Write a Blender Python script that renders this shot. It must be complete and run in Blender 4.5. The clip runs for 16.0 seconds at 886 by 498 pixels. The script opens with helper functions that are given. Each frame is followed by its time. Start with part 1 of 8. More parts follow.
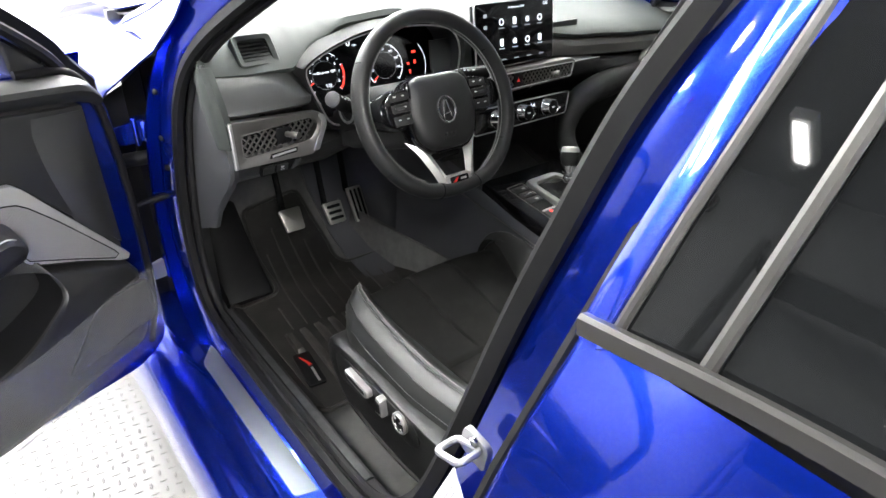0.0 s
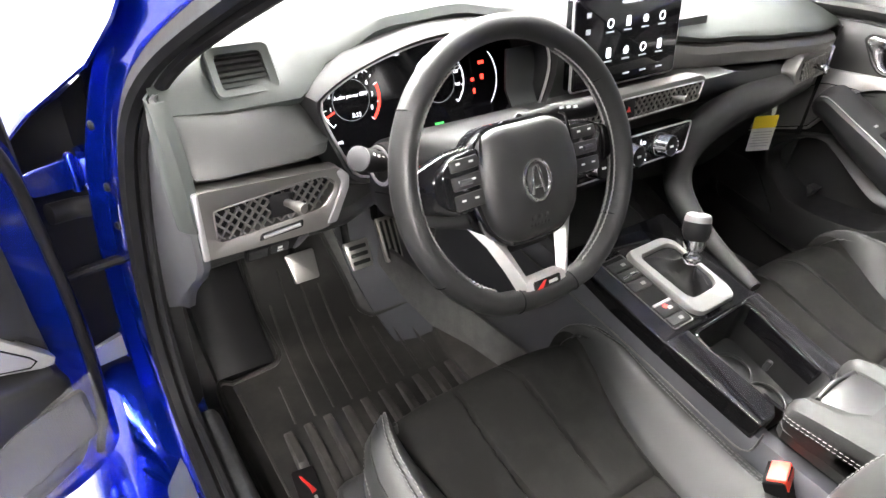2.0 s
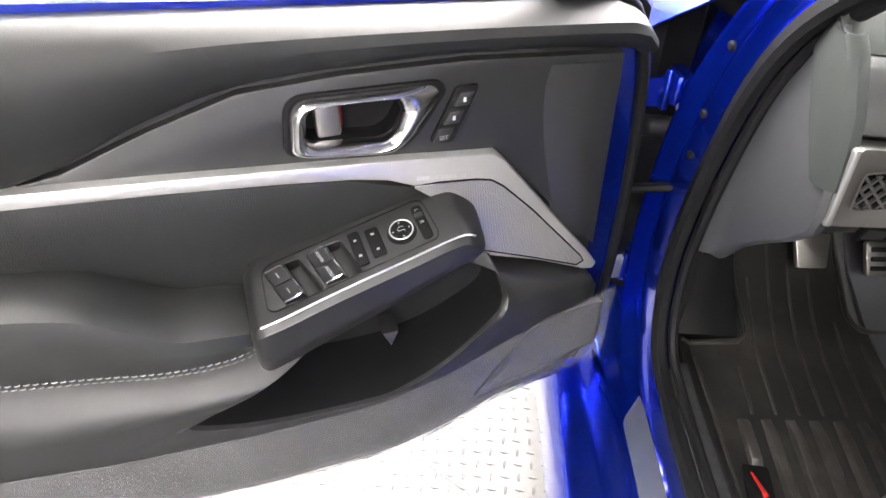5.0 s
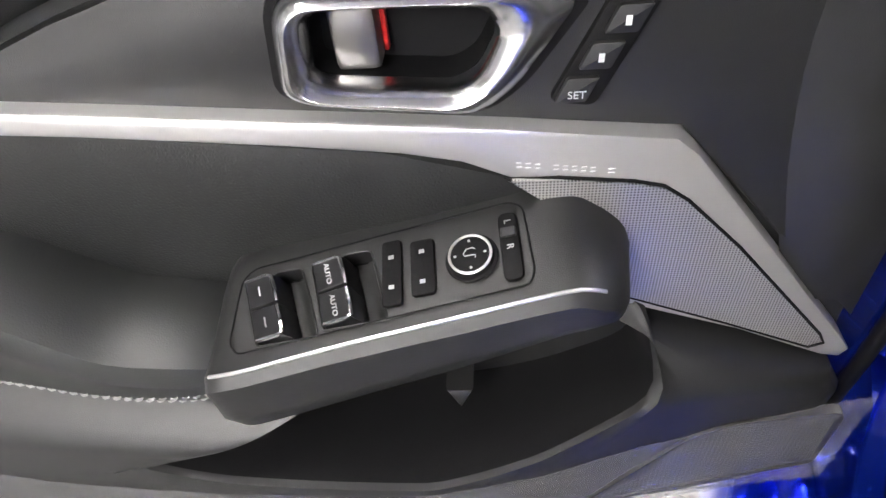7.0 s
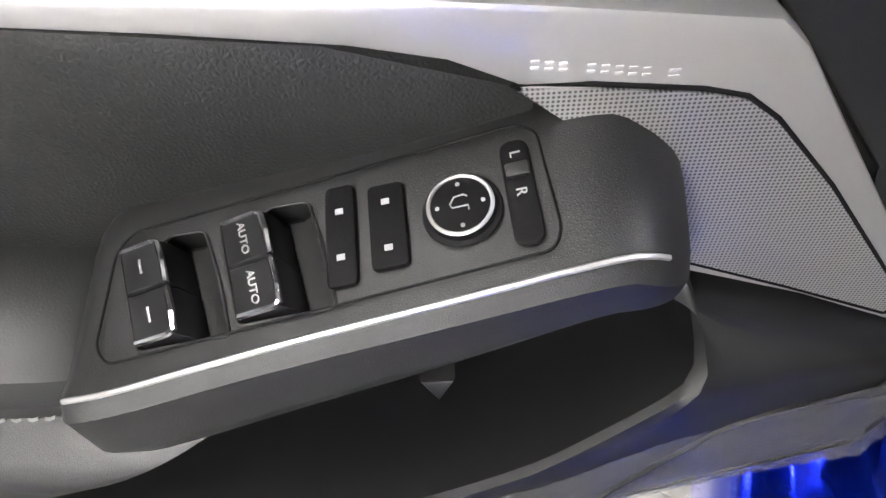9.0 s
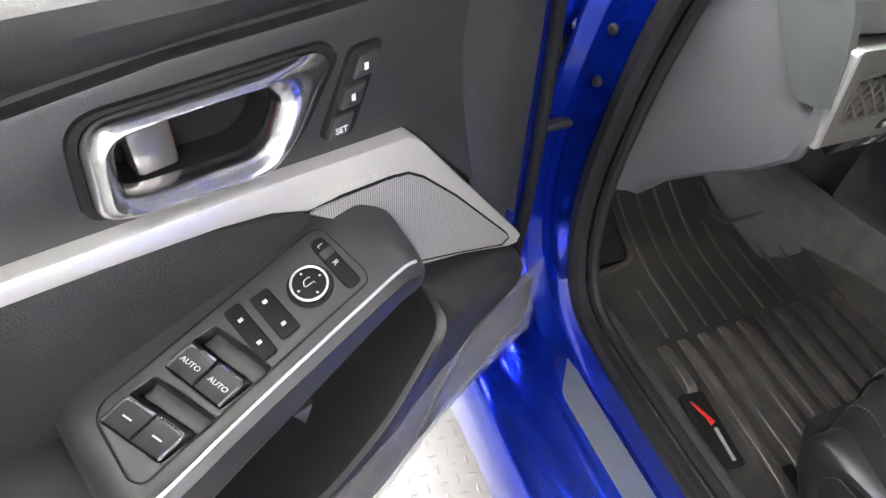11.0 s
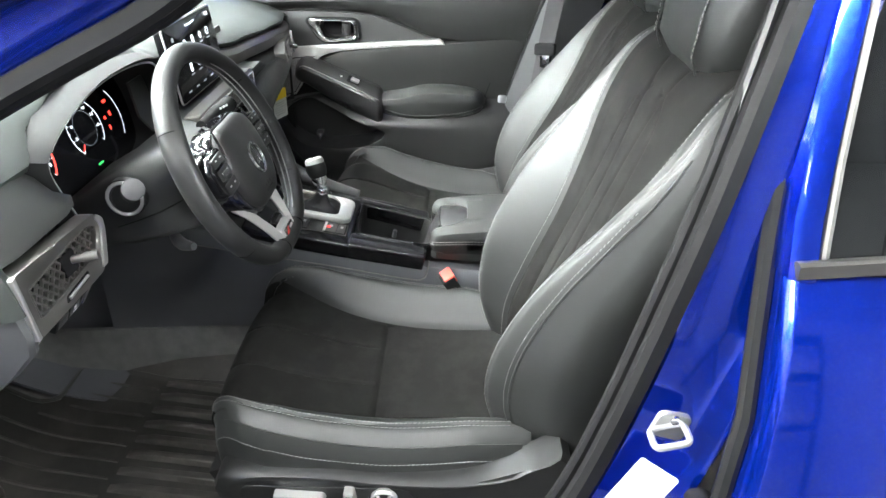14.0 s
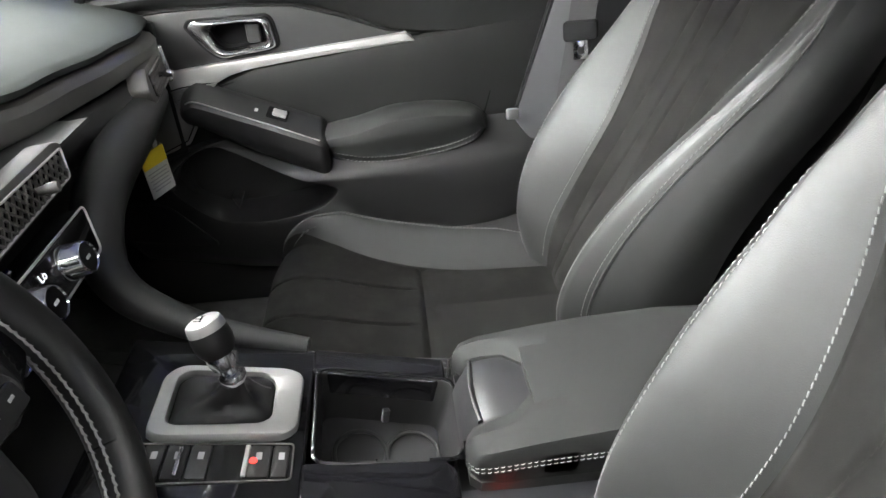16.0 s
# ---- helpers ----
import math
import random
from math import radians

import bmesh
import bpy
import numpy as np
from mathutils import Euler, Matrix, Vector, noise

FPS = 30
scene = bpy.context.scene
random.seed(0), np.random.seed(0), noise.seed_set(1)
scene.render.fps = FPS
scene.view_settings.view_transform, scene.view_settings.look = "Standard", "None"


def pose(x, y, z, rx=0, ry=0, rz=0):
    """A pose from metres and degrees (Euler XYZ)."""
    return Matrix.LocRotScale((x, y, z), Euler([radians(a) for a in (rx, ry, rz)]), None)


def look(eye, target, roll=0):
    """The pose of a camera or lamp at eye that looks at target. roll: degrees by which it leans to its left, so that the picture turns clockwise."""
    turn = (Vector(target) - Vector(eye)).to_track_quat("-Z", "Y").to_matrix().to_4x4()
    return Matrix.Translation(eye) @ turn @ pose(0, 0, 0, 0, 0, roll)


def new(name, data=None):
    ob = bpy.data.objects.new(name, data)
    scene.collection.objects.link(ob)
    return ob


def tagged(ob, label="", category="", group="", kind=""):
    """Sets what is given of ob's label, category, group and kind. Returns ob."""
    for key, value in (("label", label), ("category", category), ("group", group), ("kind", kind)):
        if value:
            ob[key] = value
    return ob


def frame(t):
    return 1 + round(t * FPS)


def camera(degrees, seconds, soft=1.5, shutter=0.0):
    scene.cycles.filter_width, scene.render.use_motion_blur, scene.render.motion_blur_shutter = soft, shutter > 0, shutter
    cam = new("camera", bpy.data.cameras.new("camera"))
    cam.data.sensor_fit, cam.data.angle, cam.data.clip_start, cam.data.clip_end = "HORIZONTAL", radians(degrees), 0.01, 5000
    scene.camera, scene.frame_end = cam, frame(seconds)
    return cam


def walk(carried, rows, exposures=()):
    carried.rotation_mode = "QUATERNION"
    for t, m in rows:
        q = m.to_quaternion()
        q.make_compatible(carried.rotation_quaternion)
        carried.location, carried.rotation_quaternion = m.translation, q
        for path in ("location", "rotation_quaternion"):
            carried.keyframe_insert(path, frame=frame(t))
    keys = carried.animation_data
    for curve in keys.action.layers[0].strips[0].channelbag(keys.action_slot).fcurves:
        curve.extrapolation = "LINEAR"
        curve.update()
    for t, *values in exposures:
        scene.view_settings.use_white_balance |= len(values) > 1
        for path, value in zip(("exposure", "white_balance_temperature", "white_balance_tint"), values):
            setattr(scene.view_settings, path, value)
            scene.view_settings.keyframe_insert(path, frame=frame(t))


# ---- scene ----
cam = camera(70.1, 16.0)
PATH = [
    (0, (-1.066, -0.881, 1.253), (0.016, 0.47, 0.252), 1.2),
    (0.5, (-0.952, -0.706, 1.253), (0.098, 0.655, 0.232), 2.6),
    (1, (-0.915, -0.56, 1.248), (0.194, 0.708, 0.171), 3.1),
    (1.5, (-0.858, -0.487, 1.248), (0.197, 0.797, 0.135), 3.7),
    (2, (-0.822, -0.457, 1.239), (0.148, 0.876, 0.107), 3.2),
    (2.5, (-0.816, -0.449, 1.238), (0.122, 0.904, 0.101), 3.1),
    (3, (-0.826, -0.445, 1.234), (0.056, 0.94, 0.093), 3.7),
    (3.5, (-0.862, -0.417, 1.222), (-0.182, 1.046, 0.04), 3.1),
    (4, (-0.902, -0.39, 1.203), (-0.552, 1.132, -0.046), 2.0),
    (4.5, (-0.98, -0.368, 1.193), (-0.893, 1.178, -0.073), 0.9),
    (5, (-1.07, -0.337, 1.189), (-1.123, 1.198, -0.092), 0.0),
    (5.2, (-1.088, -0.309, 1.171), (-1.232, 1.227, -0.102), -0.5),
    (7.3, (-1.024, -0.015, 1.012), (-1.678, 1.2, -0.437), -7.6),
    (7.5, (-1.031, -0.002, 0.993), (-1.673, 1.193, -0.477), -7.8),
    (8, (-1.051, 0.029, 0.956), (-1.616, 1.207, -0.559), -6.2),
    (8.2, (-1.061, 0.04, 0.945), (-1.592, 1.203, -0.593), -5.6),
    (10.3, (-1.1, 0.004, 0.986), (-1.327, 1.255, -0.558), -1.0),
    (10.5, (-1.113, -0.014, 1.015), (-1.111, 1.247, -0.538), 2.8),
    (11, (-1.168, -0.099, 1.105), (-0.593, 1.172, -0.328), 4.2),
    (11.5, (-1.232, -0.182, 1.167), (-0.101, 0.822, -0.141), 2.2),
    (12, (-1.296, -0.203, 1.221), (0.103, 0.47, -0.04), 1.1),
    (12.5, (-1.378, -0.226, 1.259), (0.185, 0.155, 0.071), -0.2),
    (13, (-1.41, -0.244, 1.276), (0.25, -0.058, 0.176), 0.8),
    (13.2, (-1.412, -0.239, 1.278), (0.282, -0.122, 0.222), 1.5),
    (13.5, (-1.389, -0.252, 1.285), (0.326, -0.225, 0.257), 2.5),
    (14, (-1.272, -0.276, 1.286), (0.447, -0.289, 0.264), 2.8),
    (14.4, (-1.086, -0.31, 1.285), (0.61, -0.333, 0.226), 4.3),
    (14.5, (-1.064, -0.323, 1.279), (0.635, -0.306, 0.224), 3.2),
    (15, (-0.898, -0.275, 1.254), (0.799, -0.203, 0.198), 2.4),
    (15.5, (-0.719, -0.191, 1.224), (0.973, -0.339, 0.168), 0.6),
    (15.8, (-0.607, -0.187, 1.17), (1.075, -0.348, 0.101), -1.8),
    (16, (-0.532, -0.212, 1.149), (1.149, -0.332, 0.072), -2.9),
]
EXPOSURES = [(0, 1.1, 6500, 9), (0.5, 1.4, 6600, 11), (1.0, 1.7, 6750, 13), (1.5, 1.95, 6750, 13), (3.5, 2.1, 6750, 13), (4.5, 1.7, 6750, 13), (5.0, 1.55, 6750, 13), (7.4, 1.25, 6700, 12), (8.2, 1.25, 6700, 12), (10.5, 1.2, 6700, 12), (11.0, 1.8, 6600, 10), (12.5, 2.15, 6500, 8), (13.0, 2.15, 6400, 6), (13.5, 1.85, 6350, 6), (14.0, 1.5, 6300, 6), (15.0, 1.1, 6400, 8), (15.5, 1.0, 6500, 10), (16.0, 0.88, 6500, 10)]
walk(cam, [(t, look(eye, target, roll)) for t, eye, target, roll in PATH], EXPOSURES)

# world, lamps and exposure
world = bpy.data.worlds.new("world")
scene.world = world
world.use_nodes = True
world.node_tree.nodes["Background"].inputs["Color"].default_value = (0.9, 0.95, 1.0, 1)
world.node_tree.nodes["Background"].inputs["Strength"].default_value = 0.015
LIGHT = 60.0


# ---- shape helpers ----
Z3 = Vector((0, 0, 1))


def thing(name, base, label, category, group="", kind=""):
    ob = new(name)
    ob.location = base
    ob.empty_display_size = 0.05
    return tagged(ob, label, category, group, kind)


def part(name, bm, material, parent=None, label="", smooth=True, angle=38, kind="", uv=None):
    bmesh.ops.recalc_face_normals(bm, faces=bm.faces)
    me = bpy.data.meshes.new(name)
    if uv:
        lay = bm.loops.layers.uv.new("UVMap")
        for f in bm.faces:
            for l in f.loops:
                l[lay].uv = uv(l.vert.co)
    bm.to_mesh(me)
    bm.free()
    if smooth:
        me.polygons.foreach_set("use_smooth", [True] * len(me.polygons))
        me.set_sharp_from_angle(angle=radians(angle))
    me.materials.append(material)
    ob = new(name, me)
    if parent is not None:
        if parent.parent and parent.parent.parent:
            parent = parent.parent
        ob.parent = parent
        if parent.type == "EMPTY":
            ob.matrix_parent_inverse = Matrix.Translation(-parent.location)
    return tagged(ob, label, "", "", kind)


def spline(pts, n, closed=False):
    """n points evenly spread along a smooth curve through pts."""
    P = [Vector(p) for p in pts]
    m = len(P)
    dense = []
    for i in range(m if closed else m - 1):
        p1, p2 = P[i], P[(i + 1) % m]
        p0 = P[i - 1] if (closed or i > 0) else p1 * 2 - p2
        p3 = P[(i + 2) % m] if (closed or i + 2 < m) else p2 * 2 - p1
        for k in range(12):
            t = k / 12
            dense.append(0.5 * ((2 * p1) + (p2 - p0) * t + (2 * p0 - 5 * p1 + 4 * p2 - p3) * t * t + (3 * p1 - p0 - 3 * p2 + p3) * t ** 3))
    dense.append(P[0].copy() if closed else P[-1].copy())
    return spread(dense, n, closed)


def spread(dense, n, closed=False):
    """n points evenly spread along a polyline."""
    D = [Vector(p) for p in dense]
    acc = [0.0]
    for a, b in zip(D, D[1:]):
        acc.append(acc[-1] + (b - a).length)
    total, out, j = acc[-1], [], 0
    for i in range(n):
        s = total * i / (n if closed else n - 1)
        while j < len(D) - 2 and acc[j + 1] < s:
            j += 1
        d = acc[j + 1] - acc[j]
        out.append(D[j].lerp(D[j + 1], 0 if d < 1e-9 else min(1, (s - acc[j]) / d)))
    return out


def rounded(pts, r, seg=4):
    """A closed flat outline with its corners rounded."""
    P = [Vector(p) for p in pts]
    out = []
    for i, p in enumerate(P):
        a, b = P[i - 1] - p, P[(i + 1) % len(P)] - p
        k = min(r, a.length * 0.45, b.length * 0.45)
        q0, q1 = p + a.normalized() * k, p + b.normalized() * k
        for s in range(seg + 1):
            t = s / seg
            out.append((1 - t) ** 2 * q0 + 2 * t * (1 - t) * p + t * t * q1)
    return out


def loft(rings, closed=True, caps=True, bm=None):
    bm = bm or bmesh.new()
    R = [[bm.verts.new(p) for p in ring] for ring in rings]
    n = len(R[0])
    for a, b in zip(R, R[1:]):
        for i in range(n if closed else n - 1):
            j = (i + 1) % n
            bm.faces.new((a[i], a[j], b[j], b[i]))
    if caps and closed:
        bm.faces.new(R[0][::-1])
        bm.faces.new(R[-1])
    return bm


def sheet(rows, thick=0.004, bm=None):
    """A curved plate through a grid of points, with thickness behind it."""
    bm = bm or bmesh.new()
    G = [[Vector(p) for p in r] for r in rows]
    m, n = len(G), len(G[0])
    B = []
    for i in range(m):
        row = []
        for j in range(n):
            du = G[min(i + 1, m - 1)][j] - G[max(i - 1, 0)][j]
            dv = G[i][min(j + 1, n - 1)] - G[i][max(j - 1, 0)]
            nn = du.cross(dv)
            row.append(G[i][j] - nn.normalized() * thick if nn.length > 1e-12 else G[i][j].copy())
        B.append(row)
    F = [[bm.verts.new(p) for p in r] for r in G]
    K = [[bm.verts.new(p) for p in r] for r in B]
    for i in range(m - 1):
        for j in range(n - 1):
            bm.faces.new((F[i][j], F[i + 1][j], F[i + 1][j + 1], F[i][j + 1]))
            bm.faces.new((K[i][j], K[i][j + 1], K[i + 1][j + 1], K[i + 1][j]))
    for i in range(m - 1):
        bm.faces.new((F[i][0], K[i][0], K[i + 1][0], F[i + 1][0]))
        bm.faces.new((F[i][-1], F[i + 1][-1], K[i + 1][-1], K[i][-1]))
    for j in range(n - 1):
        bm.faces.new((F[0][j], F[0][j + 1], K[0][j + 1], K[0][j]))
        bm.faces.new((F[-1][j], K[-1][j], K[-1][j + 1], F[-1][j + 1]))
    return bm


def tube(pts, r, seg=8, closed=False, profile=None, up=None, bm=None):
    """A bar along a line; r one radius or one for each point; profile: its own flat outline instead of a circle."""
    P = [Vector(p) for p in pts]
    m = len(P)
    rings, prev = [], None
    for i, p in enumerate(P):
        a = P[i - 1] if (closed or i > 0) else p
        b = P[(i + 1) % m] if (closed or i + 1 < m) else p
        t = (b - a).normalized()
        if up is not None:
            nx = up.cross(t).normalized()
        else:
            if prev is None:
                prev = Vector((0, 0, 1)) if abs(t.z) < 0.9 else Vector((1, 0, 0))
            nx = (prev - t * prev.dot(t)).normalized()
            prev = nx
        ny = t.cross(nx)
        rr = r[i] if isinstance(r, (list, tuple)) else r
        if profile:
            rings.append([p + nx * (x * rr) + ny * (y * rr) for x, y in profile])
        else:
            rings.append([p + (nx * math.cos(k * math.tau / seg) + ny * math.sin(k * math.tau / seg)) * rr for k in range(seg)])
    if closed:
        rings.append(rings[0])
        bm = loft(rings, True, False, bm)
        bmesh.ops.remove_doubles(bm, verts=bm.verts, dist=1e-6)
        return bm
    return loft(rings, True, True, bm)


def axes(o, x, y):
    """A frame at o with its x and y along those directions."""
    X = Vector(x).normalized()
    Z = X.cross(Vector(y)).normalized()
    Y = Z.cross(X)
    return Matrix(((X.x, Y.x, Z.x, o[0]), (X.y, Y.y, Z.y, o[1]), (X.z, Y.z, Z.z, o[2]), (0, 0, 0, 1)))


def prism(outline, z0, z1, m=None, bevel=0.0, bm=None, seg=2):
    """A flat outline made solid from z0 to z1 of the frame m, with its upper rim rounded."""
    bm = bm or bmesh.new()
    P = [Vector((p[0], p[1], 0)) for p in outline]
    n = len(P)
    area = sum(P[i].x * P[(i + 1) % n].y - P[(i + 1) % n].x * P[i].y for i in range(n))
    if area < 0:
        P.reverse()
    def inset(d):
        out = []
        for i, p in enumerate(P):
            a, b = (p - P[i - 1]), (P[(i + 1) % n] - p)
            if a.length < 1e-9:
                a = b
            if b.length < 1e-9:
                b = a
            t = (a.normalized() + b.normalized())
            t = t.normalized() if t.length > 1e-6 else a.normalized()
            out.append(p + Vector((-t.y, t.x, 0)) * d)
        return out
    rings = [[p + Z3 * z0 for p in P]]
    s = 1 if z1 > z0 else -1
    if bevel:
        for k in range(seg + 1):
            a = k / seg * math.pi / 2
            rings.append([p + Z3 * (z1 - s * bevel * (1 - math.sin(a))) for p in inset(bevel * (1 - math.cos(a)))])
    else:
        rings.append([p + Z3 * z1 for p in P])
    mm = m or Matrix.Identity(4)
    return loft([[mm @ p for p in r] for r in rings], True, True, bm)


def rbox(c, size, bevel=0.003, m=None, bm=None, seg=2):
    """A box with rounded edges, centred at c of the frame m."""
    t = bmesh.new()
    bmesh.ops.create_cube(t, size=1, matrix=Matrix.LocRotScale(Vector(c), None, Vector(size)))
    if bevel:
        bmesh.ops.bevel(t, geom=list(t.edges), offset=min(bevel, min(size) * 0.45), segments=seg, affect="EDGES", profile=0.5)
    if m is not None:
        t.transform(m)
    return join(t, bm)


def join(t, bm):
    if bm is None:
        return t
    me = bpy.data.meshes.new("tmp")
    t.to_mesh(me)
    t.free()
    bm.from_mesh(me)
    bpy.data.meshes.remove(me)
    return bm


def flow(rings, n):
    """The same rings, drawn through n smooth steps."""
    lines = [spline([r[k] for r in rings], n) for k in range(len(rings[0]))]
    return [[line[i] for line in lines] for i in range(n)]


def disc(c, axis, prof, seg=32, bm=None):
    """A turned solid: prof is (radius, height along axis) from bottom to top."""
    m = axes(c, Vector(axis).orthogonal(), Vector(axis).cross(Vector(axis).orthogonal()))
    rings = [[m @ Vector((r * math.cos(k * math.tau / seg), r * math.sin(k * math.tau / seg), h)) for k in range(seg)] for r, h in prof]
    return loft(rings, True, True, bm)


def stitches(pts, name, parent, normal, gap=0.0075, length=0.0052, r=0.0008, lift=0.0006, material=None):
    """A row of short threads along a line: one mesh of many."""
    P = [Vector(p) for p in pts]
    total = sum((b - a).length for a, b in zip(P, P[1:]))
    n = max(2, int(total / gap))
    Q = spread(P, n)
    bm = bmesh.new()
    for i in range(n - 1):
        d = (Q[i + 1] - Q[i])
        if d.length < 1e-6:
            continue
        d.normalize()
        nn = normal(Q[i]) if callable(normal) else Vector(normal)
        side = d.cross(nn).normalized()
        c = Q[i] + nn * lift
        a, b = c - d * length / 2 + side * r * 0.5, c + d * length / 2 - side * r * 0.5
        ring = [[a + side * r, a + nn * r * 1.2, a - side * r], [c + side * r - nn * 0 + nn * r, c + nn * r * 2.4, c - side * r + nn * r], [b + side * r, b + nn * r * 1.2, b - side * r]]
        loft(ring, True, True, bm)
    return part(name, bm, material or M["thread"], parent, "", kind="stuff")


def carve(ob, bm):
    """Takes the solid bm out of a mesh object."""
    bmesh.ops.recalc_face_normals(bm, faces=bm.faces)
    me = bpy.data.meshes.new("cutter")
    bm.to_mesh(me)
    bm.free()
    cut = bpy.data.objects.new("cutter", me)
    scene.collection.objects.link(cut)
    md = ob.modifiers.new("cut", "BOOLEAN")
    md.object, md.operation, md.solver = cut, "DIFFERENCE", "EXACT"
    dg = bpy.context.evaluated_depsgraph_get()
    res = bpy.data.meshes.new_from_object(ob.evaluated_get(dg))
    ob.modifiers.clear()
    ob.data = res
    ob.data.set_sharp_from_angle(angle=radians(38))
    bpy.data.objects.remove(cut)
    bpy.data.meshes.remove(me)


def words(text, size, m, material, parent, depth=0.0003, name="lettering", align="CENTER"):
    cu = bpy.data.curves.new(name, "FONT")
    cu.body, cu.size, cu.extrude, cu.align_x, cu.align_y = text, size, depth, align, "CENTER"
    tmp = bpy.data.objects.new(name, cu)
    me = bpy.data.meshes.new_from_object(tmp)
    bpy.data.objects.remove(tmp)
    bm = bmesh.new()
    bm.from_mesh(me)
    bpy.data.meshes.remove(me)
    bm.transform(m)
    return part(name, bm, material, parent, smooth=False)


# ---- materials ----
M = {}


def mat(key, color, rough=0.5, metal=0.0, vary=0.12, vscale=6.0, grain=None, rvary=0.1, coat=0.0, sheen=0.0, spec=0.5, dust=None, emit=None, alpha=None, trans=0.0, ior=1.5, aniso=None):
    """grain: (kind, size in metres, height in metres); dust: (colour, amount, size)."""
    ma = bpy.data.materials.new(key)
    ma.use_nodes = True
    nt = ma.node_tree
    b = nt.nodes["Principled BSDF"]
    L = nt.links.new
    N = nt.nodes.new
    co = N("ShaderNodeTexCoord")
    b.inputs["Metallic"].default_value = metal
    b.inputs["Coat Weight"].default_value = coat
    b.inputs["Coat Roughness"].default_value = 0.04
    b.inputs["Sheen Weight"].default_value = sheen
    b.inputs["Sheen Roughness"].default_value = 0.5
    b.inputs["Specular IOR Level"].default_value = spec
    b.inputs["Transmission Weight"].default_value = trans
    b.inputs["IOR"].default_value = ior
    c = (*color, 1)
    n1 = N("ShaderNodeTexNoise")
    n1.inputs["Scale"].default_value = vscale
    n1.inputs["Detail"].default_value = 6
    L(co.outputs["Object"], n1.inputs["Vector"])
    mix = N("ShaderNodeMix")
    mix.data_type = "RGBA"
    mix.inputs["A"].default_value = tuple(x * (1 - vary) for x in color) + (1,)
    mix.inputs["B"].default_value = tuple(min(1, x * (1 + vary)) for x in color) + (1,)
    L(n1.outputs["Fac"], mix.inputs["Factor"])
    out = mix.outputs["Result"]
    if dust:
        dc, amount, size = dust
        n2 = N("ShaderNodeTexNoise")
        n2.inputs["Scale"].default_value = 1 / size
        n2.inputs["Detail"].default_value = 8
        n2.inputs["Roughness"].default_value = 0.65
        L(co.outputs["Object"], n2.inputs["Vector"])
        ramp = N("ShaderNodeMapRange")
        ramp.inputs["From Min"].default_value, ramp.inputs["From Max"].default_value = 0.45, 0.75
        ramp.inputs["To Max"].default_value = amount
        L(n2.outputs["Fac"], ramp.inputs["Value"])
        mx = N("ShaderNodeMix")
        mx.data_type = "RGBA"
        L(ramp.outputs["Result"], mx.inputs["Factor"])
        L(out, mx.inputs["A"])
        mx.inputs["B"].default_value = (*dc, 1)
        out = mx.outputs["Result"]
    L(out, b.inputs["Base Color"])
    n3 = N("ShaderNodeTexNoise")
    n3.inputs["Scale"].default_value = vscale * 2.3
    n3.inputs["Detail"].default_value = 5
    L(co.outputs["Object"], n3.inputs["Vector"])
    rr = N("ShaderNodeMapRange")
    rr.inputs["To Min"].default_value, rr.inputs["To Max"].default_value = max(0.02, rough - rvary), min(1, rough + rvary)
    L(n3.outputs["Fac"], rr.inputs["Value"])
    L(rr.outputs["Result"], b.inputs["Roughness"])
    if grain:
        kind, size, height = grain
        if kind == "leather":
            g = N("ShaderNodeTexVoronoi")
            g.feature = "DISTANCE_TO_EDGE"
            g.inputs["Scale"].default_value = 1 / size
            o = g.outputs["Distance"]
        elif kind == "dots":
            g = N("ShaderNodeTexVoronoi")
            g.inputs["Scale"].default_value = 1 / size
            g.inputs["Randomness"].default_value = 0.0
            o = g.outputs["Distance"]
        else:
            g = N("ShaderNodeTexNoise")
            g.inputs["Scale"].default_value = 1 / size
            g.inputs["Detail"].default_value = 3
            o = g.outputs["Fac"]
        L(co.outputs["UV" if kind == "dots" else "Object"], g.inputs["Vector"])
        bp = N("ShaderNodeBump")
        bp.inputs["Strength"].default_value = 1.0
        bp.inputs["Distance"].default_value = height
        L(o, bp.inputs["Height"])
        L(bp.outputs["Normal"], b.inputs["Normal"])
        if kind == "dots":
            th = N("ShaderNodeMapRange")
            th.inputs["From Min"].default_value, th.inputs["From Max"].default_value = 0.22, 0.40
            L(o, th.inputs["Value"])
            mx = N("ShaderNodeMix")
            mx.data_type = "RGBA"
            mx.inputs["A"].default_value = tuple(x * 0.25 for x in color) + (1,)
            L(th.outputs["Result"], mx.inputs["Factor"])
            L(out, mx.inputs["B"])
            L(mx.outputs["Result"], b.inputs["Base Color"])
    if emit:
        b.inputs["Emission Color"].default_value = (*emit[0], 1)
        b.inputs["Emission Strength"].default_value = emit[1]
    if alpha is not None:
        b.inputs["Alpha"].default_value = alpha
    M[key] = ma
    return ma


mat("paint", (0.002, 0.023, 0.36), 0.21, 0.86, vary=0.10, vscale=3, coat=1.0, rvary=0.03, grain=("noise", 0.0004, 0.00001))
mat("leather", (0.0150, 0.0159, 0.0155), 0.49, 0, spec=0.56, vary=0.15, vscale=9, grain=("leather", 0.0022, 0.00012), rvary=0.07)
mat("leather_wheel", (0.011, 0.0112, 0.0115), 0.44, 0, vary=0.12, vscale=12, grain=("leather", 0.0014, 0.00005), rvary=0.06)
mat("suede", (0.0095, 0.0094, 0.0090), 0.80, 0, vary=0.45, vscale=5, grain=("noise", 0.0012, 0.00015), rvary=0.08, spec=0.06, dust=((0.024, 0.0235, 0.0225), 0.55, 0.06))
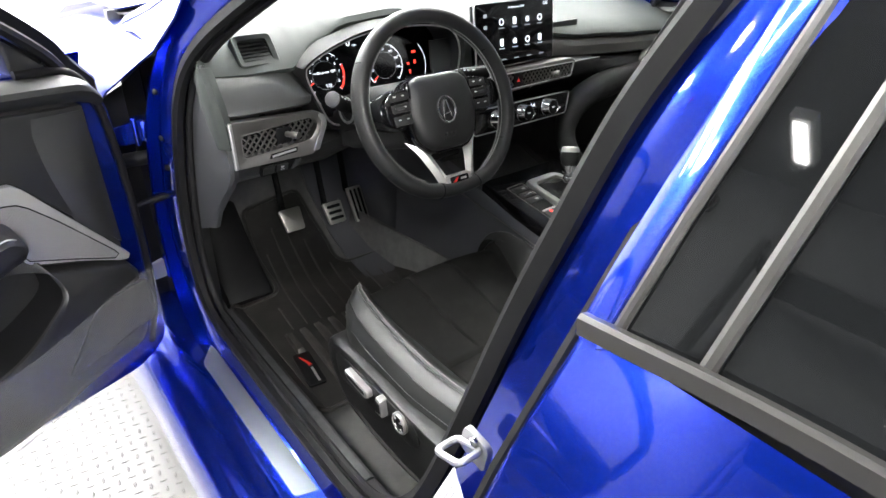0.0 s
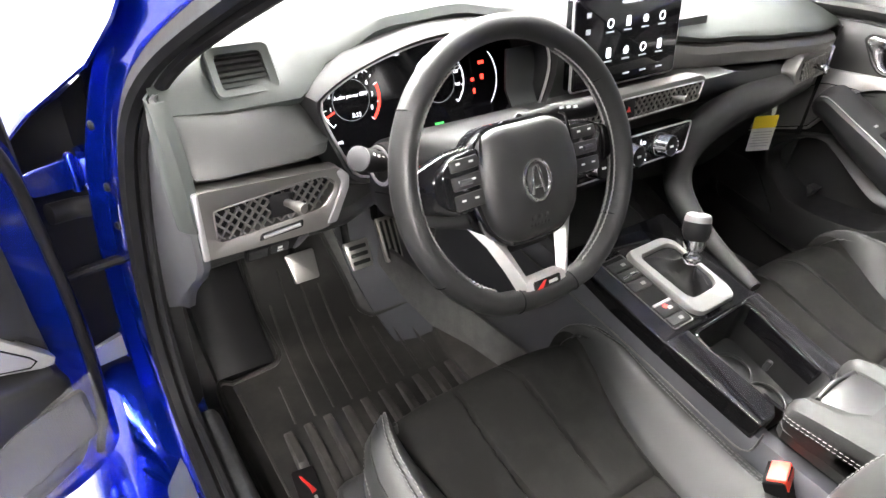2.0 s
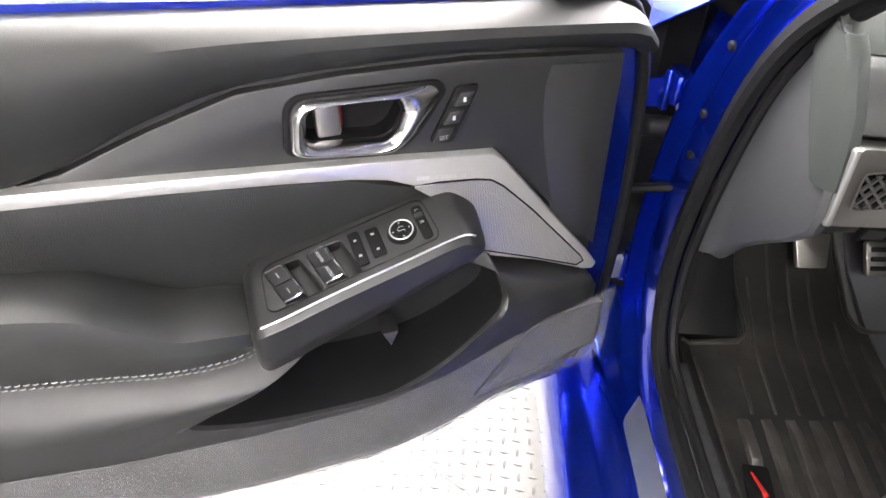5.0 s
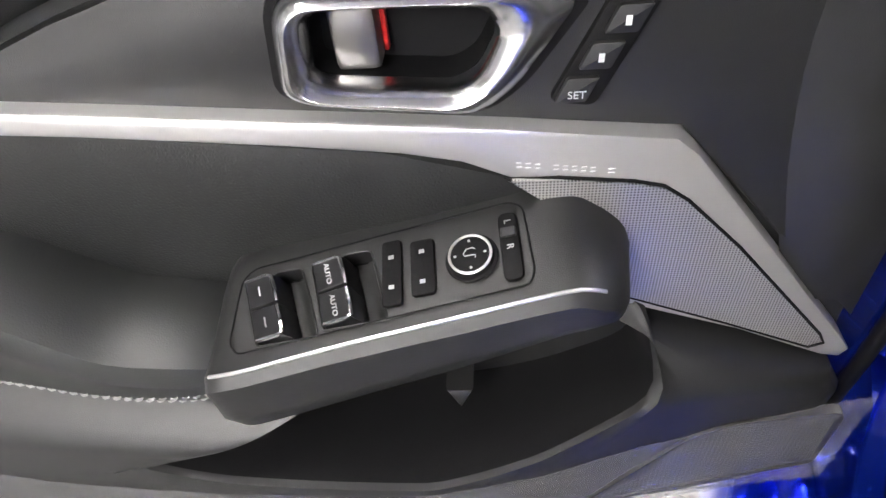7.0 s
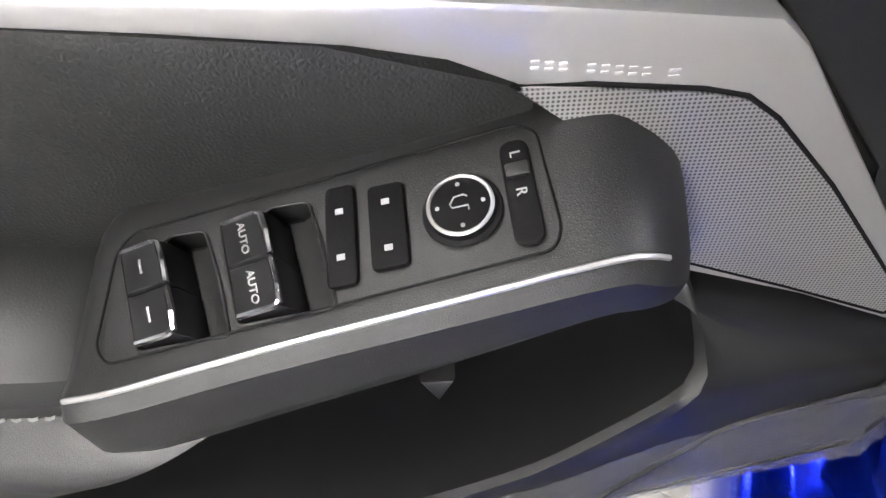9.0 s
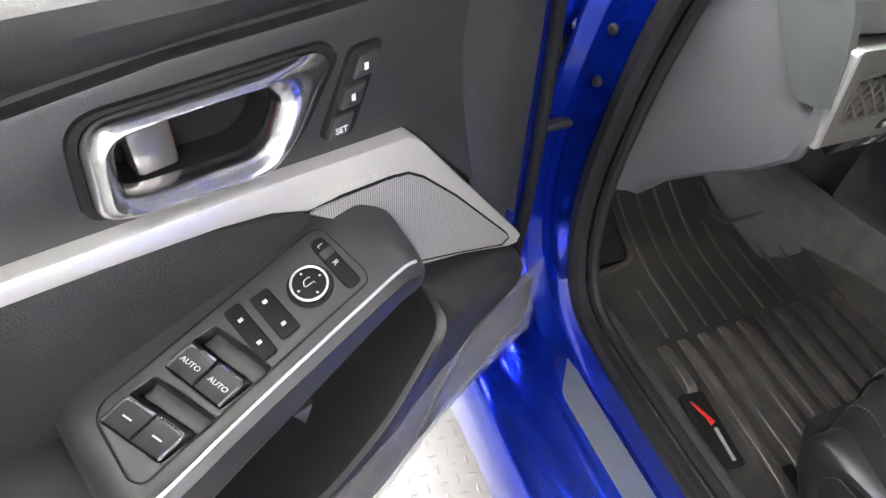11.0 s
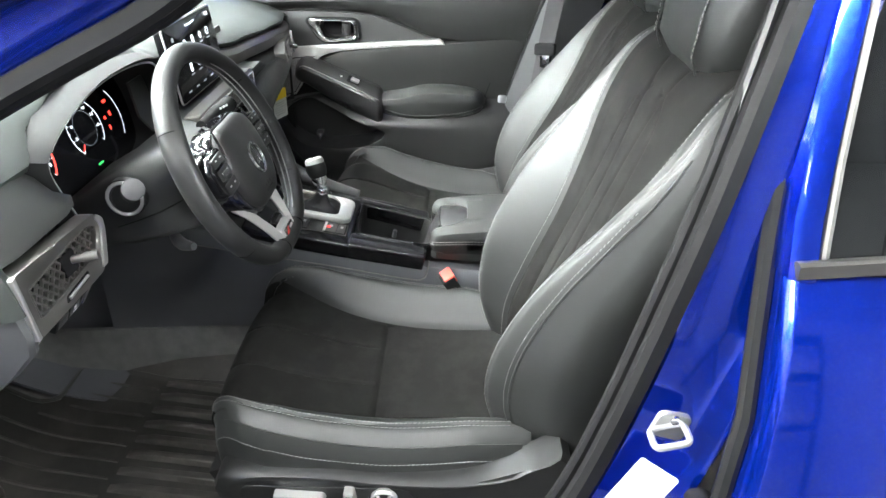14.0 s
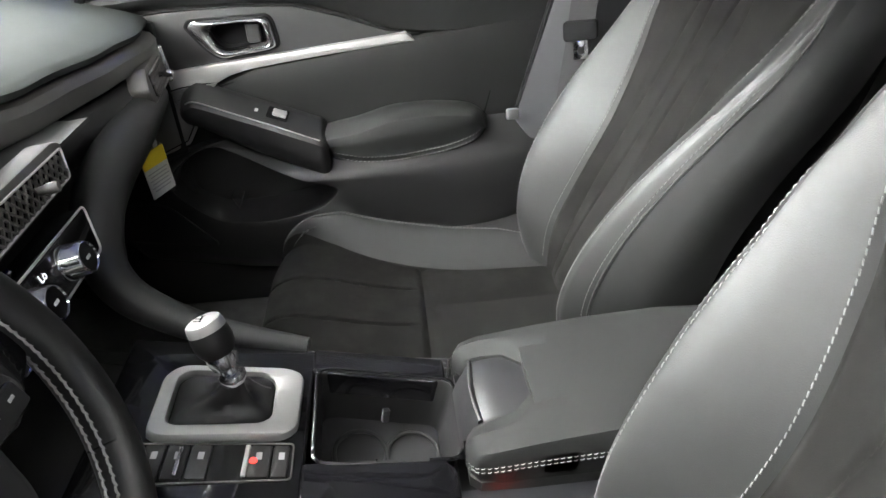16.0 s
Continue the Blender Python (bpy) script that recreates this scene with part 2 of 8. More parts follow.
mat("insert_leather", (0.0090, 0.0094, 0.0092), 0.48, 0, spec=0.42, vary=0.15, vscale=9, grain=("leather", 0.0026, 0.00045), rvary=0.07)
mat("lid_leather", (0.0120, 0.0125, 0.0123), 0.60, 0, spec=0.32, vary=0.15, vscale=9, grain=("leather", 0.0018, 0.00012), rvary=0.06)
mat("dash_skin", (0.027, 0.031, 0.0295), 0.64, 0, spec=0.25, vary=0.12, vscale=6, grain=("leather", 0.0018, 0.00016), rvary=0.06)
mat("plastic", (0.0130, 0.0131, 0.0134), 0.45, 0, vary=0.12, vscale=8, grain=("leather", 0.0012, 0.00018), rvary=0.07)
mat("plastic_grey", (0.040, 0.041, 0.044), 0.48, 0, vary=0.1, vscale=6, grain=("noise", 0.001, 0.0001), rvary=0.06)
mat("sill_plastic", (0.02, 0.021, 0.022), 0.42, 0, vary=0.2, vscale=10, grain=("leather", 0.0016, 0.00012), dust=((0.16, 0.16, 0.16), 0.35, 0.03))
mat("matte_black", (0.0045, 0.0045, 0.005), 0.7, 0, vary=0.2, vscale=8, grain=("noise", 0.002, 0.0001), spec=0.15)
mat("switch_black", (0.010, 0.010, 0.011), 0.42, 0, vary=0.15, vscale=20, grain=("noise", 0.0008, 0.00004))
mat("boot_leather", (0.009, 0.009, 0.0095), 0.42, 0, vary=0.15, vscale=15, grain=("leather", 0.0014, 0.0001))
mat("headliner", (0.42, 0.42, 0.41), 0.95, 0, vary=0.08, vscale=12, grain=("noise", 0.0015, 0.0003), spec=0.1)
mat("piano", (0.006, 0.006, 0.007), 0.08, 0, vary=0.05, rvary=0.03, coat=0.6)
mat("rubber", (0.0075, 0.0075, 0.0080), 0.55, 0, vary=0.2, vscale=20, grain=("noise", 0.002, 0.00008), spec=0.14)
mat("mat_rubber", (0.012, 0.0118, 0.0112), 0.40, 0, vary=0.3, vscale=14, grain=("noise", 0.0012, 0.0001), dust=((0.10, 0.092, 0.084), 0.35, 0.13))
# raised mat parts: dust, plus the light they catch put into the colour
mat("mat_lit_dusty", (0.030, 0.028, 0.026), 0.45, 0, vary=0.35, vscale=18, grain=("noise", 0.0012, 0.0001), dust=((0.11, 0.10, 0.092), 0.5, 0.08))
mat("carpet", (0.095, 0.095, 0.093), 0.95, 0, vary=0.35, vscale=40, grain=("noise", 0.0015, 0.0008), sheen=0.2, spec=0.1)
mat("satin", (0.56, 0.555, 0.55), 0.32, 0.7, vary=0.06, vscale=8, rvary=0.05)
mat("shroud", (0.016, 0.0162, 0.0168), 0.62, 0, vary=0.1, vscale=8, grain=("leather", 0.0012, 0.0001), spec=0.22)
# bluish grey plastic, its tone raised for light from the open door
mat("tunnel_lit_grey", (0.066, 0.068, 0.076), 0.50, 0, vary=0.1, vscale=6, grain=("noise", 0.001, 0.0001), rvary=0.06)
mat("gunmetal", (0.17, 0.165, 0.158), 0.36, 0.85, vary=0.08, vscale=8, rvary=0.06)
mat("gunmetal_light", (0.42, 0.42, 0.42), 0.34, 0.8, vary=0.06, vscale=8, rvary=0.05)
mat("moulding", (0.075, 0.073, 0.07), 0.42, 0.7, vary=0.08, vscale=8, rvary=0.06)
mat("zinc", (0.34, 0.345, 0.35), 0.36, 0.75, vary=0.06, vscale=20)
mat("chrome", (0.78, 0.78, 0.80), 0.10, 1.0, vary=0.04, rvary=0.04)
mat("ring_chrome", (0.72, 0.72, 0.73), 0.22, 1.0, vary=0.04, rvary=0.04)
mat("pedal_metal", (0.38, 0.37, 0.35), 0.38, 1.0, vary=0.15, vscale=30)
mat("grille", (0.50, 0.49, 0.485), 0.36, 0.7, vary=0.05, grain=("dots", 0.0021, 0.0002))
mat("dot_black", (0.02, 0.02, 0.021), 0.5, 0.0, vary=0.05, grain=("dots", 0.004, 0.0004))
mat("sill_plate", (0.24, 0.26, 0.29), 0.36, 0.85, vary=0.08, vscale=20, grain=("noise", 0.003, 0.00003))
mat("thread", (0.20, 0.20, 0.197), 0.7, 0, vary=0.1)
mat("red", (0.55, 0.02, 0.015), 0.4, 0, vary=0.08)
mat("orange", (0.70, 0.045, 0.022), 0.4, 0, vary=0.06)
mat("white_plastic", (0.75, 0.75, 0.74), 0.45, 0, vary=0.04)
mat("white_print", (0.62, 0.62, 0.62), 0.6, 0, vary=0.03)
mat("grey_print", (0.36, 0.36, 0.36), 0.6, 0, vary=0.03)
mat("yellow", (0.85, 0.62, 0.02), 0.5, 0, vary=0.05)
mat("paper", (0.62, 0.62, 0.60), 0.6, 0, vary=0.04)
mat("belt", (0.014, 0.014, 0.015), 0.75, 0, vary=0.15, grain=("noise", 0.001, 0.0002))
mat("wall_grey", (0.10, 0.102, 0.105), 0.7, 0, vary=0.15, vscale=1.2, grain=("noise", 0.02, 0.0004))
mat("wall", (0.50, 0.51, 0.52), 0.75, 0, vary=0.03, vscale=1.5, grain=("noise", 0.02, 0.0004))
# white for the unseen south wall, to bounce light onto door and pillar
mat("wall_bounce", (0.82, 0.83, 0.84), 0.75, 0, vary=0.03, vscale=1.5, grain=("noise", 0.02, 0.0004))
mat("ceiling_paint", (0.12, 0.122, 0.125), 0.8, 0, vary=0.03, vscale=2)
mat("steel_plate", (0.078, 0.077, 0.075), 0.50, 0.25, vary=0.10, vscale=5, rvary=0.10, grain=("noise", 0.004, 0.00006), dust=((0.21, 0.20, 0.19), 0.3, 0.25))
mat("film", (0.30, 0.30, 0.30), 0.08, 0.0, vary=0.3, vscale=14, rvary=0.05, alpha=0.15)
mat("joint", (0.06, 0.06, 0.06), 0.8)
mat("glass", (0.9, 0.95, 0.93), 0.02, 0, vary=0.0, rvary=0.0, trans=1.0, ior=1.45)
mat("tint", (0.006, 0.0065, 0.007), 0.03, 0, vary=0.05, rvary=0.01, spec=0.4)
mat("screen", (0.004, 0.004, 0.005), 0.09, 0, vary=0.0, rvary=0.01, coat=0.3)
mat("glow_white", (0.8, 0.8, 0.8), 0.5, 0, vary=0, emit=((0.85, 0.9, 1.0), 0.9))
mat("glow_dim", (0.2, 0.2, 0.2), 0.5, 0, vary=0, emit=((0.7, 0.8, 0.9), 0.12))
mat("glow_red", (0.5, 0.02, 0.02), 0.5, 0, vary=0, emit=((1.0, 0.05, 0.03), 1.0))
mat("glow_green", (0.02, 0.4, 0.05), 0.5, 0, vary=0, emit=((0.1, 1.0, 0.2), 0.35))
mat("lamp", (0.9, 0.9, 0.9), 0.5, 0, vary=0, emit=((1.0, 0.985, 0.96), LIGHT))
mat("exit_red", (0.5, 0.02, 0.02), 0.5, 0, vary=0, emit=((1.0, 0.05, 0.03), 6.0))


# ---- the hall ----
def flat(name, x0, x1, y0, y1, z, material, label, category, thick=0.05):
    bm = rbox(((x0 + x1) / 2, (y0 + y1) / 2, z - thick / 2), (x1 - x0, y1 - y0, thick), 0)
    return tagged(part(name, bm, material, None, smooth=False), label, category, kind="structure")


floor = flat("floor", -3.6, 3.6, -4.2, 4.6, 0, M["steel_plate"], "bright diamond-patterned aluminium floor plates with thin joints", "floor")
flat("ceiling", -3.6, 3.6, -4.2, 4.6, 3.05, M["ceiling_paint"], "dark grey painted ceiling of the photo hall", "ceiling")
for nm, x0, x1, y0, y1 in (("wall_north", -3.7, 3.7, 4.6, 4.7), ("wall_south", -3.7, 3.7, -4.3, -4.2), ("wall_west", -3.7, -3.6, -4.2, 4.6), ("wall_east", 3.6, 3.7, -4.2, 4.6)):
    bm = rbox(((x0 + x1) / 2, (y0 + y1) / 2, 1.5), (x1 - x0, y1 - y0, 3.0), 0)
    # unseen east wall darkened as well, to cut fill light
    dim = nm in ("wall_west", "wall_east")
    tagged(part(nm, bm, M["wall_grey"] if dim else M["wall_bounce" if nm == "wall_south" else "wall"], None, smooth=False), "dim grey wall of the photo hall" if dim else "plain light grey wall of the photo hall", "wall", kind="structure")

# raised lugs of the chequer plate beside the car
bm = bmesh.new()
pit = 0.0285
for i in range(52):
    for j in range(64):
        cx, cy = -2.05 + i * pit, -0.55 + j * pit
        if cx > -0.60:
            continue
        a = radians(45 if (i + j) % 2 else -45) + 0.64
        d, s = Vector((math.cos(a), math.sin(a), 0)), Vector((-math.sin(a), math.cos(a), 0))
        c = Vector((cx, cy, 0))
        low = [c + d * (0.0105 * math.cos(k * math.tau / 8)) + s * (0.0034 * math.sin(k * math.tau / 8)) for k in range(8)]
        top = [c + (p - c) * 0.55 + Z3 * 0.0016 for p in low]
        R = [[bm.verts.new(p) for p in low], [bm.verts.new(p) for p in top]]
        for k in range(8):
            bm.faces.new((R[0][k], R[0][(k + 1) % 8], R[1][(k + 1) % 8], R[1][k]))
        bm.faces.new(R[1])
part("floor_lug", bm, M["steel_plate"], floor, "raised lugs of the chequer plate", kind="stuff")
bm = bmesh.new()
for p, q in (((-1.60, 0.745), (-0.83, 0.165)), ((-0.83, 0.165), (0.1, -0.52)), ((-1.60, 0.745), (-2.6, 1.49))):
    a, b = Vector((*p, 0.0009)), Vector((*q, 0.0009))
    s = Vector((-(b - a).y, (b - a).x, 0)).normalized() * 0.0030
    loft([[a + s, a - s, a - s - Z3 * 0.003, a + s - Z3 * 0.003], [b + s, b - s, b - s - Z3 * 0.003, b + s - Z3 * 0.003]], True, True, bm)
part("floor_joint", bm, M["joint"], floor, "thin dark joint between floor plates")


# ceiling lights, with unseen ones added to brighten seats and door
def ceiling_light(x, y, lx, ly):
    t = thing("ceiling_light", (x, y, 3.0), "long white linear light on the hall ceiling, some added as fill", "ceiling light", "ceiling lights of the hall")
    part("frame", rbox((x, y, 2.965), (lx + 0.06, ly + 0.06, 0.07), 0.008), M["white_plastic"], t)
    part("diffuser", rbox((x, y, 2.922), (lx, ly, 0.015), 0.004), M["lamp"], t, "glowing white diffuser")
    return t


# the one at 0.85, 1.60 and the last three are added fill
for x, y, lx, ly in ((0.0, 2.2, 6.2, 0.38), (0.0, 3.0, 6.2, 0.30), (0.0, 3.8, 6.2, 0.30), (0.85, 1.60, 1.7, 0.42), (-3.1, 0.38, 0.30, 0.06), (-2.0, 0.2, 0.12, 3.0), (-3.25, 1.9, 0.30, 1.0), (-1.9, -3.1, 0.25, 1.6), (-0.4, -3.5, 3.6, 0.20)):
    ceiling_light(x, y, lx, ly)

# wall sign and shelving opposite the driver's side
sg = thing("exit_sign", (-3.58, 0.9, 2.69), "red glowing exit sign on the grey wall", "sign")
part("case", rbox((-3.58, 0.9, 2.69), (0.04, 0.24, 0.12), 0.008), M["plastic"], sg)
words("EXIT", 0.085, Matrix.Translation((-3.557, 0.9, 2.69)) @ Matrix.Rotation(math.pi / 2, 4, "Z") @ Matrix.Rotation(math.pi / 2, 4, "X"), M["exit_red"], sg)
rk = thing("storage_rack", (-3.35, -0.35, 0), "tall dark metal storage rack along the grey wall", "rack")
for x in (-3.5, -3.2):
    for y in (-0.95, 0.25):
        part("post", rbox((x, y, 1.2), (0.05, 0.05, 2.4), 0.004), M["matte_black"], rk)
for z in (0.5, 1.1, 1.7, 2.3):
    part("shelf", rbox((-3.35, -0.35, z), (0.34, 1.2, 0.03), 0.004), M["matte_black"], rk)

# ---- the car's shell ----
car = thing("car", (0, 0, 0), "bright blue metallic sedan with its driver's door standing open", "car")


def opening(side):
    """The rubber-edged outline of a front door opening."""
    loop = [(-0.745, 0.30, 0.408), (-0.745, 0.365, 0.455), (-0.745, 0.392, 0.56), (-0.740, 0.391, 0.68), (-0.732, 0.382, 0.78), (-0.722, 0.368, 0.87), (-0.706, 0.340, 0.945),
            (-0.682, 0.290, 1.005), (-0.655, 0.210, 1.060), (-0.630, 0.110, 1.115), (-0.606, 0.005, 1.172), (-0.585, -0.13, 1.275), (-0.558, -0.31, 1.325), (-0.540, -0.47, 1.335), (-0.542, -0.59, 1.318), (-0.566, -0.640, 1.255),
            (-0.600, -0.622, 1.185), (-0.640, -0.594, 1.10), (-0.668, -0.570, 1.00), (-0.690, -0.544, 0.90), (-0.706, -0.520, 0.80), (-0.720, -0.494, 0.70), (-0.732, -0.463, 0.60), (-0.741, -0.415, 0.505), (-0.745, -0.345, 0.432), (-0.745, -0.27, 0.407), (-0.745, 0.0, 0.402)]
    return [(side * -x, y, z) for x, y, z in loop]


def ring_out(loop, d, dx, side, front=0.0, rear=0.0):
    """The outline pushed outward in its own plane by d and outward from the car by dx."""
    P = [Vector(p) for p in loop]
    n = len(P)
    out = []
    for i, p in enumerate(P):
        t = (P[(i + 1) % n] - P[i - 1]).normalized()
        o = Vector((0, -t.z, t.y))
        c = Vector((p.x, -0.1, 0.85))
        if o.dot(p - c) < 0:
            o = -o
        k = d + (rear if p.y < -0.42 and p.z < 1.15 else 0)
        out.append(p + o.normalized() * k + Vector((side * dx * (1 if p.z < 0.8 else max(0.35, 1 - (p.z - 0.8) * 3)), 0, 0)))
    return out


def smooth_ring(P, n, times=2):
    Q = spline(P, n, True)
    for _ in range(times):
        Q = [(Q[i - 1] + Q[i] * 2 + Q[(i + 1) % n]) / 4 for i in range(n)]
    return Q


for side, nm in ((-1, "left"), (1, "right")):
    L0 = smooth_ring(opening(side), 150)
    rings = [L0]
    for d, dx, rear in ((0.010, 0.006, 0), (0.014, 0.012, 0.001), (0.030, 0.015, 0.006), (0.050, 0.019, 0.014), (0.062, 0.028, 0.022), (0.070, 0.044, 0.026), (0.074, 0.048, 0.030), (0.078, 0.040, 0.034), (0.079, 0.0, 0.040), (0.080, -0.04, 0.046)):
        rings.append(smooth_ring(ring_out(L0, d, dx, side, rear=rear), 150, 3))
    inner = [p + Vector((-side * 0.010, 0, 0)) for p in L0]
    bm = loft([inner] + rings, True, False)
    part("door_frame", bm, M["paint"], car, "glossy blue painted door opening of the body")
    seal = [p + Vector((side * 0.008, 0, 0)) for p in smooth_ring(ring_out(L0, -0.004, 0.002, side), 150, 1)]
    prof = [(-1.0, -0.6), (-1.15, 0.2), (-0.6, 1.0), (0.4, 1.15), (1.1, 0.6), (1.15, -0.4), (0.5, -0.9)]
    part("door_seal", tube(seal, 0.0115, profile=prof, closed=True, up=Vector((1, 0, 0))), M["rubber"], car, "black rubber door seal")
    lip = [p + Vector((-side * 0.010, 0, 0)) for p in smooth_ring(ring_out(L0, -0.017, 0, side), 150, 1)]
    part("seal_lip", tube(lip, 0.008, 8, closed=True), M["rubber"], car)

# rocker, sill plate and inner scuff trim on the driver's side
rocker = [(-0.915, 0.18), (-0.915, 0.255), (-0.905, 0.290), (-0.893, 0.306), (-0.872, 0.312), (-0.858, 0.314), (-0.848, 0.322), (-0.836, 0.336), (-0.822, 0.343), (-0.79, 0.346), (-0.766, 0.350), (-0.757, 0.362), (-0.752, 0.392), (-0.735, 0.398), (-0.735, 0.18)]
bm = loft([[(x, y, z) for x, z in rocker] for y in (0.62, 0.40, 0.1, -0.2, -0.45, -0.62)])
part("rocker_panel", bm, M["paint"], car, "glossy blue painted door sill")
bm = loft([[(-x, y, z) for x, z in rocker] for y in (0.62, 0.40, 0.1, -0.2, -0.45, -0.62)])
part("rocker_panel", bm, M["paint"], car, "glossy blue painted door sill")
m = axes((-0.7835, 0, 0.3485), (0, 1, 0.0), (1, 0, 0.06))
pl = rounded([(0.262, -0.025), (0.325, 0.022), (-0.182, 0.025), (-0.186, 0.018), (-0.172, -0.020), (-0.165, -0.025)], 0.012)
plate = part("sill_plate", prism(pl, 0, 0.0045, m, 0.002), M["sill_plate"], car, "brushed metal door sill plate with a red badge")
part("plate_recess", prism(rounded([(0.255, -0.012), (0.255, 0.013), (-0.165, 0.013), (-0.165, -0.012)], 0.006), 0.0045, 0.0052, m, 0.0005), M["satin"], plate)
bm = bmesh.new()
prism([(-0.085, -0.009), (-0.070, 0.009), (-0.066, 0.009), (-0.072, -0.002), (-0.092, -0.005)], 0.005, 0.006, m, 0, bm)
prism([(-0.101, -0.009), (-0.094, -0.009), (-0.078, 0.004), (-0.082, 0.006)], 0.005, 0.006, m, 0, bm)
part("red_badge", bm, M["red"], plate)
for k in range(4):
    part("badge_bar", rbox((-0.112 - k * 0.0125, 0.0, 0.0055), (0.010, 0.008, 0.0012), 0.0004, m), M["gunmetal"], plate)
scuff = [(-0.756, 0.385), (-0.754, 0.405), (-0.749, 0.4105), (-0.735, 0.4125), (-0.712, 0.4125), (-0.704, 0.408), (-0.697, 0.392), (-0.686, 0.30), (-0.68, 0.22), (-0.70, 0.22)]
bm = loft([[(x, y, z) for x, z in scuff] for y in (0.326, 0.318, 0.2, 0.0, -0.2, -0.262)])
part("sill_trim", bm, M["sill_plastic"], car, "scuffed black plastic sill trim")
bm = loft([[(-x, y, z) for x, z in scuff] for y in (0.41, 0.2, 0.0, -0.2, -0.48)])
part("sill_trim", bm, M["plastic"], car, "black plastic sill trim")
bm = loft([[(x, y, z + k) for x, z in scuff] for y, k in ((-0.265, -0.001), (-0.30, 0.002), (-0.36, 0.02), (-0.42, 0.06), (-0.46, 0.12), (-0.49, 0.20))])
part("pillar_foot_trim", bm, M["plastic"], car)

# kick panel and inner pillar trims
for side in (-1, 1):
    rows = [[(side * x, y, z) for x, y in ((0.735, 0.385), (0.71, 0.40), (0.70, 0.47), (0.70, 0.62), (0.69, 0.86))] for z in (0.26, 0.40, 0.55, 0.72, 0.86)[:4 if side < 0 else 5]]
    part("kick_panel", sheet(rows, 0.006), M["plastic"], car, "black plastic kick panel")
for side in (-1, 1):
    bp = [(-0.722, -0.48, 0.42), (-0.712, -0.49, 0.62), (-0.690, -0.545, 0.82), (-0.662, -0.586, 0.98), (-0.626, -0.616, 1.14), (-0.565, -0.655, 1.28)]
    rows = []
    for x, y, z in bp:
        rows.append([(side * -x, y + 0.035, z), (side * -(x + 0.025), y, z), (side * -(x + 0.035), y - 0.06, z), (side * -(x + 0.03), y - 0.12, z)])
    # one trim in two tones: driver's side coloured darker to subdue its sheen
    part("pillar_trim", sheet(rows, 0.006), M["plastic_grey"] if side > 0 else M["plastic"], car, "grey plastic trim of the centre pillar, darkened on the driver's side")
    ap = [(-0.672, 0.29, 1.01), (-0.642, 0.20, 1.075), (-0.612, 0.08, 1.14), (-0.580, -0.06, 1.240), (-0.545, -0.22, 1.31)]
    rows = [[(side * -x, y, z), (side * -(x + 0.02), y + 0.04, z + 0.01), (side * -(x + 0.03), y + 0.10, z + 0.03)] for x, y, z in ap]
    part("pillar_trim", sheet(rows, 0.005), M["plastic"], car)

# outer skin
def skin(name, rows, label="", material=None, thick=0.004, parent=car):
    return part(name, sheet(rows, thick), material or M["paint"], parent, label)


for side in (-1, 1):
    sx = lambda x: side * x
    rows = []
    rows = [[(0.750, 0.398, 0.971), (0.786, 0.441, 0.931), (0.822, 0.484, 0.891), (0.860, 0.525, 0.840), (0.882, 0.555, 0.770), (0.888, 0.580, 0.660), (0.888, 0.590, 0.50), (0.878, 0.590, 0.25)],
            [(0.736, 0.450, 0.970), (0.780, 0.490, 0.942), (0.830, 0.530, 0.902), (0.868, 0.570, 0.842), (0.886, 0.60, 0.770), (0.891, 0.62, 0.660), (0.890, 0.62, 0.50), (0.880, 0.62, 0.25)],
            [(0.716, 0.560, 0.966), (0.772, 0.600, 0.946), (0.836, 0.625, 0.906), (0.876, 0.645, 0.840), (0.891, 0.66, 0.770), (0.895, 0.66, 0.660), (0.894, 0.66, 0.50), (0.884, 0.66, 0.25)]]
    for y, top, out in ((0.8, 0.955, 0.905), (1.1, 0.93, 0.905), (1.4, 0.88, 0.89), (1.7, 0.80, 0.84), (1.95, 0.68, 0.72)):
        rows.append([(out - 0.205, y, top + 0.010), (out - 0.13, y, top - 0.004), (out - 0.060, y, top - 0.040), (out - 0.018, y, top - 0.10), (out - 0.006, y, top - 0.17), (out, y, top - 0.27), (out, y, 0.48), (out - 0.02, y, 0.24)])
    skin("front_fender", [[(sx(x), y, z) for x, y, z in r] for r in rows], "blue painted front fender")
    rows = [[(0.645, 0.75, 0.995), (0.665, 0.50, 1.046), (0.645, 0.30, 1.122)], [(0.712, 0.735, 0.978), (0.712, 0.492, 1.030), (0.690, 0.300, 1.102)], [(0.712, 0.74, 0.970), (0.728, 0.478, 1.000), (0.716, 0.330, 1.040)], [(0.700, 0.755, 0.960), (0.722, 0.540, 0.962), (0.748, 0.404, 0.968)]]
    skin("pillar_base", [[(sx(x), y, z) for x, y, z in r] for r in rows], "blue painted foot of the windshield pillar")
    # roof rail and quarter
    rows = []
    for y, z, x in ((0.72, 0.985, 0.70), (0.5, 1.045, 0.69), (0.30, 1.12, 0.668), (0.10, 1.20, 0.64), (-0.12, 1.287, 0.605), (-0.35, 1.348, 0.575), (-0.6, 1.375, 0.565), (-1.0, 1.37, 0.56), (-1.4, 1.31, 0.555), (-1.8, 1.18, 0.55)):
        rows.append([(sx(x - 0.045), y, z + 0.006), (sx(x), y, z), (sx(x + 0.012), y - 0.004, z - 0.006), (sx(x + 0.020), y - 0.008, z - 0.016)])
    skin("roof_rail", rows, "blue painted roof pillar")
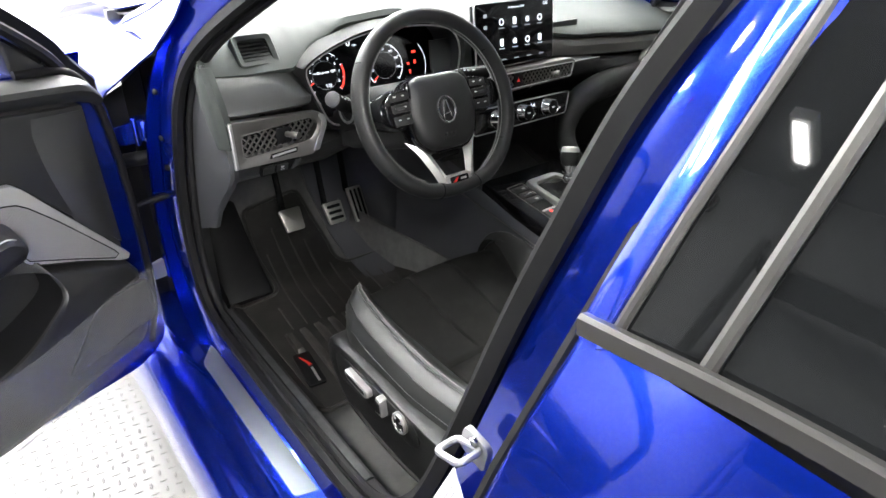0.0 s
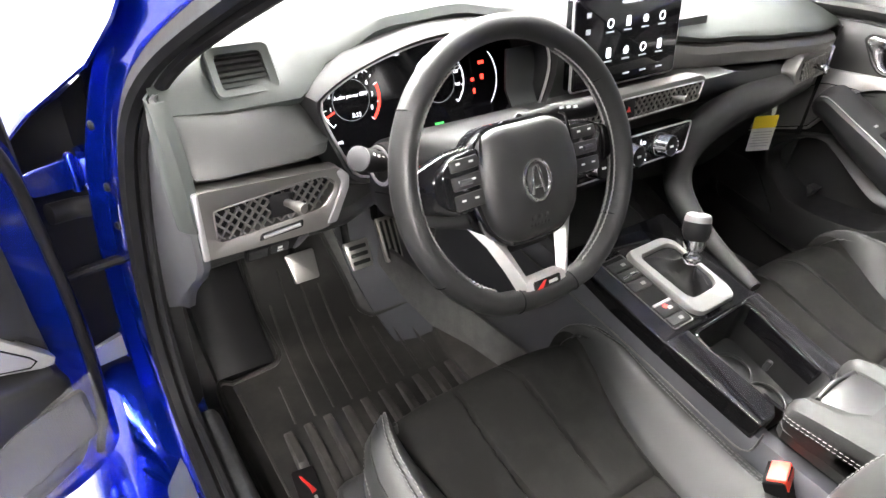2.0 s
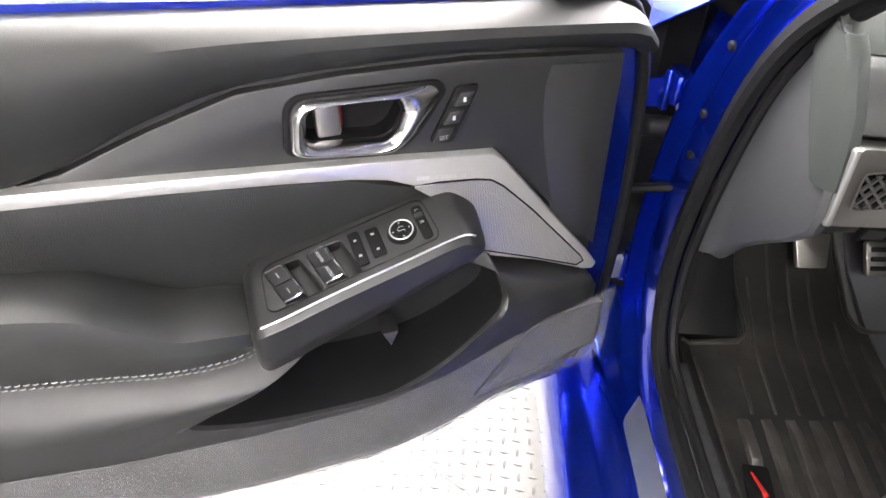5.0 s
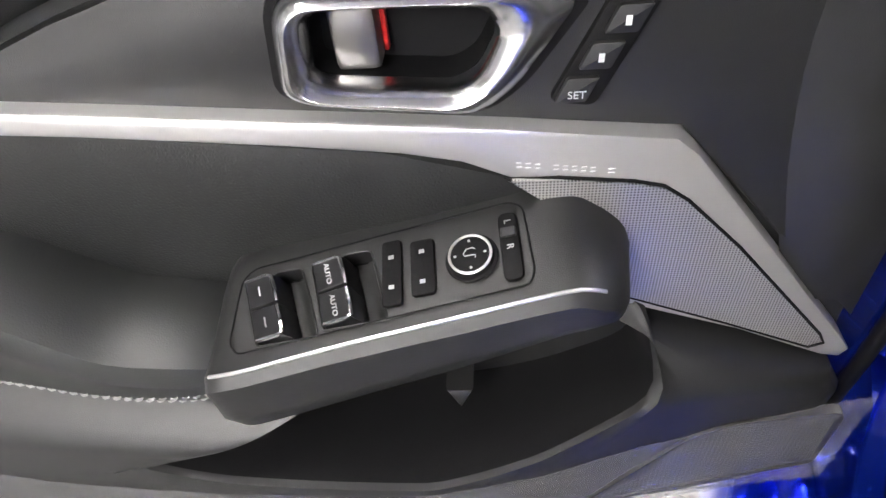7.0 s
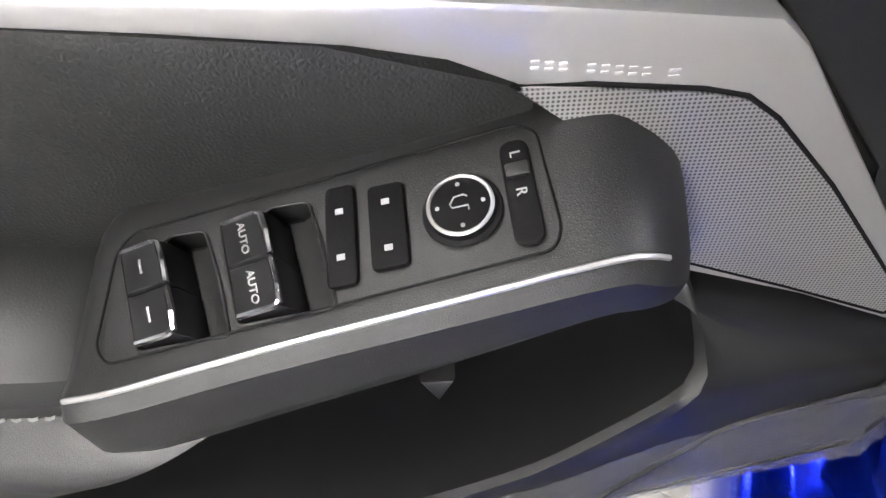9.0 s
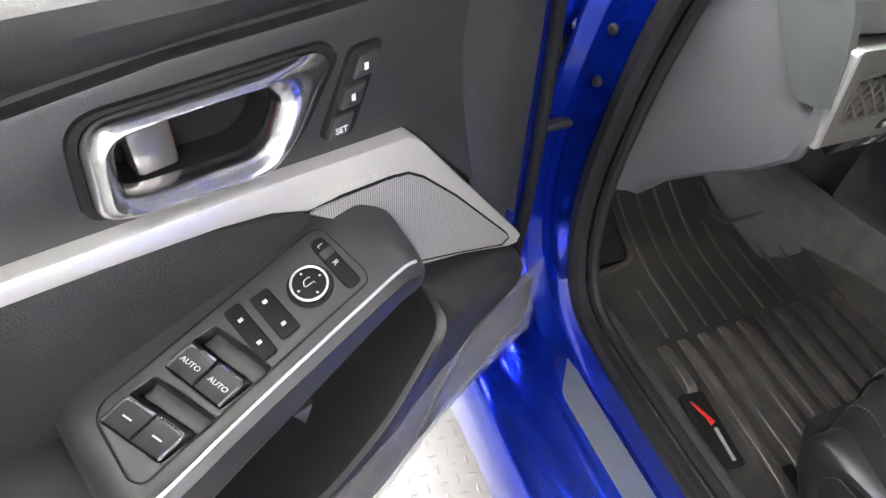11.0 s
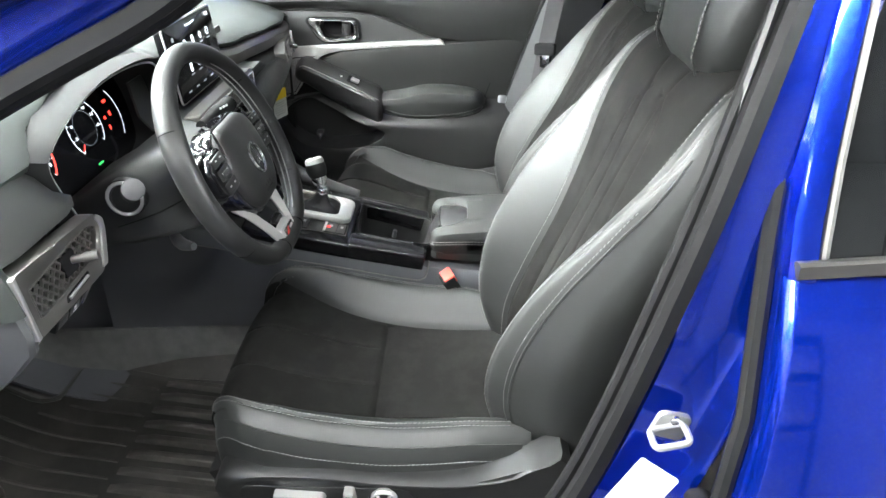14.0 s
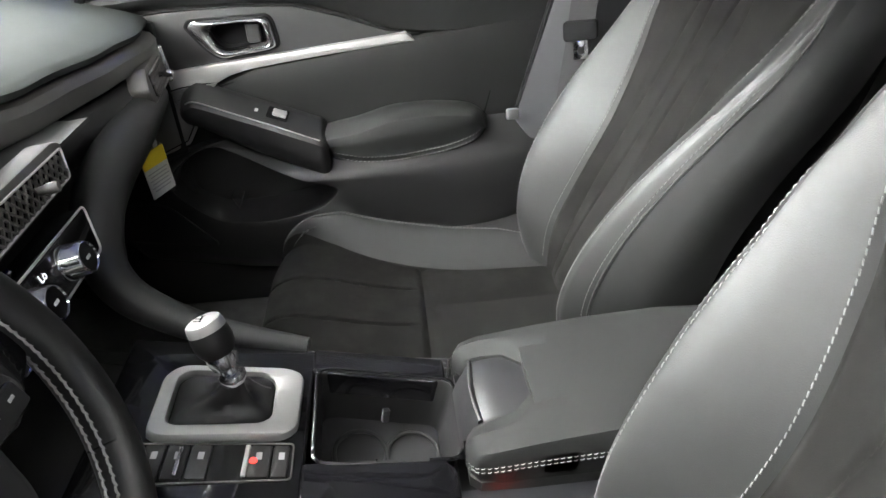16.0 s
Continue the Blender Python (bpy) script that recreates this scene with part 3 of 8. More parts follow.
rows = [[(x, y + 0.10 * (1 - (x / 0.7) ** 2) * k, z + 0.03 * (1 - (x / 0.7) ** 2)) for x in (-0.70, -0.5, -0.25, 0, 0.25, 0.5, 0.70)] for y, z, k in ((0.80, 0.985, 1), (1.1, 0.965, 1), (1.5, 0.90, 1), (1.85, 0.80, 1), (2.0, 0.66, 1))]
skin("hood", rows, "blue painted hood")
rows = [[(x * w, y, z + 0.03 * (1 - (x) ** 2)) for x in (-1, -0.6, 0, 0.6, 1)] for y, z, w in ((-0.14, 1.31, 0.57), (-0.35, 1.358, 0.545), (-0.6, 1.385, 0.53), (-1.0, 1.38, 0.52), (-1.4, 1.32, 0.515))]
skin("roof", rows, "blue painted roof")
rows = [[(x * w, y - 0.0, z + 0.022 * (1 - x * x)) for x in (-1, -0.6, 0, 0.6, 1)] for y, z, w in ((-0.12, 1.285, 0.56), (-0.35, 1.335, 0.535), (-0.6, 1.36, 0.52), (-1.0, 1.355, 0.51), (-1.4, 1.295, 0.505))]
skin("headliner", rows, "light grey fabric headliner", M["headliner"])
rows = [[(x * w, y + 0.13 * (1 - x * x), z) for x in (-1, -0.6, 0, 0.6, 1)] for y, z, w in ((0.74, 0.985, 0.68), (0.5, 1.055, 0.665), (0.3, 1.128, 0.645), (0.08, 1.21, 0.615), (-0.14, 1.305, 0.57))]
ws = skin("windshield", rows, "clear windshield glass", M["glass"], 0.004)
ws.visible_shadow = False
rows = [[(x, y, z) for x in (-0.70, -0.35, 0, 0.35, 0.70)] for y, z in ((0.70, 0.99), (0.80, 0.975), (0.92, 0.97))]
skin("cowl_cover", rows, "black plastic wiper cowl", M["plastic"])

# rear door on the driver's side, closed
def along(table, z):
    for (a, p), (b, q) in zip(table, table[1:]):
        if z <= b:
            return p + (q - p) * max(0, (z - a) / (b - a))
    return table[-1][1]
def body_x(z):
    return along([(0.25, -0.865), (0.35, -0.885), (0.5, -0.890), (0.6, -0.876), (0.7, -0.850), (0.8, -0.814), (0.88, -0.777), (0.92, -0.750), (0.957, -0.724), (1.35, -0.520)], z)
def front_edge(z):
    return along([(0.25, -0.50), (0.4, -0.545), (0.5, -0.575), (0.6, -0.592), (0.7, -0.607), (0.8, -0.620), (0.9, -0.630), (1.0, -0.638), (1.1, -0.652), (1.2, -0.668), (1.35, -0.69)], z)
rows = []
for z in (0.952, 0.94, 0.915, 0.88, 0.83, 0.77, 0.70, 0.62, 0.52, 0.42, 0.33, 0.27):
    f = front_edge(z)
    rows.append([(body_x(z) + 0.05, f + 0.004, z), (body_x(z) + 0.016, f + 0.001, z), (body_x(z) + 0.005, f - 0.003, z)] + [(body_x(z), f - 0.010 - k * 0.175, z) for k in range(7)])
rd = part("rear_door", sheet(rows, 0.004), M["paint"], car, "closed glossy blue rear door with a dark tinted window")
# belt moulding, window frame, glass
mould = [(body_x(0.957) - 0.004, y, 0.957 + 0.022 * min(1, (-0.637 - y) / 0.2)) for y in (-0.637, -0.8, -1.0, -1.25, -1.5, -1.7)]
prof = [(-1, -1.0), (-1, 0.9), (-0.4, 1.2), (0.5, 1.0), (0.9, 0.2), (0.6, -1.0)]
part("belt_moulding", tube(spline(mould, 24), 0.0078, profile=prof, up=Z3), M["moulding"], rd, "satin grey window belt moulding")
rows = []
for z in (0.945, 1.0, 1.07, 1.14, 1.20, 1.26, 1.34):
    x, f = body_x(z), front_edge(z)
    rows.append([(x + 0.05, f + 0.005, z), (x + 0.004, f - 0.002, z), (x, f - 0.010, z), (x, f - 0.022, z), (x + 0.008, f - 0.028, z)])
part("window_frame", sheet(rows, 0.004), M["paint"], rd)
part("frame_trim", tube([(body_x(z) - 0.001, front_edge(z) - 0.030, z) for z in (0.952, 1.05, 1.15, 1.25, 1.34)], 0.0050, 8), M["moulding"], rd, "satin grey window edge trim")
def pane(name, y0, y1):
    rows = [[(body_x(z) + 0.006 - 0.0, y0(z) + (y1(z) - y0(z)) * k / 3, z) for k in range(4)] for z in (0.957, 1.05, 1.13, 1.21, 1.34)]
    return part(name, sheet(rows, 0.004), M["tint"], rd, "dark tinted window pane")
pane("window_pane", lambda z: front_edge(z) - 0.028, lambda z: -0.728 - 0.10 * (z - 0.957))
pane("window_pane", lambda z: -0.741 - 0.10 * (z - 0.957), lambda z: -1.55 + 0.5 * (z - 0.965))
part("window_divider", tube([(body_x(z) - 0.002, -0.7345 - 0.10 * (z - 0.957), z) for z in (0.957, 1.05, 1.15, 1.25, 1.34)], 0.0065, 8), M["moulding"], rd, "satin grey window divider")
# gap between centre pillar and rear door: dark rubber
part("pillar_seal", tube([(body_x(z) + 0.035, front_edge(z) + 0.010, z) for z in (0.36, 0.5, 0.65, 0.8, 0.95, 1.05, 1.15, 1.25)], 0.010, 8), M["rubber"], car, "black rubber seal behind the centre pillar")

# inner closing panels between the hinge pillars and the fenders
for side in (-1, 1):
    rows = [[(side * -x, y, z) for x, y in ((-0.738 + dx, 0.44), (-0.742 + dx, 0.50), (-0.752 + dx, 0.535))] for z, dx in ((0.24, 0), (0.5, 0), (0.75, 0.0), (0.84, 0.01), (0.895, 0.02))]
    part("hinge_panel", sheet(rows, 0.004), M["paint"], car, "blue painted panel behind the door hinges")
    # body colour in truth; this black sheet stands in for the gap's shade
    rows = [[(side * -x, y, z if z < 0.7 else zt) for x, y, zt in ((-0.745, 0.535, 0.915), (-0.775, 0.585, 0.872), (-0.82, 0.592, 0.846), (-0.882, 0.592, 0.790))] for z in (0.24, 0.5, 0.69, 0.8)]
    part("gap_shade", sheet(rows, 0.004), M["matte_black"], car, "black sheet standing for the shade in the gap behind the front fender")
for z in (0.800, 0.478):
    hg = part("door_hinge", rbox((-0.768, 0.498, z), (0.026, 0.050, 0.046), 0.006), M["paint"], car, "blue painted door hinge")
    part("hinge_leaf", prism(rounded([(0, -0.024), (0.070, -0.017), (0.078, 0.0), (0.070, 0.017), (0, 0.024)], 0.008), -0.005, 0.005, axes((-0.780, 0.486, z), (-0.94, -0.25, 0), (0, 0, 1)), 0.002), M["zinc"] if z < 0.6 else M["paint"], hg)
    part("hinge_pin", disc((-0.790, 0.482, z - 0.034), (0, 0, 1), [(0.007, 0.006), (0.007, 0.060), (0.005, 0.064)], 14), M["paint"], hg)
    for k in (-1, 1):
        part("hinge_bolt", disc((-0.768 + 0.006 * k, 0.459, z + 0.013 * k), (0, -1, 0), [(0.007, 0), (0.007, 0.004), (0.0045, 0.005)], 6), M["gunmetal"], hg)
# striker, labels, door check, plugs
m = axes((-0.752, -0.546, 0.757), (0, -0.94, -0.05), (0, 0, 1))
st = part("door_striker", prism(rounded([(-0.020, -0.014), (0.020, -0.022), (0.024, 0.016), (-0.014, 0.020)], 0.009), -0.004, 0.003, m, 0.0015), M["zinc"], car, "bright metal door striker")
part("striker_loop", tube([m @ Vector(p) for p in rounded([(-0.022, -0.006, 0.003), (-0.022, -0.006, 0.032), (0.014, 0.008, 0.032), (0.014, 0.008, 0.003)], 0.008)], 0.0040, 8, closed=True), M["zinc"], st)
part("striker_bolt", disc(m @ Vector((0.004, 0.012, 0.003)), m.to_3x3() @ Vector((0, 0, 1)), [(0.006, 0), (0.006, 0.003), (0.003, 0.004)], 12), M["chrome"], st)
def label(p, across, upv, w, h, text):
    m = axes(p, across, upv)
    lb = part("label", prism(rounded([(-w / 2, -h / 2), (w / 2, -h / 2), (w / 2, h / 2), (-w / 2, h / 2)], 0.004), 0, 0.0012, m), M["paper"], car, text)
    return lb, m
lb, m = label((-0.762, -0.478, 0.532), (0.0, -0.46, 0.89), (0.30, 0.83, 0.43), 0.108, 0.055, "white tyre label with yellow fields on the pillar")
part("yellow_field", rbox((0.004, 0.021, 0.0016), (0.094, 0.006, 0.001), 0, m), M["yellow"], lb)
part("yellow_field", rbox((0.036, 0.002, 0.0016), (0.018, 0.022, 0.001), 0, m), M["yellow"], lb)
bm = bmesh.new()
for k in range(5):
    rbox((-0.018, 0.010 - k * 0.007, 0.0016), (0.044 - 0.004 * (k % 3), 0.0025, 0.0008), 0, m, bm)
part("print_bar", bm, M["grey_print"], lb)
lb, m = label((-0.766, -0.527, 0.656), (0.0, -0.38, 0.92), (0.34, 0.84, 0.40), 0.098, 0.050, "white certification label on the pillar")
bm = bmesh.new()
for k in range(6):
    rbox((0.0, 0.018 - k * 0.007, 0.0016), (0.060 - 0.008 * (k % 2), 0.0018, 0.0008), 0, m, bm)
part("print_bar", bm, M["grey_print"], lb)
chk = part("door_check", tube([(-0.745, 0.448, 0.664), (-0.775, 0.452, 0.660), (-0.82, 0.458, 0.652), (-0.88, 0.455, 0.645)], [0.009, 0.008, 0.0075, 0.0075], 8), M["matte_black"], car, "black door check strap")
part("check_bolt", disc((-0.744, 0.448, 0.665), (-0.9, -0.35, 0.1), [(0.012, 0), (0.012, 0.006), (0.007, 0.012), (0.004, 0.013)], 14), M["gunmetal"], chk)
for z, y in ((0.80, 0.415), (0.90, 0.390), (0.735, 0.42)):
    part("body_plug", disc((-0.757, y, z), (-0.95, -0.3, 0), [(0.0065, 0), (0.0065, 0.003), (0.004, 0.005)], 14), M["rubber"], car, "small black plug in the pillar")
part("rubber_stop", disc((-0.790, -0.590, 0.672), (-1, 0.15, 0.05), [(0.016, -0.01), (0.016, 0.006), (0.012, 0.010), (0.009, 0.020), (0.005, 0.024)], 16), M["rubber"], car, "black rubber door stop")
part("harness_boot", tube(spline([(-0.765, 0.475, 0.745), (-0.80, 0.492, 0.74), (-0.835, 0.48, 0.745)], 12), 0.016, 10), M["rubber"], car, "black rubber cable boot")

# cabin floor and tunnel
for s in (-1, 1):
    rows = [[(s * 0.30, y, z0), (s * 0.21, y, z0 + 0.004), (s * 0.175, y, z0 + 0.03), (s * 0.155, y, max(0.42, z0 + 0.08)), (s * 0.145, y, 0.60), (s * 0.14, y, 0.74)] for y, z0 in ((0.86, 0.63), (0.74, 0.455), (0.62, 0.352), (0.52, 0.312), (0.40, 0.294))]
    part("tunnel_panel", sheet(rows, 0.008), M["tunnel_lit_grey"], car, "dark grey plastic panel on the tunnel side")
rows = [[(x, y, z) for x in (-0.70, -0.5, -0.3, -0.1)] for y, z in ((0.85, 0.62), (0.74, 0.44), (0.62, 0.323), (0.50, 0.278), (0.35, 0.262), (0.0, 0.260), (-0.6, 0.258), (-1.2, 0.255))]
part("carpet", sheet(rows, 0.02), M["carpet"], car, "dark grey floor carpet")
rows = [[(-x, y, z) for x in (-0.70, -0.5, -0.3, -0.1)] for y, z in ((0.85, 0.62), (0.74, 0.44), (0.62, 0.323), (0.50, 0.278), (0.35, 0.262), (0.0, 0.260), (-0.6, 0.258), (-1.2, 0.255))]
part("carpet", sheet(rows, 0.02), M["carpet"], car, "dark grey floor carpet")
rows = [[(-0.72, 0.86, z), (0, 0.90, z), (0.72, 0.86, z)] for z in (0.25, 0.6, 0.98)]
part("firewall", sheet(rows, 0.02), M["carpet"], car)
part("underbody", rbox((0, -0.3, 0.215), (1.72, 2.6, 0.05), 0.01), M["matte_black"], car)
# rear of the cabin
rows = [[(x, -1.25 - 0.25 * k, 0.50 + 0.65 * k) for x in (-0.66, -0.3, 0.3, 0.66)] for k in (0, 0.35, 0.7, 1)]
part("rear_seat_back", sheet(rows, 0.12), M["leather"], car, "black leather rear seat back")
rows = [[(x, y, z) for x in (-0.66, -0.3, 0.3, 0.66)] for y, z in ((-0.85, 0.36), (-0.83, 0.46), (-0.9, 0.50), (-1.3, 0.48))]
part("rear_seat_cushion", sheet(rows, 0.1), M["leather"], car, "black leather rear seat cushion")
rows = [[(x * 0.56, -1.5 - 0.42 * k, 1.28 - 0.30 * k) for x in (-1, 0, 1)] for k in (0, 0.5, 1)]
part("rear_window", sheet(rows, 0.004), M["tint"], car, "dark rear window glass")
for side in (-1, 1):
    rows = [[(side * x, y, z) for y in (-0.65, -0.9, -1.2, -1.6, -2.0)] for x, z in ((0.70, 0.30), (0.71, 0.6), (0.70, 0.96))]
    part("rear_door_trim", sheet(rows, 0.02), M["plastic"], car, "black rear door trim")
rows = [[(0.765 + (0 if z < 0.965 else -(z - 0.965) * 0.46), y, z) for y in (-0.64, -0.9, -1.2, -1.5)] for z in (0.97, 1.1, 1.25)]
part("rear_side_window", sheet(rows, 0.004), M["tint"], car, "dark tinted rear side window")
rows = [[(0.80 + 0.08 * min(1, (0.965 - z) / 0.3), y, z) for y in (-0.64, -0.9, -1.2, -1.6, -2.2)] for z in (0.965, 0.85, 0.7, 0.5, 0.27)]
part("rear_body_side", sheet(rows, 0.004), M["paint"], car, "blue painted rear body side")
rows = [[(-0.86, y, z) for y in (-1.72, -2.0, -2.3)] for z in (0.965, 0.7, 0.27)]
part("rear_body_side", sheet(rows, 0.004), M["paint"], car, "blue painted rear body side")
rows = [[(x, -2.3, z) for x in (-0.86, 0, 0.86)] for z in (0.27, 0.7, 1.0)]
part("tailgate", sheet(rows, 0.004), M["paint"], car, "blue painted tailgate")
rows = [[(x, y, z) for x in (-0.86, 0, 0.86)] for y, z in ((-1.85, 1.0), (-2.1, 1.01), (-2.3, 1.0))]
part("tailgate", sheet(rows, 0.004), M["paint"], car, "blue painted tailgate")
for x in (-0.80, 0.80):
    for y in (1.25, -1.50):
        w = part("wheel", disc((x, y, 0.33), (1, 0, 0), [(0.20, -0.10), (0.31, -0.105), (0.33, -0.08), (0.33, 0.08), (0.31, 0.105), (0.20, 0.10)], 40), M["rubber"], car, "black road tyre")
        part("rim", disc((x, y, 0.33), (1, 0, 0), [(0.20, -0.101), (0.21, -0.11), (0.21, 0.11), (0.20, 0.101)], 32), M["gunmetal"], w)


# ---- front doors ----
def front_door(m, driver):
    """m carries the door's own axes: along from the hinge, into the cabin, up."""
    K = -1 if m.determinant() > 0 else 1
    dr = car
    A = lambda u, n, z: m @ Vector((u, n, z))
    face = m @ Matrix(((1, 0, 0, 0), (0, 0, 1, 0), (0, 1, 0, 0), (0, 0, 0, 1)))   # flat outlines in (along, up), height into the cabin

    def flatpart(name, outline, n0, n1, material, parent=None, bevel=0.003, label="", uv=False):
        inv = face.inverted()
        return part(name, prism(outline, n0, n1, face, bevel), material, parent or dr, label, uv=(lambda c: (inv @ c).to_2d()) if uv else None)

    # painted shell and upper window frame
    outline = rounded([(0.055, 0.36), (0.045, 0.60), (0.06, 0.90), (0.10, 0.965), (1.06, 1.045), (1.10, 0.98), (1.10, 0.60), (1.06, 0.38), (1.0, 0.335), (0.12, 0.325)], 0.04, 5)
    dr = flatpart("front_door", outline, 0.07, -0.03, M["paint"], car, 0.02, "open blue driver's door with black leather trim, film at its foot" if driver else "closed passenger door with black leather trim and silver strip")
    rows = []
    for z, n in ((0.97, -0.028), (0.92, -0.05), (0.84, -0.072), (0.72, -0.085), (0.55, -0.088), (0.45, -0.080), (0.38, -0.05)):
        rows.append([A(u, n, z) for u in (0.03, 0.06, 0.3, 0.6, 0.9, 1.10)])
    part("outer_skin", sheet(rows, -0.006), M["paint"], dr, "glossy blue outer skin")
    fr = spline([(0.078, 0.905), (0.105, 0.955), (0.155, 1.020), (0.30, 1.125), (0.52, 1.23), (0.70, 1.29), (0.90, 1.30), (1.03, 1.26), (1.085, 1.12), (1.10, 1.0)], 60)
    lean = lambda p: A(p[0], 0.035 + max(0, p[1] - 0.97) * 0.42, p[1])
    part("window_frame", tube([lean(p) for p in fr], 0.016, profile=[(-1.4, -1), (1.4, -1), (1.4, 0.6), (0.4, 1.2), (-1.4, 1)]), M["matte_black"], dr, "black window frame")
    part("window_seal", tube([lean(p) + m.to_3x3() @ Vector((0, 0.022, -0.012)) for p in fr], 0.011, 8), M["rubber"], dr, "black rubber window seal")
    part("edge_seal", tube([A(0.052, 0.02, z) for z in (0.36, 0.5, 0.65, 0.8, 0.93)] + [A(0.10, 0.022, 0.985)], 0.011, 8), M["rubber"], dr, "black rubber seal on the door edge")
    part("mirror_sail", prism(rounded([(0.085, 0.912), (0.112, 0.960), (0.150, 1.018), (0.205, 1.060), (0.200, 0.972), (0.15, 0.95)], 0.008), 0.03, 0.062, face, 0.006), M["plastic"], dr, "black plastic corner trim")
    rows = [[A(u, 0.03 + max(0, z - 0.97) * 0.42, z) for u in (max(0.30, 0.16 + (z - 0.99) * 1.55), 0.5 + (z - 0.99) * 0.9, 0.8, 1.08)] for z in (0.99, 1.08, 1.18, 1.26)]
    if not driver:
        gl = part("window_pane", sheet(rows, 0.003), M["glass"], dr, "clear window glass")
        gl.visible_shadow = False
    # door mirror outside
    mh = part("mirror_housing", loft([[A(0.34 + 0.075 * math.cos(k * math.tau / 16) * s + du, n, 1.045 + 0.055 * math.sin(k * math.tau / 16) * s) for k in range(16)] for n, s, du in ((-0.05, 0.35, 0.0), (-0.08, 0.85, 0.0), (-0.13, 1.0, 0.0), (-0.21, 0.98, 0.01), (-0.25, 0.75, 0.02), (-0.265, 0.4, 0.02))]), M["paint"], dr, "blue door mirror housing")
    part("mirror_glass", prism(rounded([(-0.255, 1.0), (-0.085, 1.0), (-0.085, 1.09), (-0.245, 1.088)], 0.02), 0.405, 0.422, m @ Matrix(((0, 0, 1, 0), (1, 0, 0, 0), (0, 1, 0, 0), (0, 0, 0, 1))), 0.003), M["chrome"], mh, "mirror glass")

    # inner base panel
    base = rounded([(0.095, 0.42), (0.105, 0.60), (0.118, 0.93), (0.135, 0.955), (1.02, 1.02), (1.05, 0.95), (1.03, 0.60), (0.98, 0.44), (0.55, 0.42)], 0.03, 5)
    trim = flatpart("trim_panel", base, 0.03, 0.088, M["plastic"], bevel=0.012, label="black door trim panel")
    # upper pad with a rounded top
    cre = spline([(0.082, 0.898), (0.098, 0.910), (0.13, 0.920), (0.20, 0.928), (0.32, 0.936), (0.43, 0.937), (0.53, 0.932), (0.62, 0.908), (0.70, 0.876), (0.80, 0.860), (1.04, 0.868)], 40)
    rows = []
    for p in cre:
        u, z = p.x, p.y
        zt = 0.962 + (u - 0.12) * 0.075 - 16 * max(0, 0.125 - u) ** 2
        endn = -7 * max(0, 0.13 - u) ** 2
        h = zt - z
        rows.append([A(u, 0.098 + endn, z), A(u, 0.106 + endn, z + 0.006), A(u, 0.116 + endn, z + h * 0.3), A(u, 0.122 + endn, z + h * 0.55), A(u, 0.119 + endn, z + h * 0.78), A(u, 0.106 + endn, z + h * 0.93), A(u, 0.085 + endn, zt), A(u, 0.055, zt + 0.004), A(u, 0.040, zt - 0.004)])
    part("upper_pad", sheet(rows, 0.006 * K), M["lid_leather"], dr, "soft black upper door pad")
    part("belt_strip", tube([A(u, 0.040, 0.966 + (u - 0.12) * 0.075) for u in (0.30, 0.5, 0.7, 0.9, 1.04)], 0.006, 8), M["rubber"], dr)
    # middle panel round the handle
    mid = [(0.118, 0.912), (0.30, 0.928), (0.43, 0.930), (0.53, 0.925), (0.61, 0.902), (0.70, 0.870), (0.76, 0.862), (0.56, 0.842), (0.365, 0.826), (0.268, 0.819), (0.112, 0.640)]
    midp = flatpart("middle_panel", mid, 0.08, 0.099, M["plastic"], bevel=0.004, label="black grained plastic panel")
    rows = []
    for i in range(13):
        k = i / 12
        w = 0.100 - 0.052 * k ** 1.6                         # narrows towards its foot
        rows.append([A(0.121 + w * t, 0.0975 + 0.0125 * math.sin(math.pi * (0.12 + 0.88 * t)) * math.sin(math.pi * (0.10 + 0.84 * k)), 0.905 - 0.245 * k + 0.006 * t) for t in [j / 12 for j in range(13)]])
    part("front_bulge", sheet(rows, 0.002 * K), M["plastic"], dr, "soft swelling at the front of the door panel")
    if driver:
        part("edge_seal", tube(spline([A(0.090, 0.068, 0.37), A(0.066, 0.072, 0.46), A(0.058, 0.073, 0.62), A(0.064, 0.073, 0.80), A(0.078, 0.073, 0.90), A(0.112, 0.072, 0.962), A(0.20, 0.072, 0.975)], 40), 0.0075, 10), M["matte_black"], dr, "black rubber seal round the door edge")
    # silver trim with speaker mesh
    strip = [(0.752, 0.866), (0.774, 0.8525), (0.76, 0.850), (0.614, 0.838), (0.50, 0.826), (0.43, 0.817), (0.394, 0.809), (0.368, 0.797), (0.335, 0.765), (0.30, 0.70), (0.284, 0.676), (0.20, 0.644), (0.130, 0.610), (0.115, 0.607), (0.110, 0.616), (0.118, 0.628), (0.258, 0.808), (0.272, 0.820), (0.365, 0.831), (0.45, 0.839), (0.61, 0.854)]
    if not driver:
        strip = [(min(u, 0.735 if z > 0.86 else 0.75), z) for u, z in strip]
    st = flatpart("silver_trim", strip, 0.09, 0.112, M["satin"], bevel=0.003, label="satin silver door strip widening round the speaker")
    mesh = [(0.369, 0.7975), (0.338, 0.7965), (0.293, 0.7915), (0.275, 0.787), (0.259, 0.775), (0.219, 0.733), (0.139, 0.638), (0.133, 0.627), (0.142, 0.622), (0.211, 0.654), (0.283, 0.685), (0.30, 0.712), (0.335, 0.770)]
    part("mesh_gap", tube([A(u, 0.1125, z) for u, z in mesh], 0.0013, 6, closed=True), M["matte_black"], st)
    mc = (sum(u for u, z in mesh) / len(mesh), sum(z for u, z in mesh) / len(mesh))
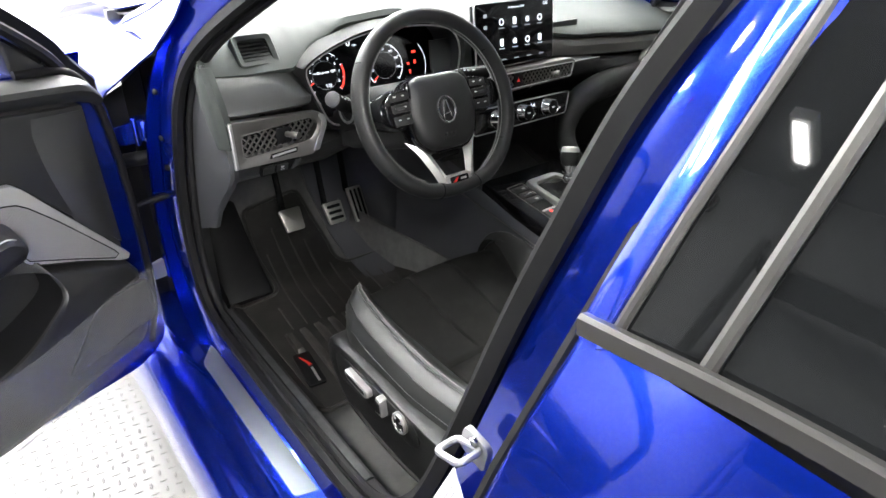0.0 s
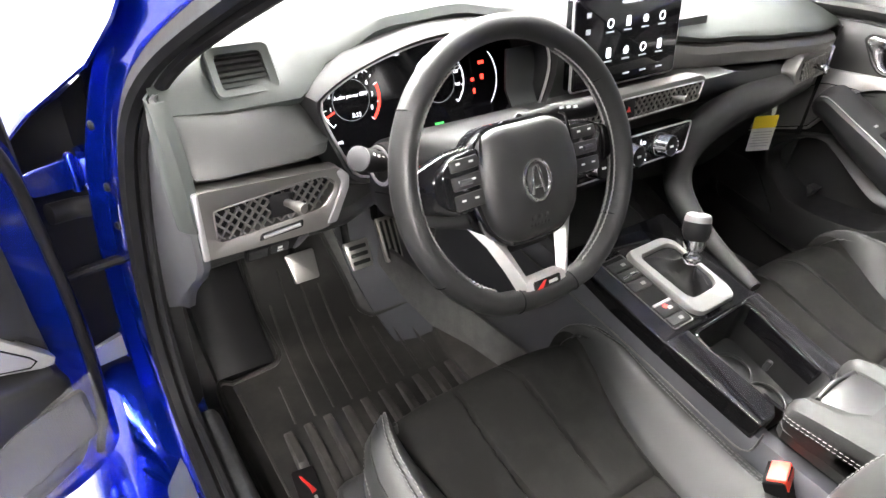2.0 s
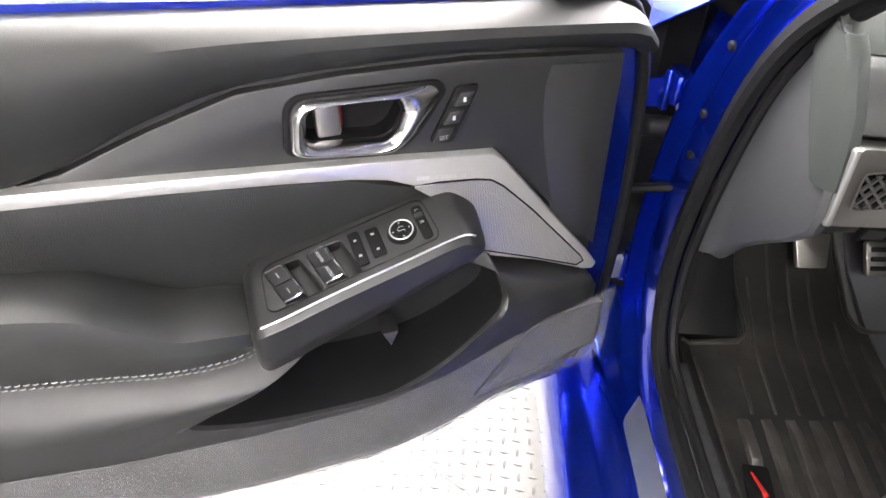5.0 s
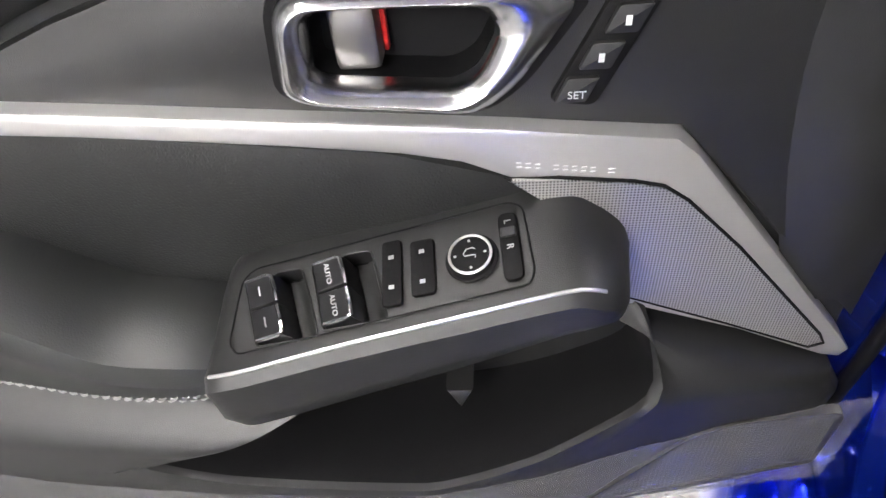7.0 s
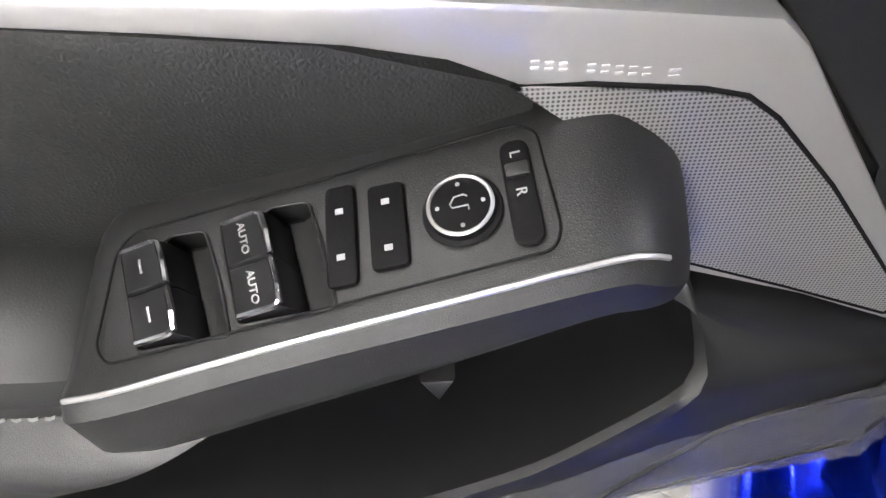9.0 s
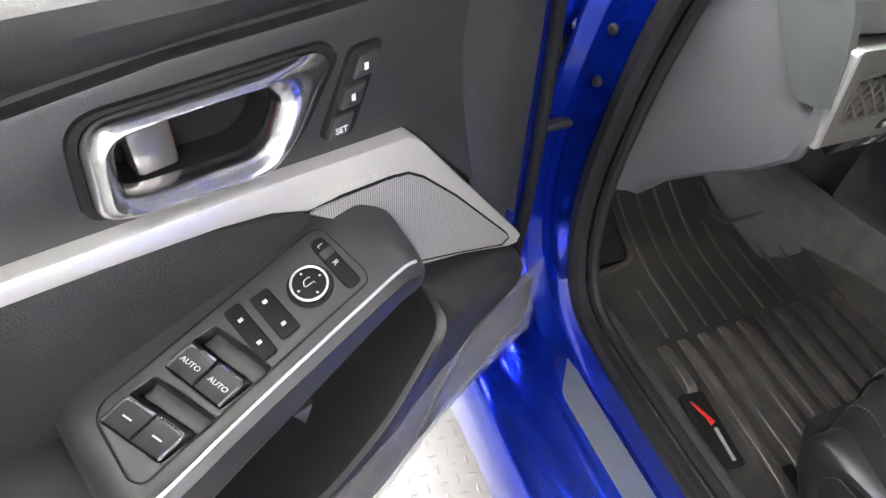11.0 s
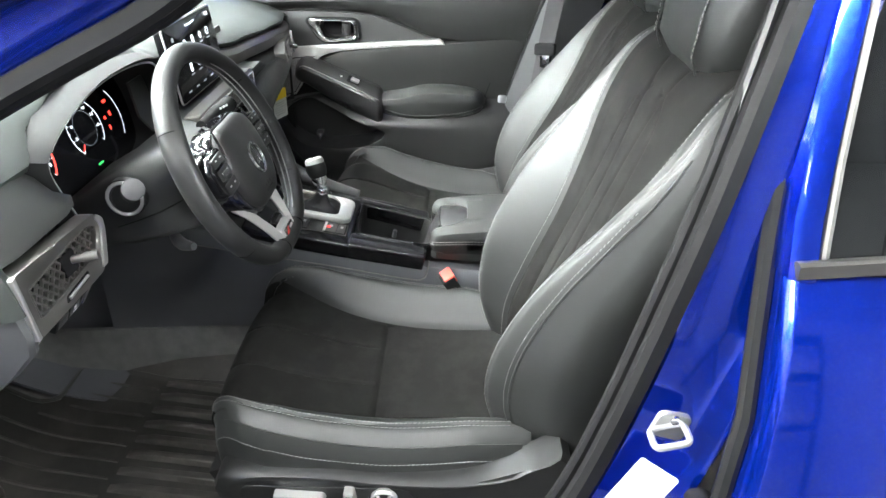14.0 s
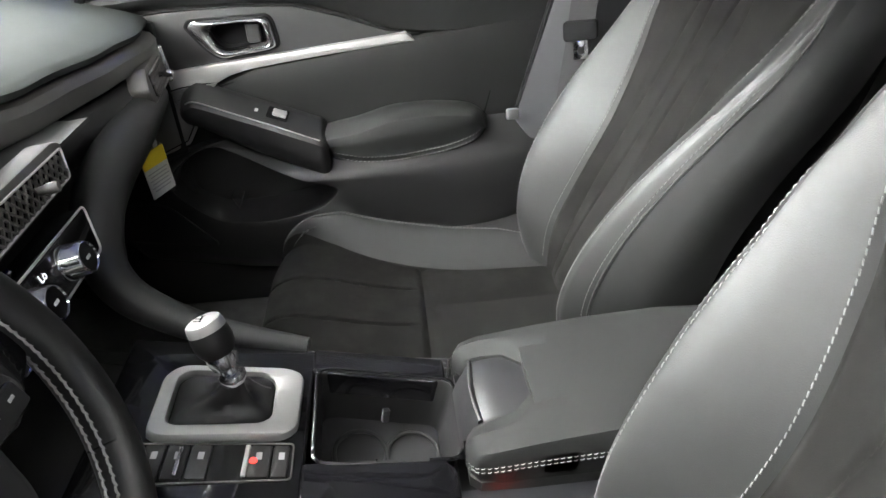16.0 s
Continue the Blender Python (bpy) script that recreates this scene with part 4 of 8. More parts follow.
    mesh = [(mc[0] + (u - mc[0]) * 0.985, mc[1] + (z - mc[1]) * 0.975) for u, z in mesh]
    flatpart("speaker_mesh", mesh, 0.11, 0.1135, M["grille"], st, 0.0, "perforated silver speaker mesh", uv=True)
    bm = bmesh.new()
    for k in range(11):
        if k in (3, 9):
            continue
        big = 1.0 if k < 9 else 1.4
        rbox((0.361 - k * 0.0054, 0.8075 - k * 0.00068, 0.1122), (0.0030 * big, 0.0011, 0.0005), 0.0, face, bm)
        rbox((0.361 - k * 0.0054, 0.8047 - k * 0.00068, 0.1122), (0.0030 * big, 0.0011, 0.0005), 0.0, face, bm)
    part("badge_print", bm, M["white_print"], st, kind="stuff")
    # leather insert behind the armrest
    rows = []
    for k in range(9):
        u = 0.36 + 0.66 * k / 8
        zt = 0.806 + (u - 0.365) * 0.118 - 0.02 * max(0, (0.42 - u) / 0.06)
        zb = 0.66
        e = 0.0 if 0 < k < 8 else -0.006
        rows.append([A(u, 0.096 + e, zt - 0.001), A(u, 0.1005 + e, zt - 0.0035), A(u, 0.1015 + e, zt - 0.010), A(u, 0.1010 + e, zt - 0.05), A(u, 0.098 + e, zt - 0.09), A(u, 0.096 + e, zb + 0.02), A(u, 0.096 + e, zb)])
    part("insert", sheet(rows, 0.008 * K), M["insert_leather"], dr, "smooth black leather door insert")
    # lower panel with the open map pocket
    outer = spread(rounded([(0.105, 0.598), (0.20, 0.632), (0.29, 0.668), (0.40, 0.690), (0.60, 0.690), (0.85, 0.690), (1.02, 0.700), (1.025, 0.60), (1.0, 0.45), (0.60, 0.385), (0.30, 0.385), (0.115, 0.410)], 0.02, 4) + [Vector((0.105, 0.598))], 72, True)
    hole = [(0.262, 0.640), (0.278, 0.685), (0.33, 0.695), (0.45, 0.662), (0.56, 0.622), (0.63, 0.600), (0.662, 0.588), (0.640, 0.574), (0.575, 0.560), (0.49, 0.552), (0.41, 0.553), (0.345, 0.570), (0.290, 0.598), (0.265, 0.618)]
    if not driver:
        hole = [(0.235, 0.600), (0.246, 0.630), (0.29, 0.662), (0.335, 0.668), (0.42, 0.645), (0.50, 0.617), (0.572, 0.592), (0.555, 0.565), (0.519, 0.545), (0.44, 0.531), (0.36, 0.526), (0.324, 0.528), (0.285, 0.547), (0.252, 0.575)]
    hole = spread(spline(hole, 90, True) + [Vector(hole[0])], 72, True)
    c = Vector((0.42, 0.605))
    def bulge(p):
        """How far the lower panel stands into the cabin."""
        k = [(0.05, 0.126), (0.12, 0.132), (0.26, 0.155), (0.35, 0.180), (0.43, 0.195), (0.60, 0.195), (0.75, 0.186), (0.90, 0.168), (1.06, 0.145)]
        u = p[0]
        full = k[0][1]
        for a, b in zip(k, k[1:]):
            if u > a[0]:
                full = a[1] + (b[1] - a[1]) * min(1, (u - a[0]) / (b[0] - a[0]))
        t = max(0, min(1, (0.695 - p[1]) / 0.085))
        t = t * t * (3 - 2 * t)
        low = max(0, min(1, (0.47 - p[1]) / 0.10))
        return 0.104 + (full - 0.104) * t - 0.055 * low * low
    ang = lambda p: math.atan2(p[1] - c.y, (p[0] - c.x) * 0.5)
    k0 = min(range(72), key=lambda i: abs(ang(hole[i]) - ang(outer[0])))
    turn = sum(1 for i in range(72) if ((ang(outer[(i + 1) % 72]) - ang(outer[i]) + math.pi) % math.tau - math.pi) > 0) > 36
    turnh = sum(1 for i in range(72) if ((ang(hole[(i + 1) % 72]) - ang(hole[i]) + math.pi) % math.tau - math.pi) > 0) > 36
    H = [hole[(k0 + (i if turn == turnh else -i)) % 72] for i in range(72)]
    ring = lambda pts, n: [A(p[0], n(p) if callable(n) else n, p[1]) for p in pts]
    sh2 = lambda pts, s: [c + (Vector((p[0], p[1])) - c) * s for p in pts]
    tow = lambda k: [Vector((o[0], o[1])).lerp(Vector((h[0], h[1])), k) for o, h in zip(outer, H)]
    plus = lambda d: (lambda p: bulge(p) + d)
    bm = loft([ring(outer, 0.080), ring(outer, plus(-0.016)), ring(tow(0.03), plus(-0.007)), ring(tow(0.10), plus(-0.001))] + [ring(tow(k), plus(0.001)) for k in (0.25, 0.4, 0.55, 0.7, 0.85)] + [ring(tow(0.94), plus(0.003)), ring(H, plus(0.0)), ring(sh2(H, 0.985), plus(-0.006))], True, False)
    lp = part("lower_panel", bm, M["plastic"], dr, "black lower door panel with an open map pocket")
    # pocket inside split from the rim and coloured black for its shade
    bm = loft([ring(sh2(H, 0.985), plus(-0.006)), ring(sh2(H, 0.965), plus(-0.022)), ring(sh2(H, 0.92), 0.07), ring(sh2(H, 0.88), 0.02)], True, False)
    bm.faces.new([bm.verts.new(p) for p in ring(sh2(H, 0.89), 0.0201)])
    part("pocket", bm, M["matte_black"] if driver else M["switch_black"], dr, "deep map pocket, its inside blackened for shade")
    tx, tz = (0.409, 0.585) if driver else (0.356, 0.545)
    part("pocket_tab", prism([(tx - 0.011, tz + 0.013), (tx, tz - 0.013), (tx + 0.011, tz + 0.013)], 0.10, 0.134, face, 0.004), M["plastic"], lp)
    go = rounded([(0.105, 0.560), (0.190, 0.566), (0.222, 0.556), (0.305, 0.474), (0.28, 0.464), (0.105, 0.476)], 0.012)
    gc = Vector((0.19, 0.515))
    gs = lambda k: [gc + (Vector((p[0], p[1])) - gc) * k for p in go]
    bm = loft([ring(gs(1.06), plus(-0.004)), ring(gs(1.05), plus(0.004)), ring(gs(1.0), plus(0.004)), ring(gs(0.97), plus(0.0025)), ring(gs(0.6), plus(0.0025)), ring(gs(0.2), plus(0.0025))], True, True)
    inv_ = face.inverted()
    part("speaker_grille", bm, M["dot_black"], lp, "black lower speaker grille", uv=lambda co: (inv_ @ co).to_2d())
    # handle: ring, bowl, lever, lock
    loop_ = lambda pts, r, n: [Vector((p.x, p.y)) for p in (lambda o: spread([*o, o[0]], n, True))(rounded(pts, r, 7))]
    ho = loop_([(0.484, 0.914), (0.491, 0.857), (0.474, 0.851), (0.383, 0.840), (0.362, 0.856), (0.332, 0.899), (0.342, 0.910), (0.418, 0.912)], 0.020, 84)
    hi = loop_([(0.469, 0.902), (0.473, 0.866), (0.462, 0.862), (0.396, 0.856), (0.382, 0.864), (0.371, 0.886), (0.380, 0.899), (0.418, 0.902)], 0.013, 84)
    hc = Vector((0.425, 0.879))
    k1 = min(range(84), key=lambda i: (hi[i] - hc).normalized().angle((ho[0] - hc).normalized()))
    hi = [hi[(k1 + i) % 84] for i in range(84)]
    mixd = lambda k: [a.lerp(b, k) for a, b in zip(ho, hi)]
    sc = lambda s: [hc + (p - hc) * s for p in ho]
    hd = part("handle_surround", loft([ring(sc(1.10), 0.098), ring(sc(1.085), 0.1025), ring(sc(1.01), 0.103), ring(sc(0.99), 0.098)], True, False), M["matte_black"], dr)
    crown = lambda k: (lambda p: 0.1035 + 0.0125 * math.sin(math.pi * min(1, 0.12 + 0.88 * k)) * (1 - 0.75 * max(0, min(1, (0.385 - p[0]) / 0.05))))
    part("handle_ring", loft([ring(ho, 0.097)] + [ring(mixd(k), crown(k)) for k in (0.0, 0.12, 0.28, 0.45, 0.62, 0.8, 0.93)] + [ring(hi, 0.098), ring([hc + (p - hc) * 0.985 for p in hi], 0.086)], True, False), M["ring_chrome"], hd, "chrome pull ring of the inner handle")
    for panel in (trim, midp):
        carve(panel, prism([hc + (p - hc) * 1.02 for p in hi], 0.0715, 0.14, face))
    bm = loft([ring([hc + (p - hc) * 0.99 for p in hi], 0.096), ring([hc + (p - hc) * 0.97 for p in hi], 0.0725)], True, False)
    bm.faces.new([bm.verts.new(p) for p in ring([hc + (p - hc) * 0.98 for p in hi], 0.0727)])
    part("handle_bowl", bm, M["matte_black"], hd)
    # passenger's lever coloured black for the shade inside its bowl
    part("lever", rbox((0.448, 0.880, 0.085), (0.026, 0.036, 0.018), 0.004, face), M["gunmetal"] if driver else M["plastic"], hd, "dark metal release lever, blackened for shade on the passenger's door")
    if driver:
        part("lock_flag", rbox((0.4335, 0.880, 0.078), (0.003, 0.026, 0.006), 0.001, face), M["red"], hd, "red lock flag")
    # armrest
    rows = []
    PAD = ((0.530, 0.682, 0.660, 0.150), (0.545, 0.694, 0.650, 0.170), (0.575, 0.702, 0.630, 0.180), (0.63, 0.712, 0.618, 0.184), (0.69, 0.728, 0.616, 0.184), (0.75, 0.732, 0.620, 0.180), (0.80, 0.730, 0.626, 0.176), (0.85, 0.722, 0.637, 0.166), (0.875, 0.708, 0.646, 0.150), (0.888, 0.692, 0.656, 0.125))
    for u, zt, zb, nn in PAD if not driver else ((0.548, 0.676, 0.644, 0.150), (0.556, 0.692, 0.636, 0.170), (0.572, 0.704, 0.632, 0.178), (0.60, 0.711, 0.630, 0.182), (0.64, 0.719, 0.632, 0.183), (0.68, 0.745, 0.636, 0.181), (0.72, 0.768, 0.642, 0.177), (0.80, 0.782, 0.652, 0.170), (0.90, 0.778, 0.664, 0.160), (0.97, 0.768, 0.676, 0.145), (0.995, 0.745, 0.690, 0.12)):
        rows.append([A(u, 0.085, zt - 0.012), A(u, 0.100, zt - 0.004), A(u, 0.125, zt), A(u, nn - 0.018, zt - 0.003), A(u, nn - 0.004, zt - 0.012), A(u, nn, zt - 0.028), A(u, nn - 0.001, zt * 0.6 + zb * 0.4), A(u, nn - 0.007, zb + 0.030), A(u, nn - 0.014, zb + 0.014), A(u, nn - 0.030, zb + 0.004), A(u, nn - 0.05, zb), A(u, 0.085, zb)])
    ar = part("armrest", loft(flow(rows, 50)), M["leather"], dr, "padded black leather door armrest with pale stitching")
    sl = [A(u, nn - 0.0062, zb + 0.030) for u, zt, zb, nn in PAD[2:9]] if not driver else [A(u, nn - 0.0065, zb + 0.030) for u, zb, nn in ((0.560, 0.634, 0.173), (0.574, 0.632, 0.1785), (0.60, 0.630, 0.182), (0.64, 0.632, 0.183), (0.68, 0.636, 0.181), (0.72, 0.642, 0.177), (0.80, 0.652, 0.170), (0.90, 0.664, 0.160), (0.965, 0.676, 0.146))]
    nrm = m.to_3x3() @ Vector((0, 1, 0))
    stitches(spline(sl, 60), "stitching", ar, nrm, 0.008, 0.0055, 0.0008, 0.0004)
    stitches([p - Z3 * 0.012 + nrm * -0.006 for p in spline(sl, 60)], "stitching", ar, nrm, 0.008, 0.0055, 0.0008, 0.001)
    # switch pod
    rows = []
    low = lambda u: 0.0 if driver else 0.016 - 0.175 * (u - 0.335)      # the passenger's pod slopes more
    for u, ztop, ni, no, drop in ((0.290, 0.728, 0.098, 0.130, 0.026), (0.295, 0.742, 0.098, 0.150, 0.036), (0.303, 0.752, 0.100, 0.165, 0.046), (0.317, 0.763, 0.102, 0.174, 0.058), (0.335, 0.769, 0.104, 0.177, 0.068), (0.40, 0.756, 0.108, 0.184, 0.080), (0.47, 0.742, 0.112, 0.192, 0.088), (0.53, 0.729, 0.116, 0.200, 0.092), (0.556, 0.722, 0.118, 0.200, 0.094), (0.566, 0.706, 0.12, 0.188, 0.08)):
        tl_ = lambda n_: 0.24 * (0.163 - n_)
        ztop += low(u)
        rows.append([A(u, ni - 0.02, ztop - 0.004 + tl_(ni)), A(u, ni, ztop + tl_(ni)), A(u, ni + 0.012, ztop + 0.0015 + tl_(ni + 0.012)), A(u, (ni + no) / 2, ztop + 0.001 + tl_((ni + no) / 2)), A(u, no - 0.012, ztop - 0.001 + tl_(no - 0.012) * 0.6), A(u, no - 0.002, ztop - 0.004), A(u, no + 0.004, ztop - 0.012), A(u, no + 0.002, ztop - drop * 0.5), A(u, no - 0.012, ztop - drop * 0.85), A(u, no - 0.03, ztop - drop), A(u, ni - 0.02, ztop - drop)])
    pod = part("switch_pod", loft(flow(rows, 44)), M["plastic"], dr, "black window switch pod on the armrest")
    edge = [A(u, no - 0.001, z - 0.0025 + low(u)) for u, no, z in ((0.314, 0.171, 0.761), (0.335, 0.177, 0.769), (0.40, 0.184, 0.756), (0.47, 0.192, 0.742), (0.53, 0.200, 0.729), (0.554, 0.200, 0.7225))]
    part("pod_strip", tube(spline(edge, 30), 0.0013, 6), M["satin"], pod, "thin silver line along the pod")
    ztop = lambda u: 0.770 - (u - 0.335) * 0.210 + 0.0012 + low(u)
    ctr = lambda u: 0.143 + (u - 0.39) * 0.09
    def podframe(u, nn):
        return m @ axes((u, nn, ztop(u) + 0.0006 + 0.24 * (0.163 - nn)), (-1, -0.03, 0.205 if driver else 0.375), (0, -1, 0.25))
    if driver:
        f = podframe(0.445, 0.148)
        part("panel_groove", tube([f @ Vector((p.x, p.y, 0.0009)) for p in rounded([(-0.098, -0.036), (0.088, -0.024), (0.092, -0.016), (0.090, 0.030), (0.082, 0.035), (-0.092, 0.024), (-0.100, 0.016), (-0.104, -0.028)], 0.008)], 0.0006, 6, closed=True), M["matte_black"], pod)
        def rocker_switch(u, nn, mark, shear):
            f = podframe(u, nn) @ Matrix(((0.86, -shear, 0, 0), (0, 0.92, 0, 0), (0, 0, 1, 0), (0, 0, 0, 1)))
            well = rounded([(-0.0170, -0.0270), (0.0315, -0.0270), (0.0325, 0.0), (0.0315, 0.0280), (0.012, 0.0290), (0.0075, 0.0262), (-0.0170, 0.0262)], 0.0035)
            carve(pod, prism(well, -0.0135, 0.02, f))
            w = part("switch_well", prism([(p.x * 0.99, p.y * 0.99) for p in well], -0.0134, -0.0128, f), M["matte_black"], pod)
            part("well_rim", tube([f @ Vector((p.x, p.y, 0.0008)) for p in well], 0.0007, 6, closed=True), M["plastic"], w)
            part("finger_scoop", loft([[f @ Vector((x, y, z)) for y in (-0.0255, -0.012, 0.0, 0.012, 0.0265)] for x, z in ((0.0145, -0.0122), (0.022, -0.0125), (0.028, -0.009), (0.0308, -0.001))], False, False), M["plastic"], w)
            for s, yy in ((1, -0.0125), (-1, 0.0125)):
                k = part("window_switch", loft([[f @ Vector((x, yy + y, z)) for x, y, z in ring_] for ring_ in (
                    [(-0.0152, -0.0120, -0.0128), (0.0135, -0.0120, -0.0128), (0.0135, 0.0120, -0.0128), (-0.0152, 0.0120, -0.0128)],
                    [(-0.0152, -0.0120, 0.0005), (0.0118, -0.0120, 0.0010), (0.0118, 0.0120, 0.0010), (-0.0152, 0.0120, 0.0005)],
                    [(-0.015, -0.0118, 0.0030), (0.0085, -0.0118, 0.0070), (0.0085, 0.0118, 0.0070), (-0.015, 0.0118, 0.0030)],
                    [(-0.014, -0.0110, 0.0038), (0.0075, -0.0110, 0.0080), (0.0075, 0.0110, 0.0080), (-0.014, 0.0110, 0.0038)])]), M["switch_black"], w, "black window switch with silver front edge")
                part("switch_edge", tube([f @ Vector((x, yy + y, z)) for x, y, z in ((-0.0145, -s * 0.0113, 0.0033), (0.005, -s * 0.0113, 0.0070), (0.0085, -s * 0.0100, 0.0075), (0.0092, 0, 0.0072), (0.0088, s * 0.0112, 0.0072))], 0.0014, 6), M["chrome"], k)
                if mark:
                    words("AUTO", 0.0060, f @ Matrix.Translation((-0.0035, yy, 0.0061)) @ Matrix.Rotation(-0.195, 4, "Y") @ Matrix.Rotation(-math.pi / 2, 4, "Z"), M["grey_print"], k)
                else:
                    part("mark", rbox((0, 0, 0), (0.0013, 0.0075, 0.0004), 0, f @ Matrix.Translation((-0.0035, yy, 0.0062)) @ Matrix.Rotation(-0.195, 4, "Y")), M["grey_print"], k)
        rocker_switch(0.5200, 0.1580, False, 0.26)
        rocker_switch(0.4745, 0.1540, True, 0.20)
        for u, nn, w, h in ((0.4400, 0.1475, 0.0130, 0.046), (0.4205, 0.1470, 0.0155, 0.0385)):
            f = podframe(u, nn)
            k = part("lock_button", prism(rounded([(-w / 2, -h / 2), (w / 2, -h / 2), (w / 2, h / 2), (-w / 2, h / 2)], 0.003), 0.0, 0.0024, f, 0.0010), M["matte_black"], pod, "black lock button")
            for yy in ((0.004,) if w < 0.013 else (-0.0105, 0.0105)):
                part("mark", rbox((0, yy, 0.0025), (0.0034, 0.0026, 0.0004), 0, f), M["grey_print"], k)
        f = podframe(0.3906, 0.1458)
        ax = f.to_3x3() @ Vector((0, 0, 1))
        dl = part("mirror_dial", disc(f @ Vector((0, 0, 0)), ax, [(0.0165, 0), (0.0160, 0.0008), (0.0142, 0.0012), (0.0138, 0.004), (0.0122, 0.0045)], 36), M["matte_black"], pod, "round mirror dial with a silver rim")
        part("dial_rim", tube([f @ Vector((0.0128 * math.cos(k * math.tau / 40), 0.0128 * math.sin(k * math.tau / 40), 0.0045)) for k in range(40)], 0.0009, 6, closed=True), M["satin"], dl)
        part("mark", tube([f @ Vector((x, y, 0.0048)) for x, y in ((0.0032, -0.0030), (0.0032, -0.0010), (-0.0032, -0.0010), (-0.0040, 0.0006), (-0.0020, 0.0036), (0.0018, 0.0040), (0.0032, 0.0030))], 0.00035, 5), M["grey_print"], dl)
        for k in range(4):
            a = k * math.pi / 2
            part("dial_dot", disc(f @ Vector((0.0092 * math.cos(a), 0.0092 * math.sin(a), 0.0044)), ax, [(0.0009, 0), (0.0009, 0.0004)], 8), M["grey_print"], dl)
        f = podframe(0.3672, 0.1430)
        sl2 = part("mirror_selector", prism(rounded([(-0.0060, -0.0235), (0.0060, -0.0235), (0.0060, 0.0235), (-0.0060, 0.0235)], 0.006), 0, 0.0022, f, 0.001), M["matte_black"], pod, "black mirror selector slide")
        part("slide", rbox((0, 0.0085, 0.0032), (0.0095, 0.0065, 0.003), 0.001, f), M["plastic"], sl2)
        for tx, yy in (("L", 0.0165), ("R", -0.001)):
            words(tx, 0.0062, f @ Matrix.Translation((0, yy, 0.0023)) @ Matrix.Rotation(-math.pi / 2, 4, "Z"), M["grey_print"], sl2)
        # seat memory keys
        mp = flatpart("memory_panel", rounded([(0.2885, 0.902), (0.315, 0.902), (0.345, 0.842), (0.319, 0.838)], 0.006), 0.09, 0.1035, M["matte_black"], bevel=0.002, label="panel of three seat memory keys")
        for k in range(3):
            u0, z0 = 0.305 + k * 0.0115, 0.889 - k * 0.0195
            bt = flatpart("memory_key", rounded([(u0 - 0.010, z0 + 0.008), (u0 + 0.007, z0 + 0.008), (u0 + 0.0135, z0 - 0.007), (u0 - 0.0035, z0 - 0.007)], 0.002), 0.10, 0.1065, M["plastic"], mp, 0.001)
            if k == 2:
                words("SET", 0.0065, axes(A(u0 + 0.0018, 0.1067, z0 - 0.0022), m.to_3x3() @ Vector((-1, 0, 0)), (0, 0, 1)), M["white_print"], bt, 0.0002)
            else:
                part("mark", rbox((u0 + 0.002, z0, 0.1067), (0.003, 0.005, 0.0005), 0, face), M["white_print"], bt)
        # crumpled protective film at the foot of the door
        rows = []
        for i in range(130):
            u = 0.085 + 0.975 * i / 129
            row = []
            for j in range(34):
                k = j / 33
                top_ = 0.552 + 0.030 * max(0, (0.28 - u) / 0.2) + 0.003 * math.sin(u * 9)
                z = top_ + (0.372 - top_ - 0.02 * math.sin(u * 4)) * k
                nn = bulge((u, z)) + 0.0035
                w = 0.0
                for f1, f2, sh in ((2.2, 34, 1.7), (3.5, 70, 4.1), (6.0, 110, 9.3)):
                    w += (1 - abs(noise.noise(Vector((u * f1 + z * f2 * 0.10, z * f2 - u * f2 * 0.16, sh)))) * 4) * 14 / f2 * 0.010
                row.append(A(u, nn + max(0, w) * (0.25 + 0.9 * k), z))
            rows.append(row)
        part("protective_film", sheet(rows, 0.0004), M["film"], dr, "wrinkled clear protective film", angle=60)
    else:
        seam = [(0.34, 0.779), (0.45, 0.805), (0.56, 0.815), (0.70, 0.825), (0.86, 0.829), (0.895, 0.822), (0.907, 0.803), (0.903, 0.76), (0.885, 0.69)]
        part("insert_seam", tube([A(p.x, 0.1035, p.y) for p in spline([(*p, 0) for p in seam], 60)], 0.0020, 6), M["matte_black"], dr)
        f = podframe(0.475, 0.148)
        part("switch_well", prism(rounded([(-0.020, -0.018), (0.020, -0.018), (0.020, 0.018), (-0.020, 0.018)], 0.003), 0.0005, 0.002, f), M["matte_black"], pod)
        part("window_switch", prism(rounded([(-0.016, -0.010), (0.010, -0.010), (0.010, 0.010), (-0.016, 0.010)], 0.003), 0.0015, 0.007, f, 0.002), M["satin"], pod, "silver-edged window switch")
        part("mark", rbox((0.04, -0.006, 0.002), (0.006, 0.010, 0.0006), 0, f), M["white_print"], pod)
        rows = [[A(u, n_, z) for u in (0.09, 0.3, 0.6, 0.9, 1.04)] for n_, z in ((0.085, 0.466), (0.09, 0.458), (0.09, 0.40), (0.08, 0.34), (0.062, 0.285), (0.02, 0.240))]
        part("lower_edge", sheet(rows, 0.006), M["plastic"], dr)
    return dr


DD = Vector((-0.94, -0.342, 0)).normalized()
DN = Vector((-DD.y, DD.x, 0))
door_m = Matrix(((DD.x, DN.x, 0, -0.816), (DD.y, DN.y, 0, 0.470), (0, 0, 1, 0), (0, 0, 0, 1)))
front_door(door_m, True)
front_door(Matrix(((0, -1, 0, 0.816), (-1, 0, 0, 0.485), (0, 0, 1, -0.015), (0, 0, 0, 1))), False)


# ---- dashboard ----
dash = thing("dashboard", (0, 0.5, 0.70), "dark grey soft-touch dashboard with digital gauges and a central touchscreen", "dashboard")
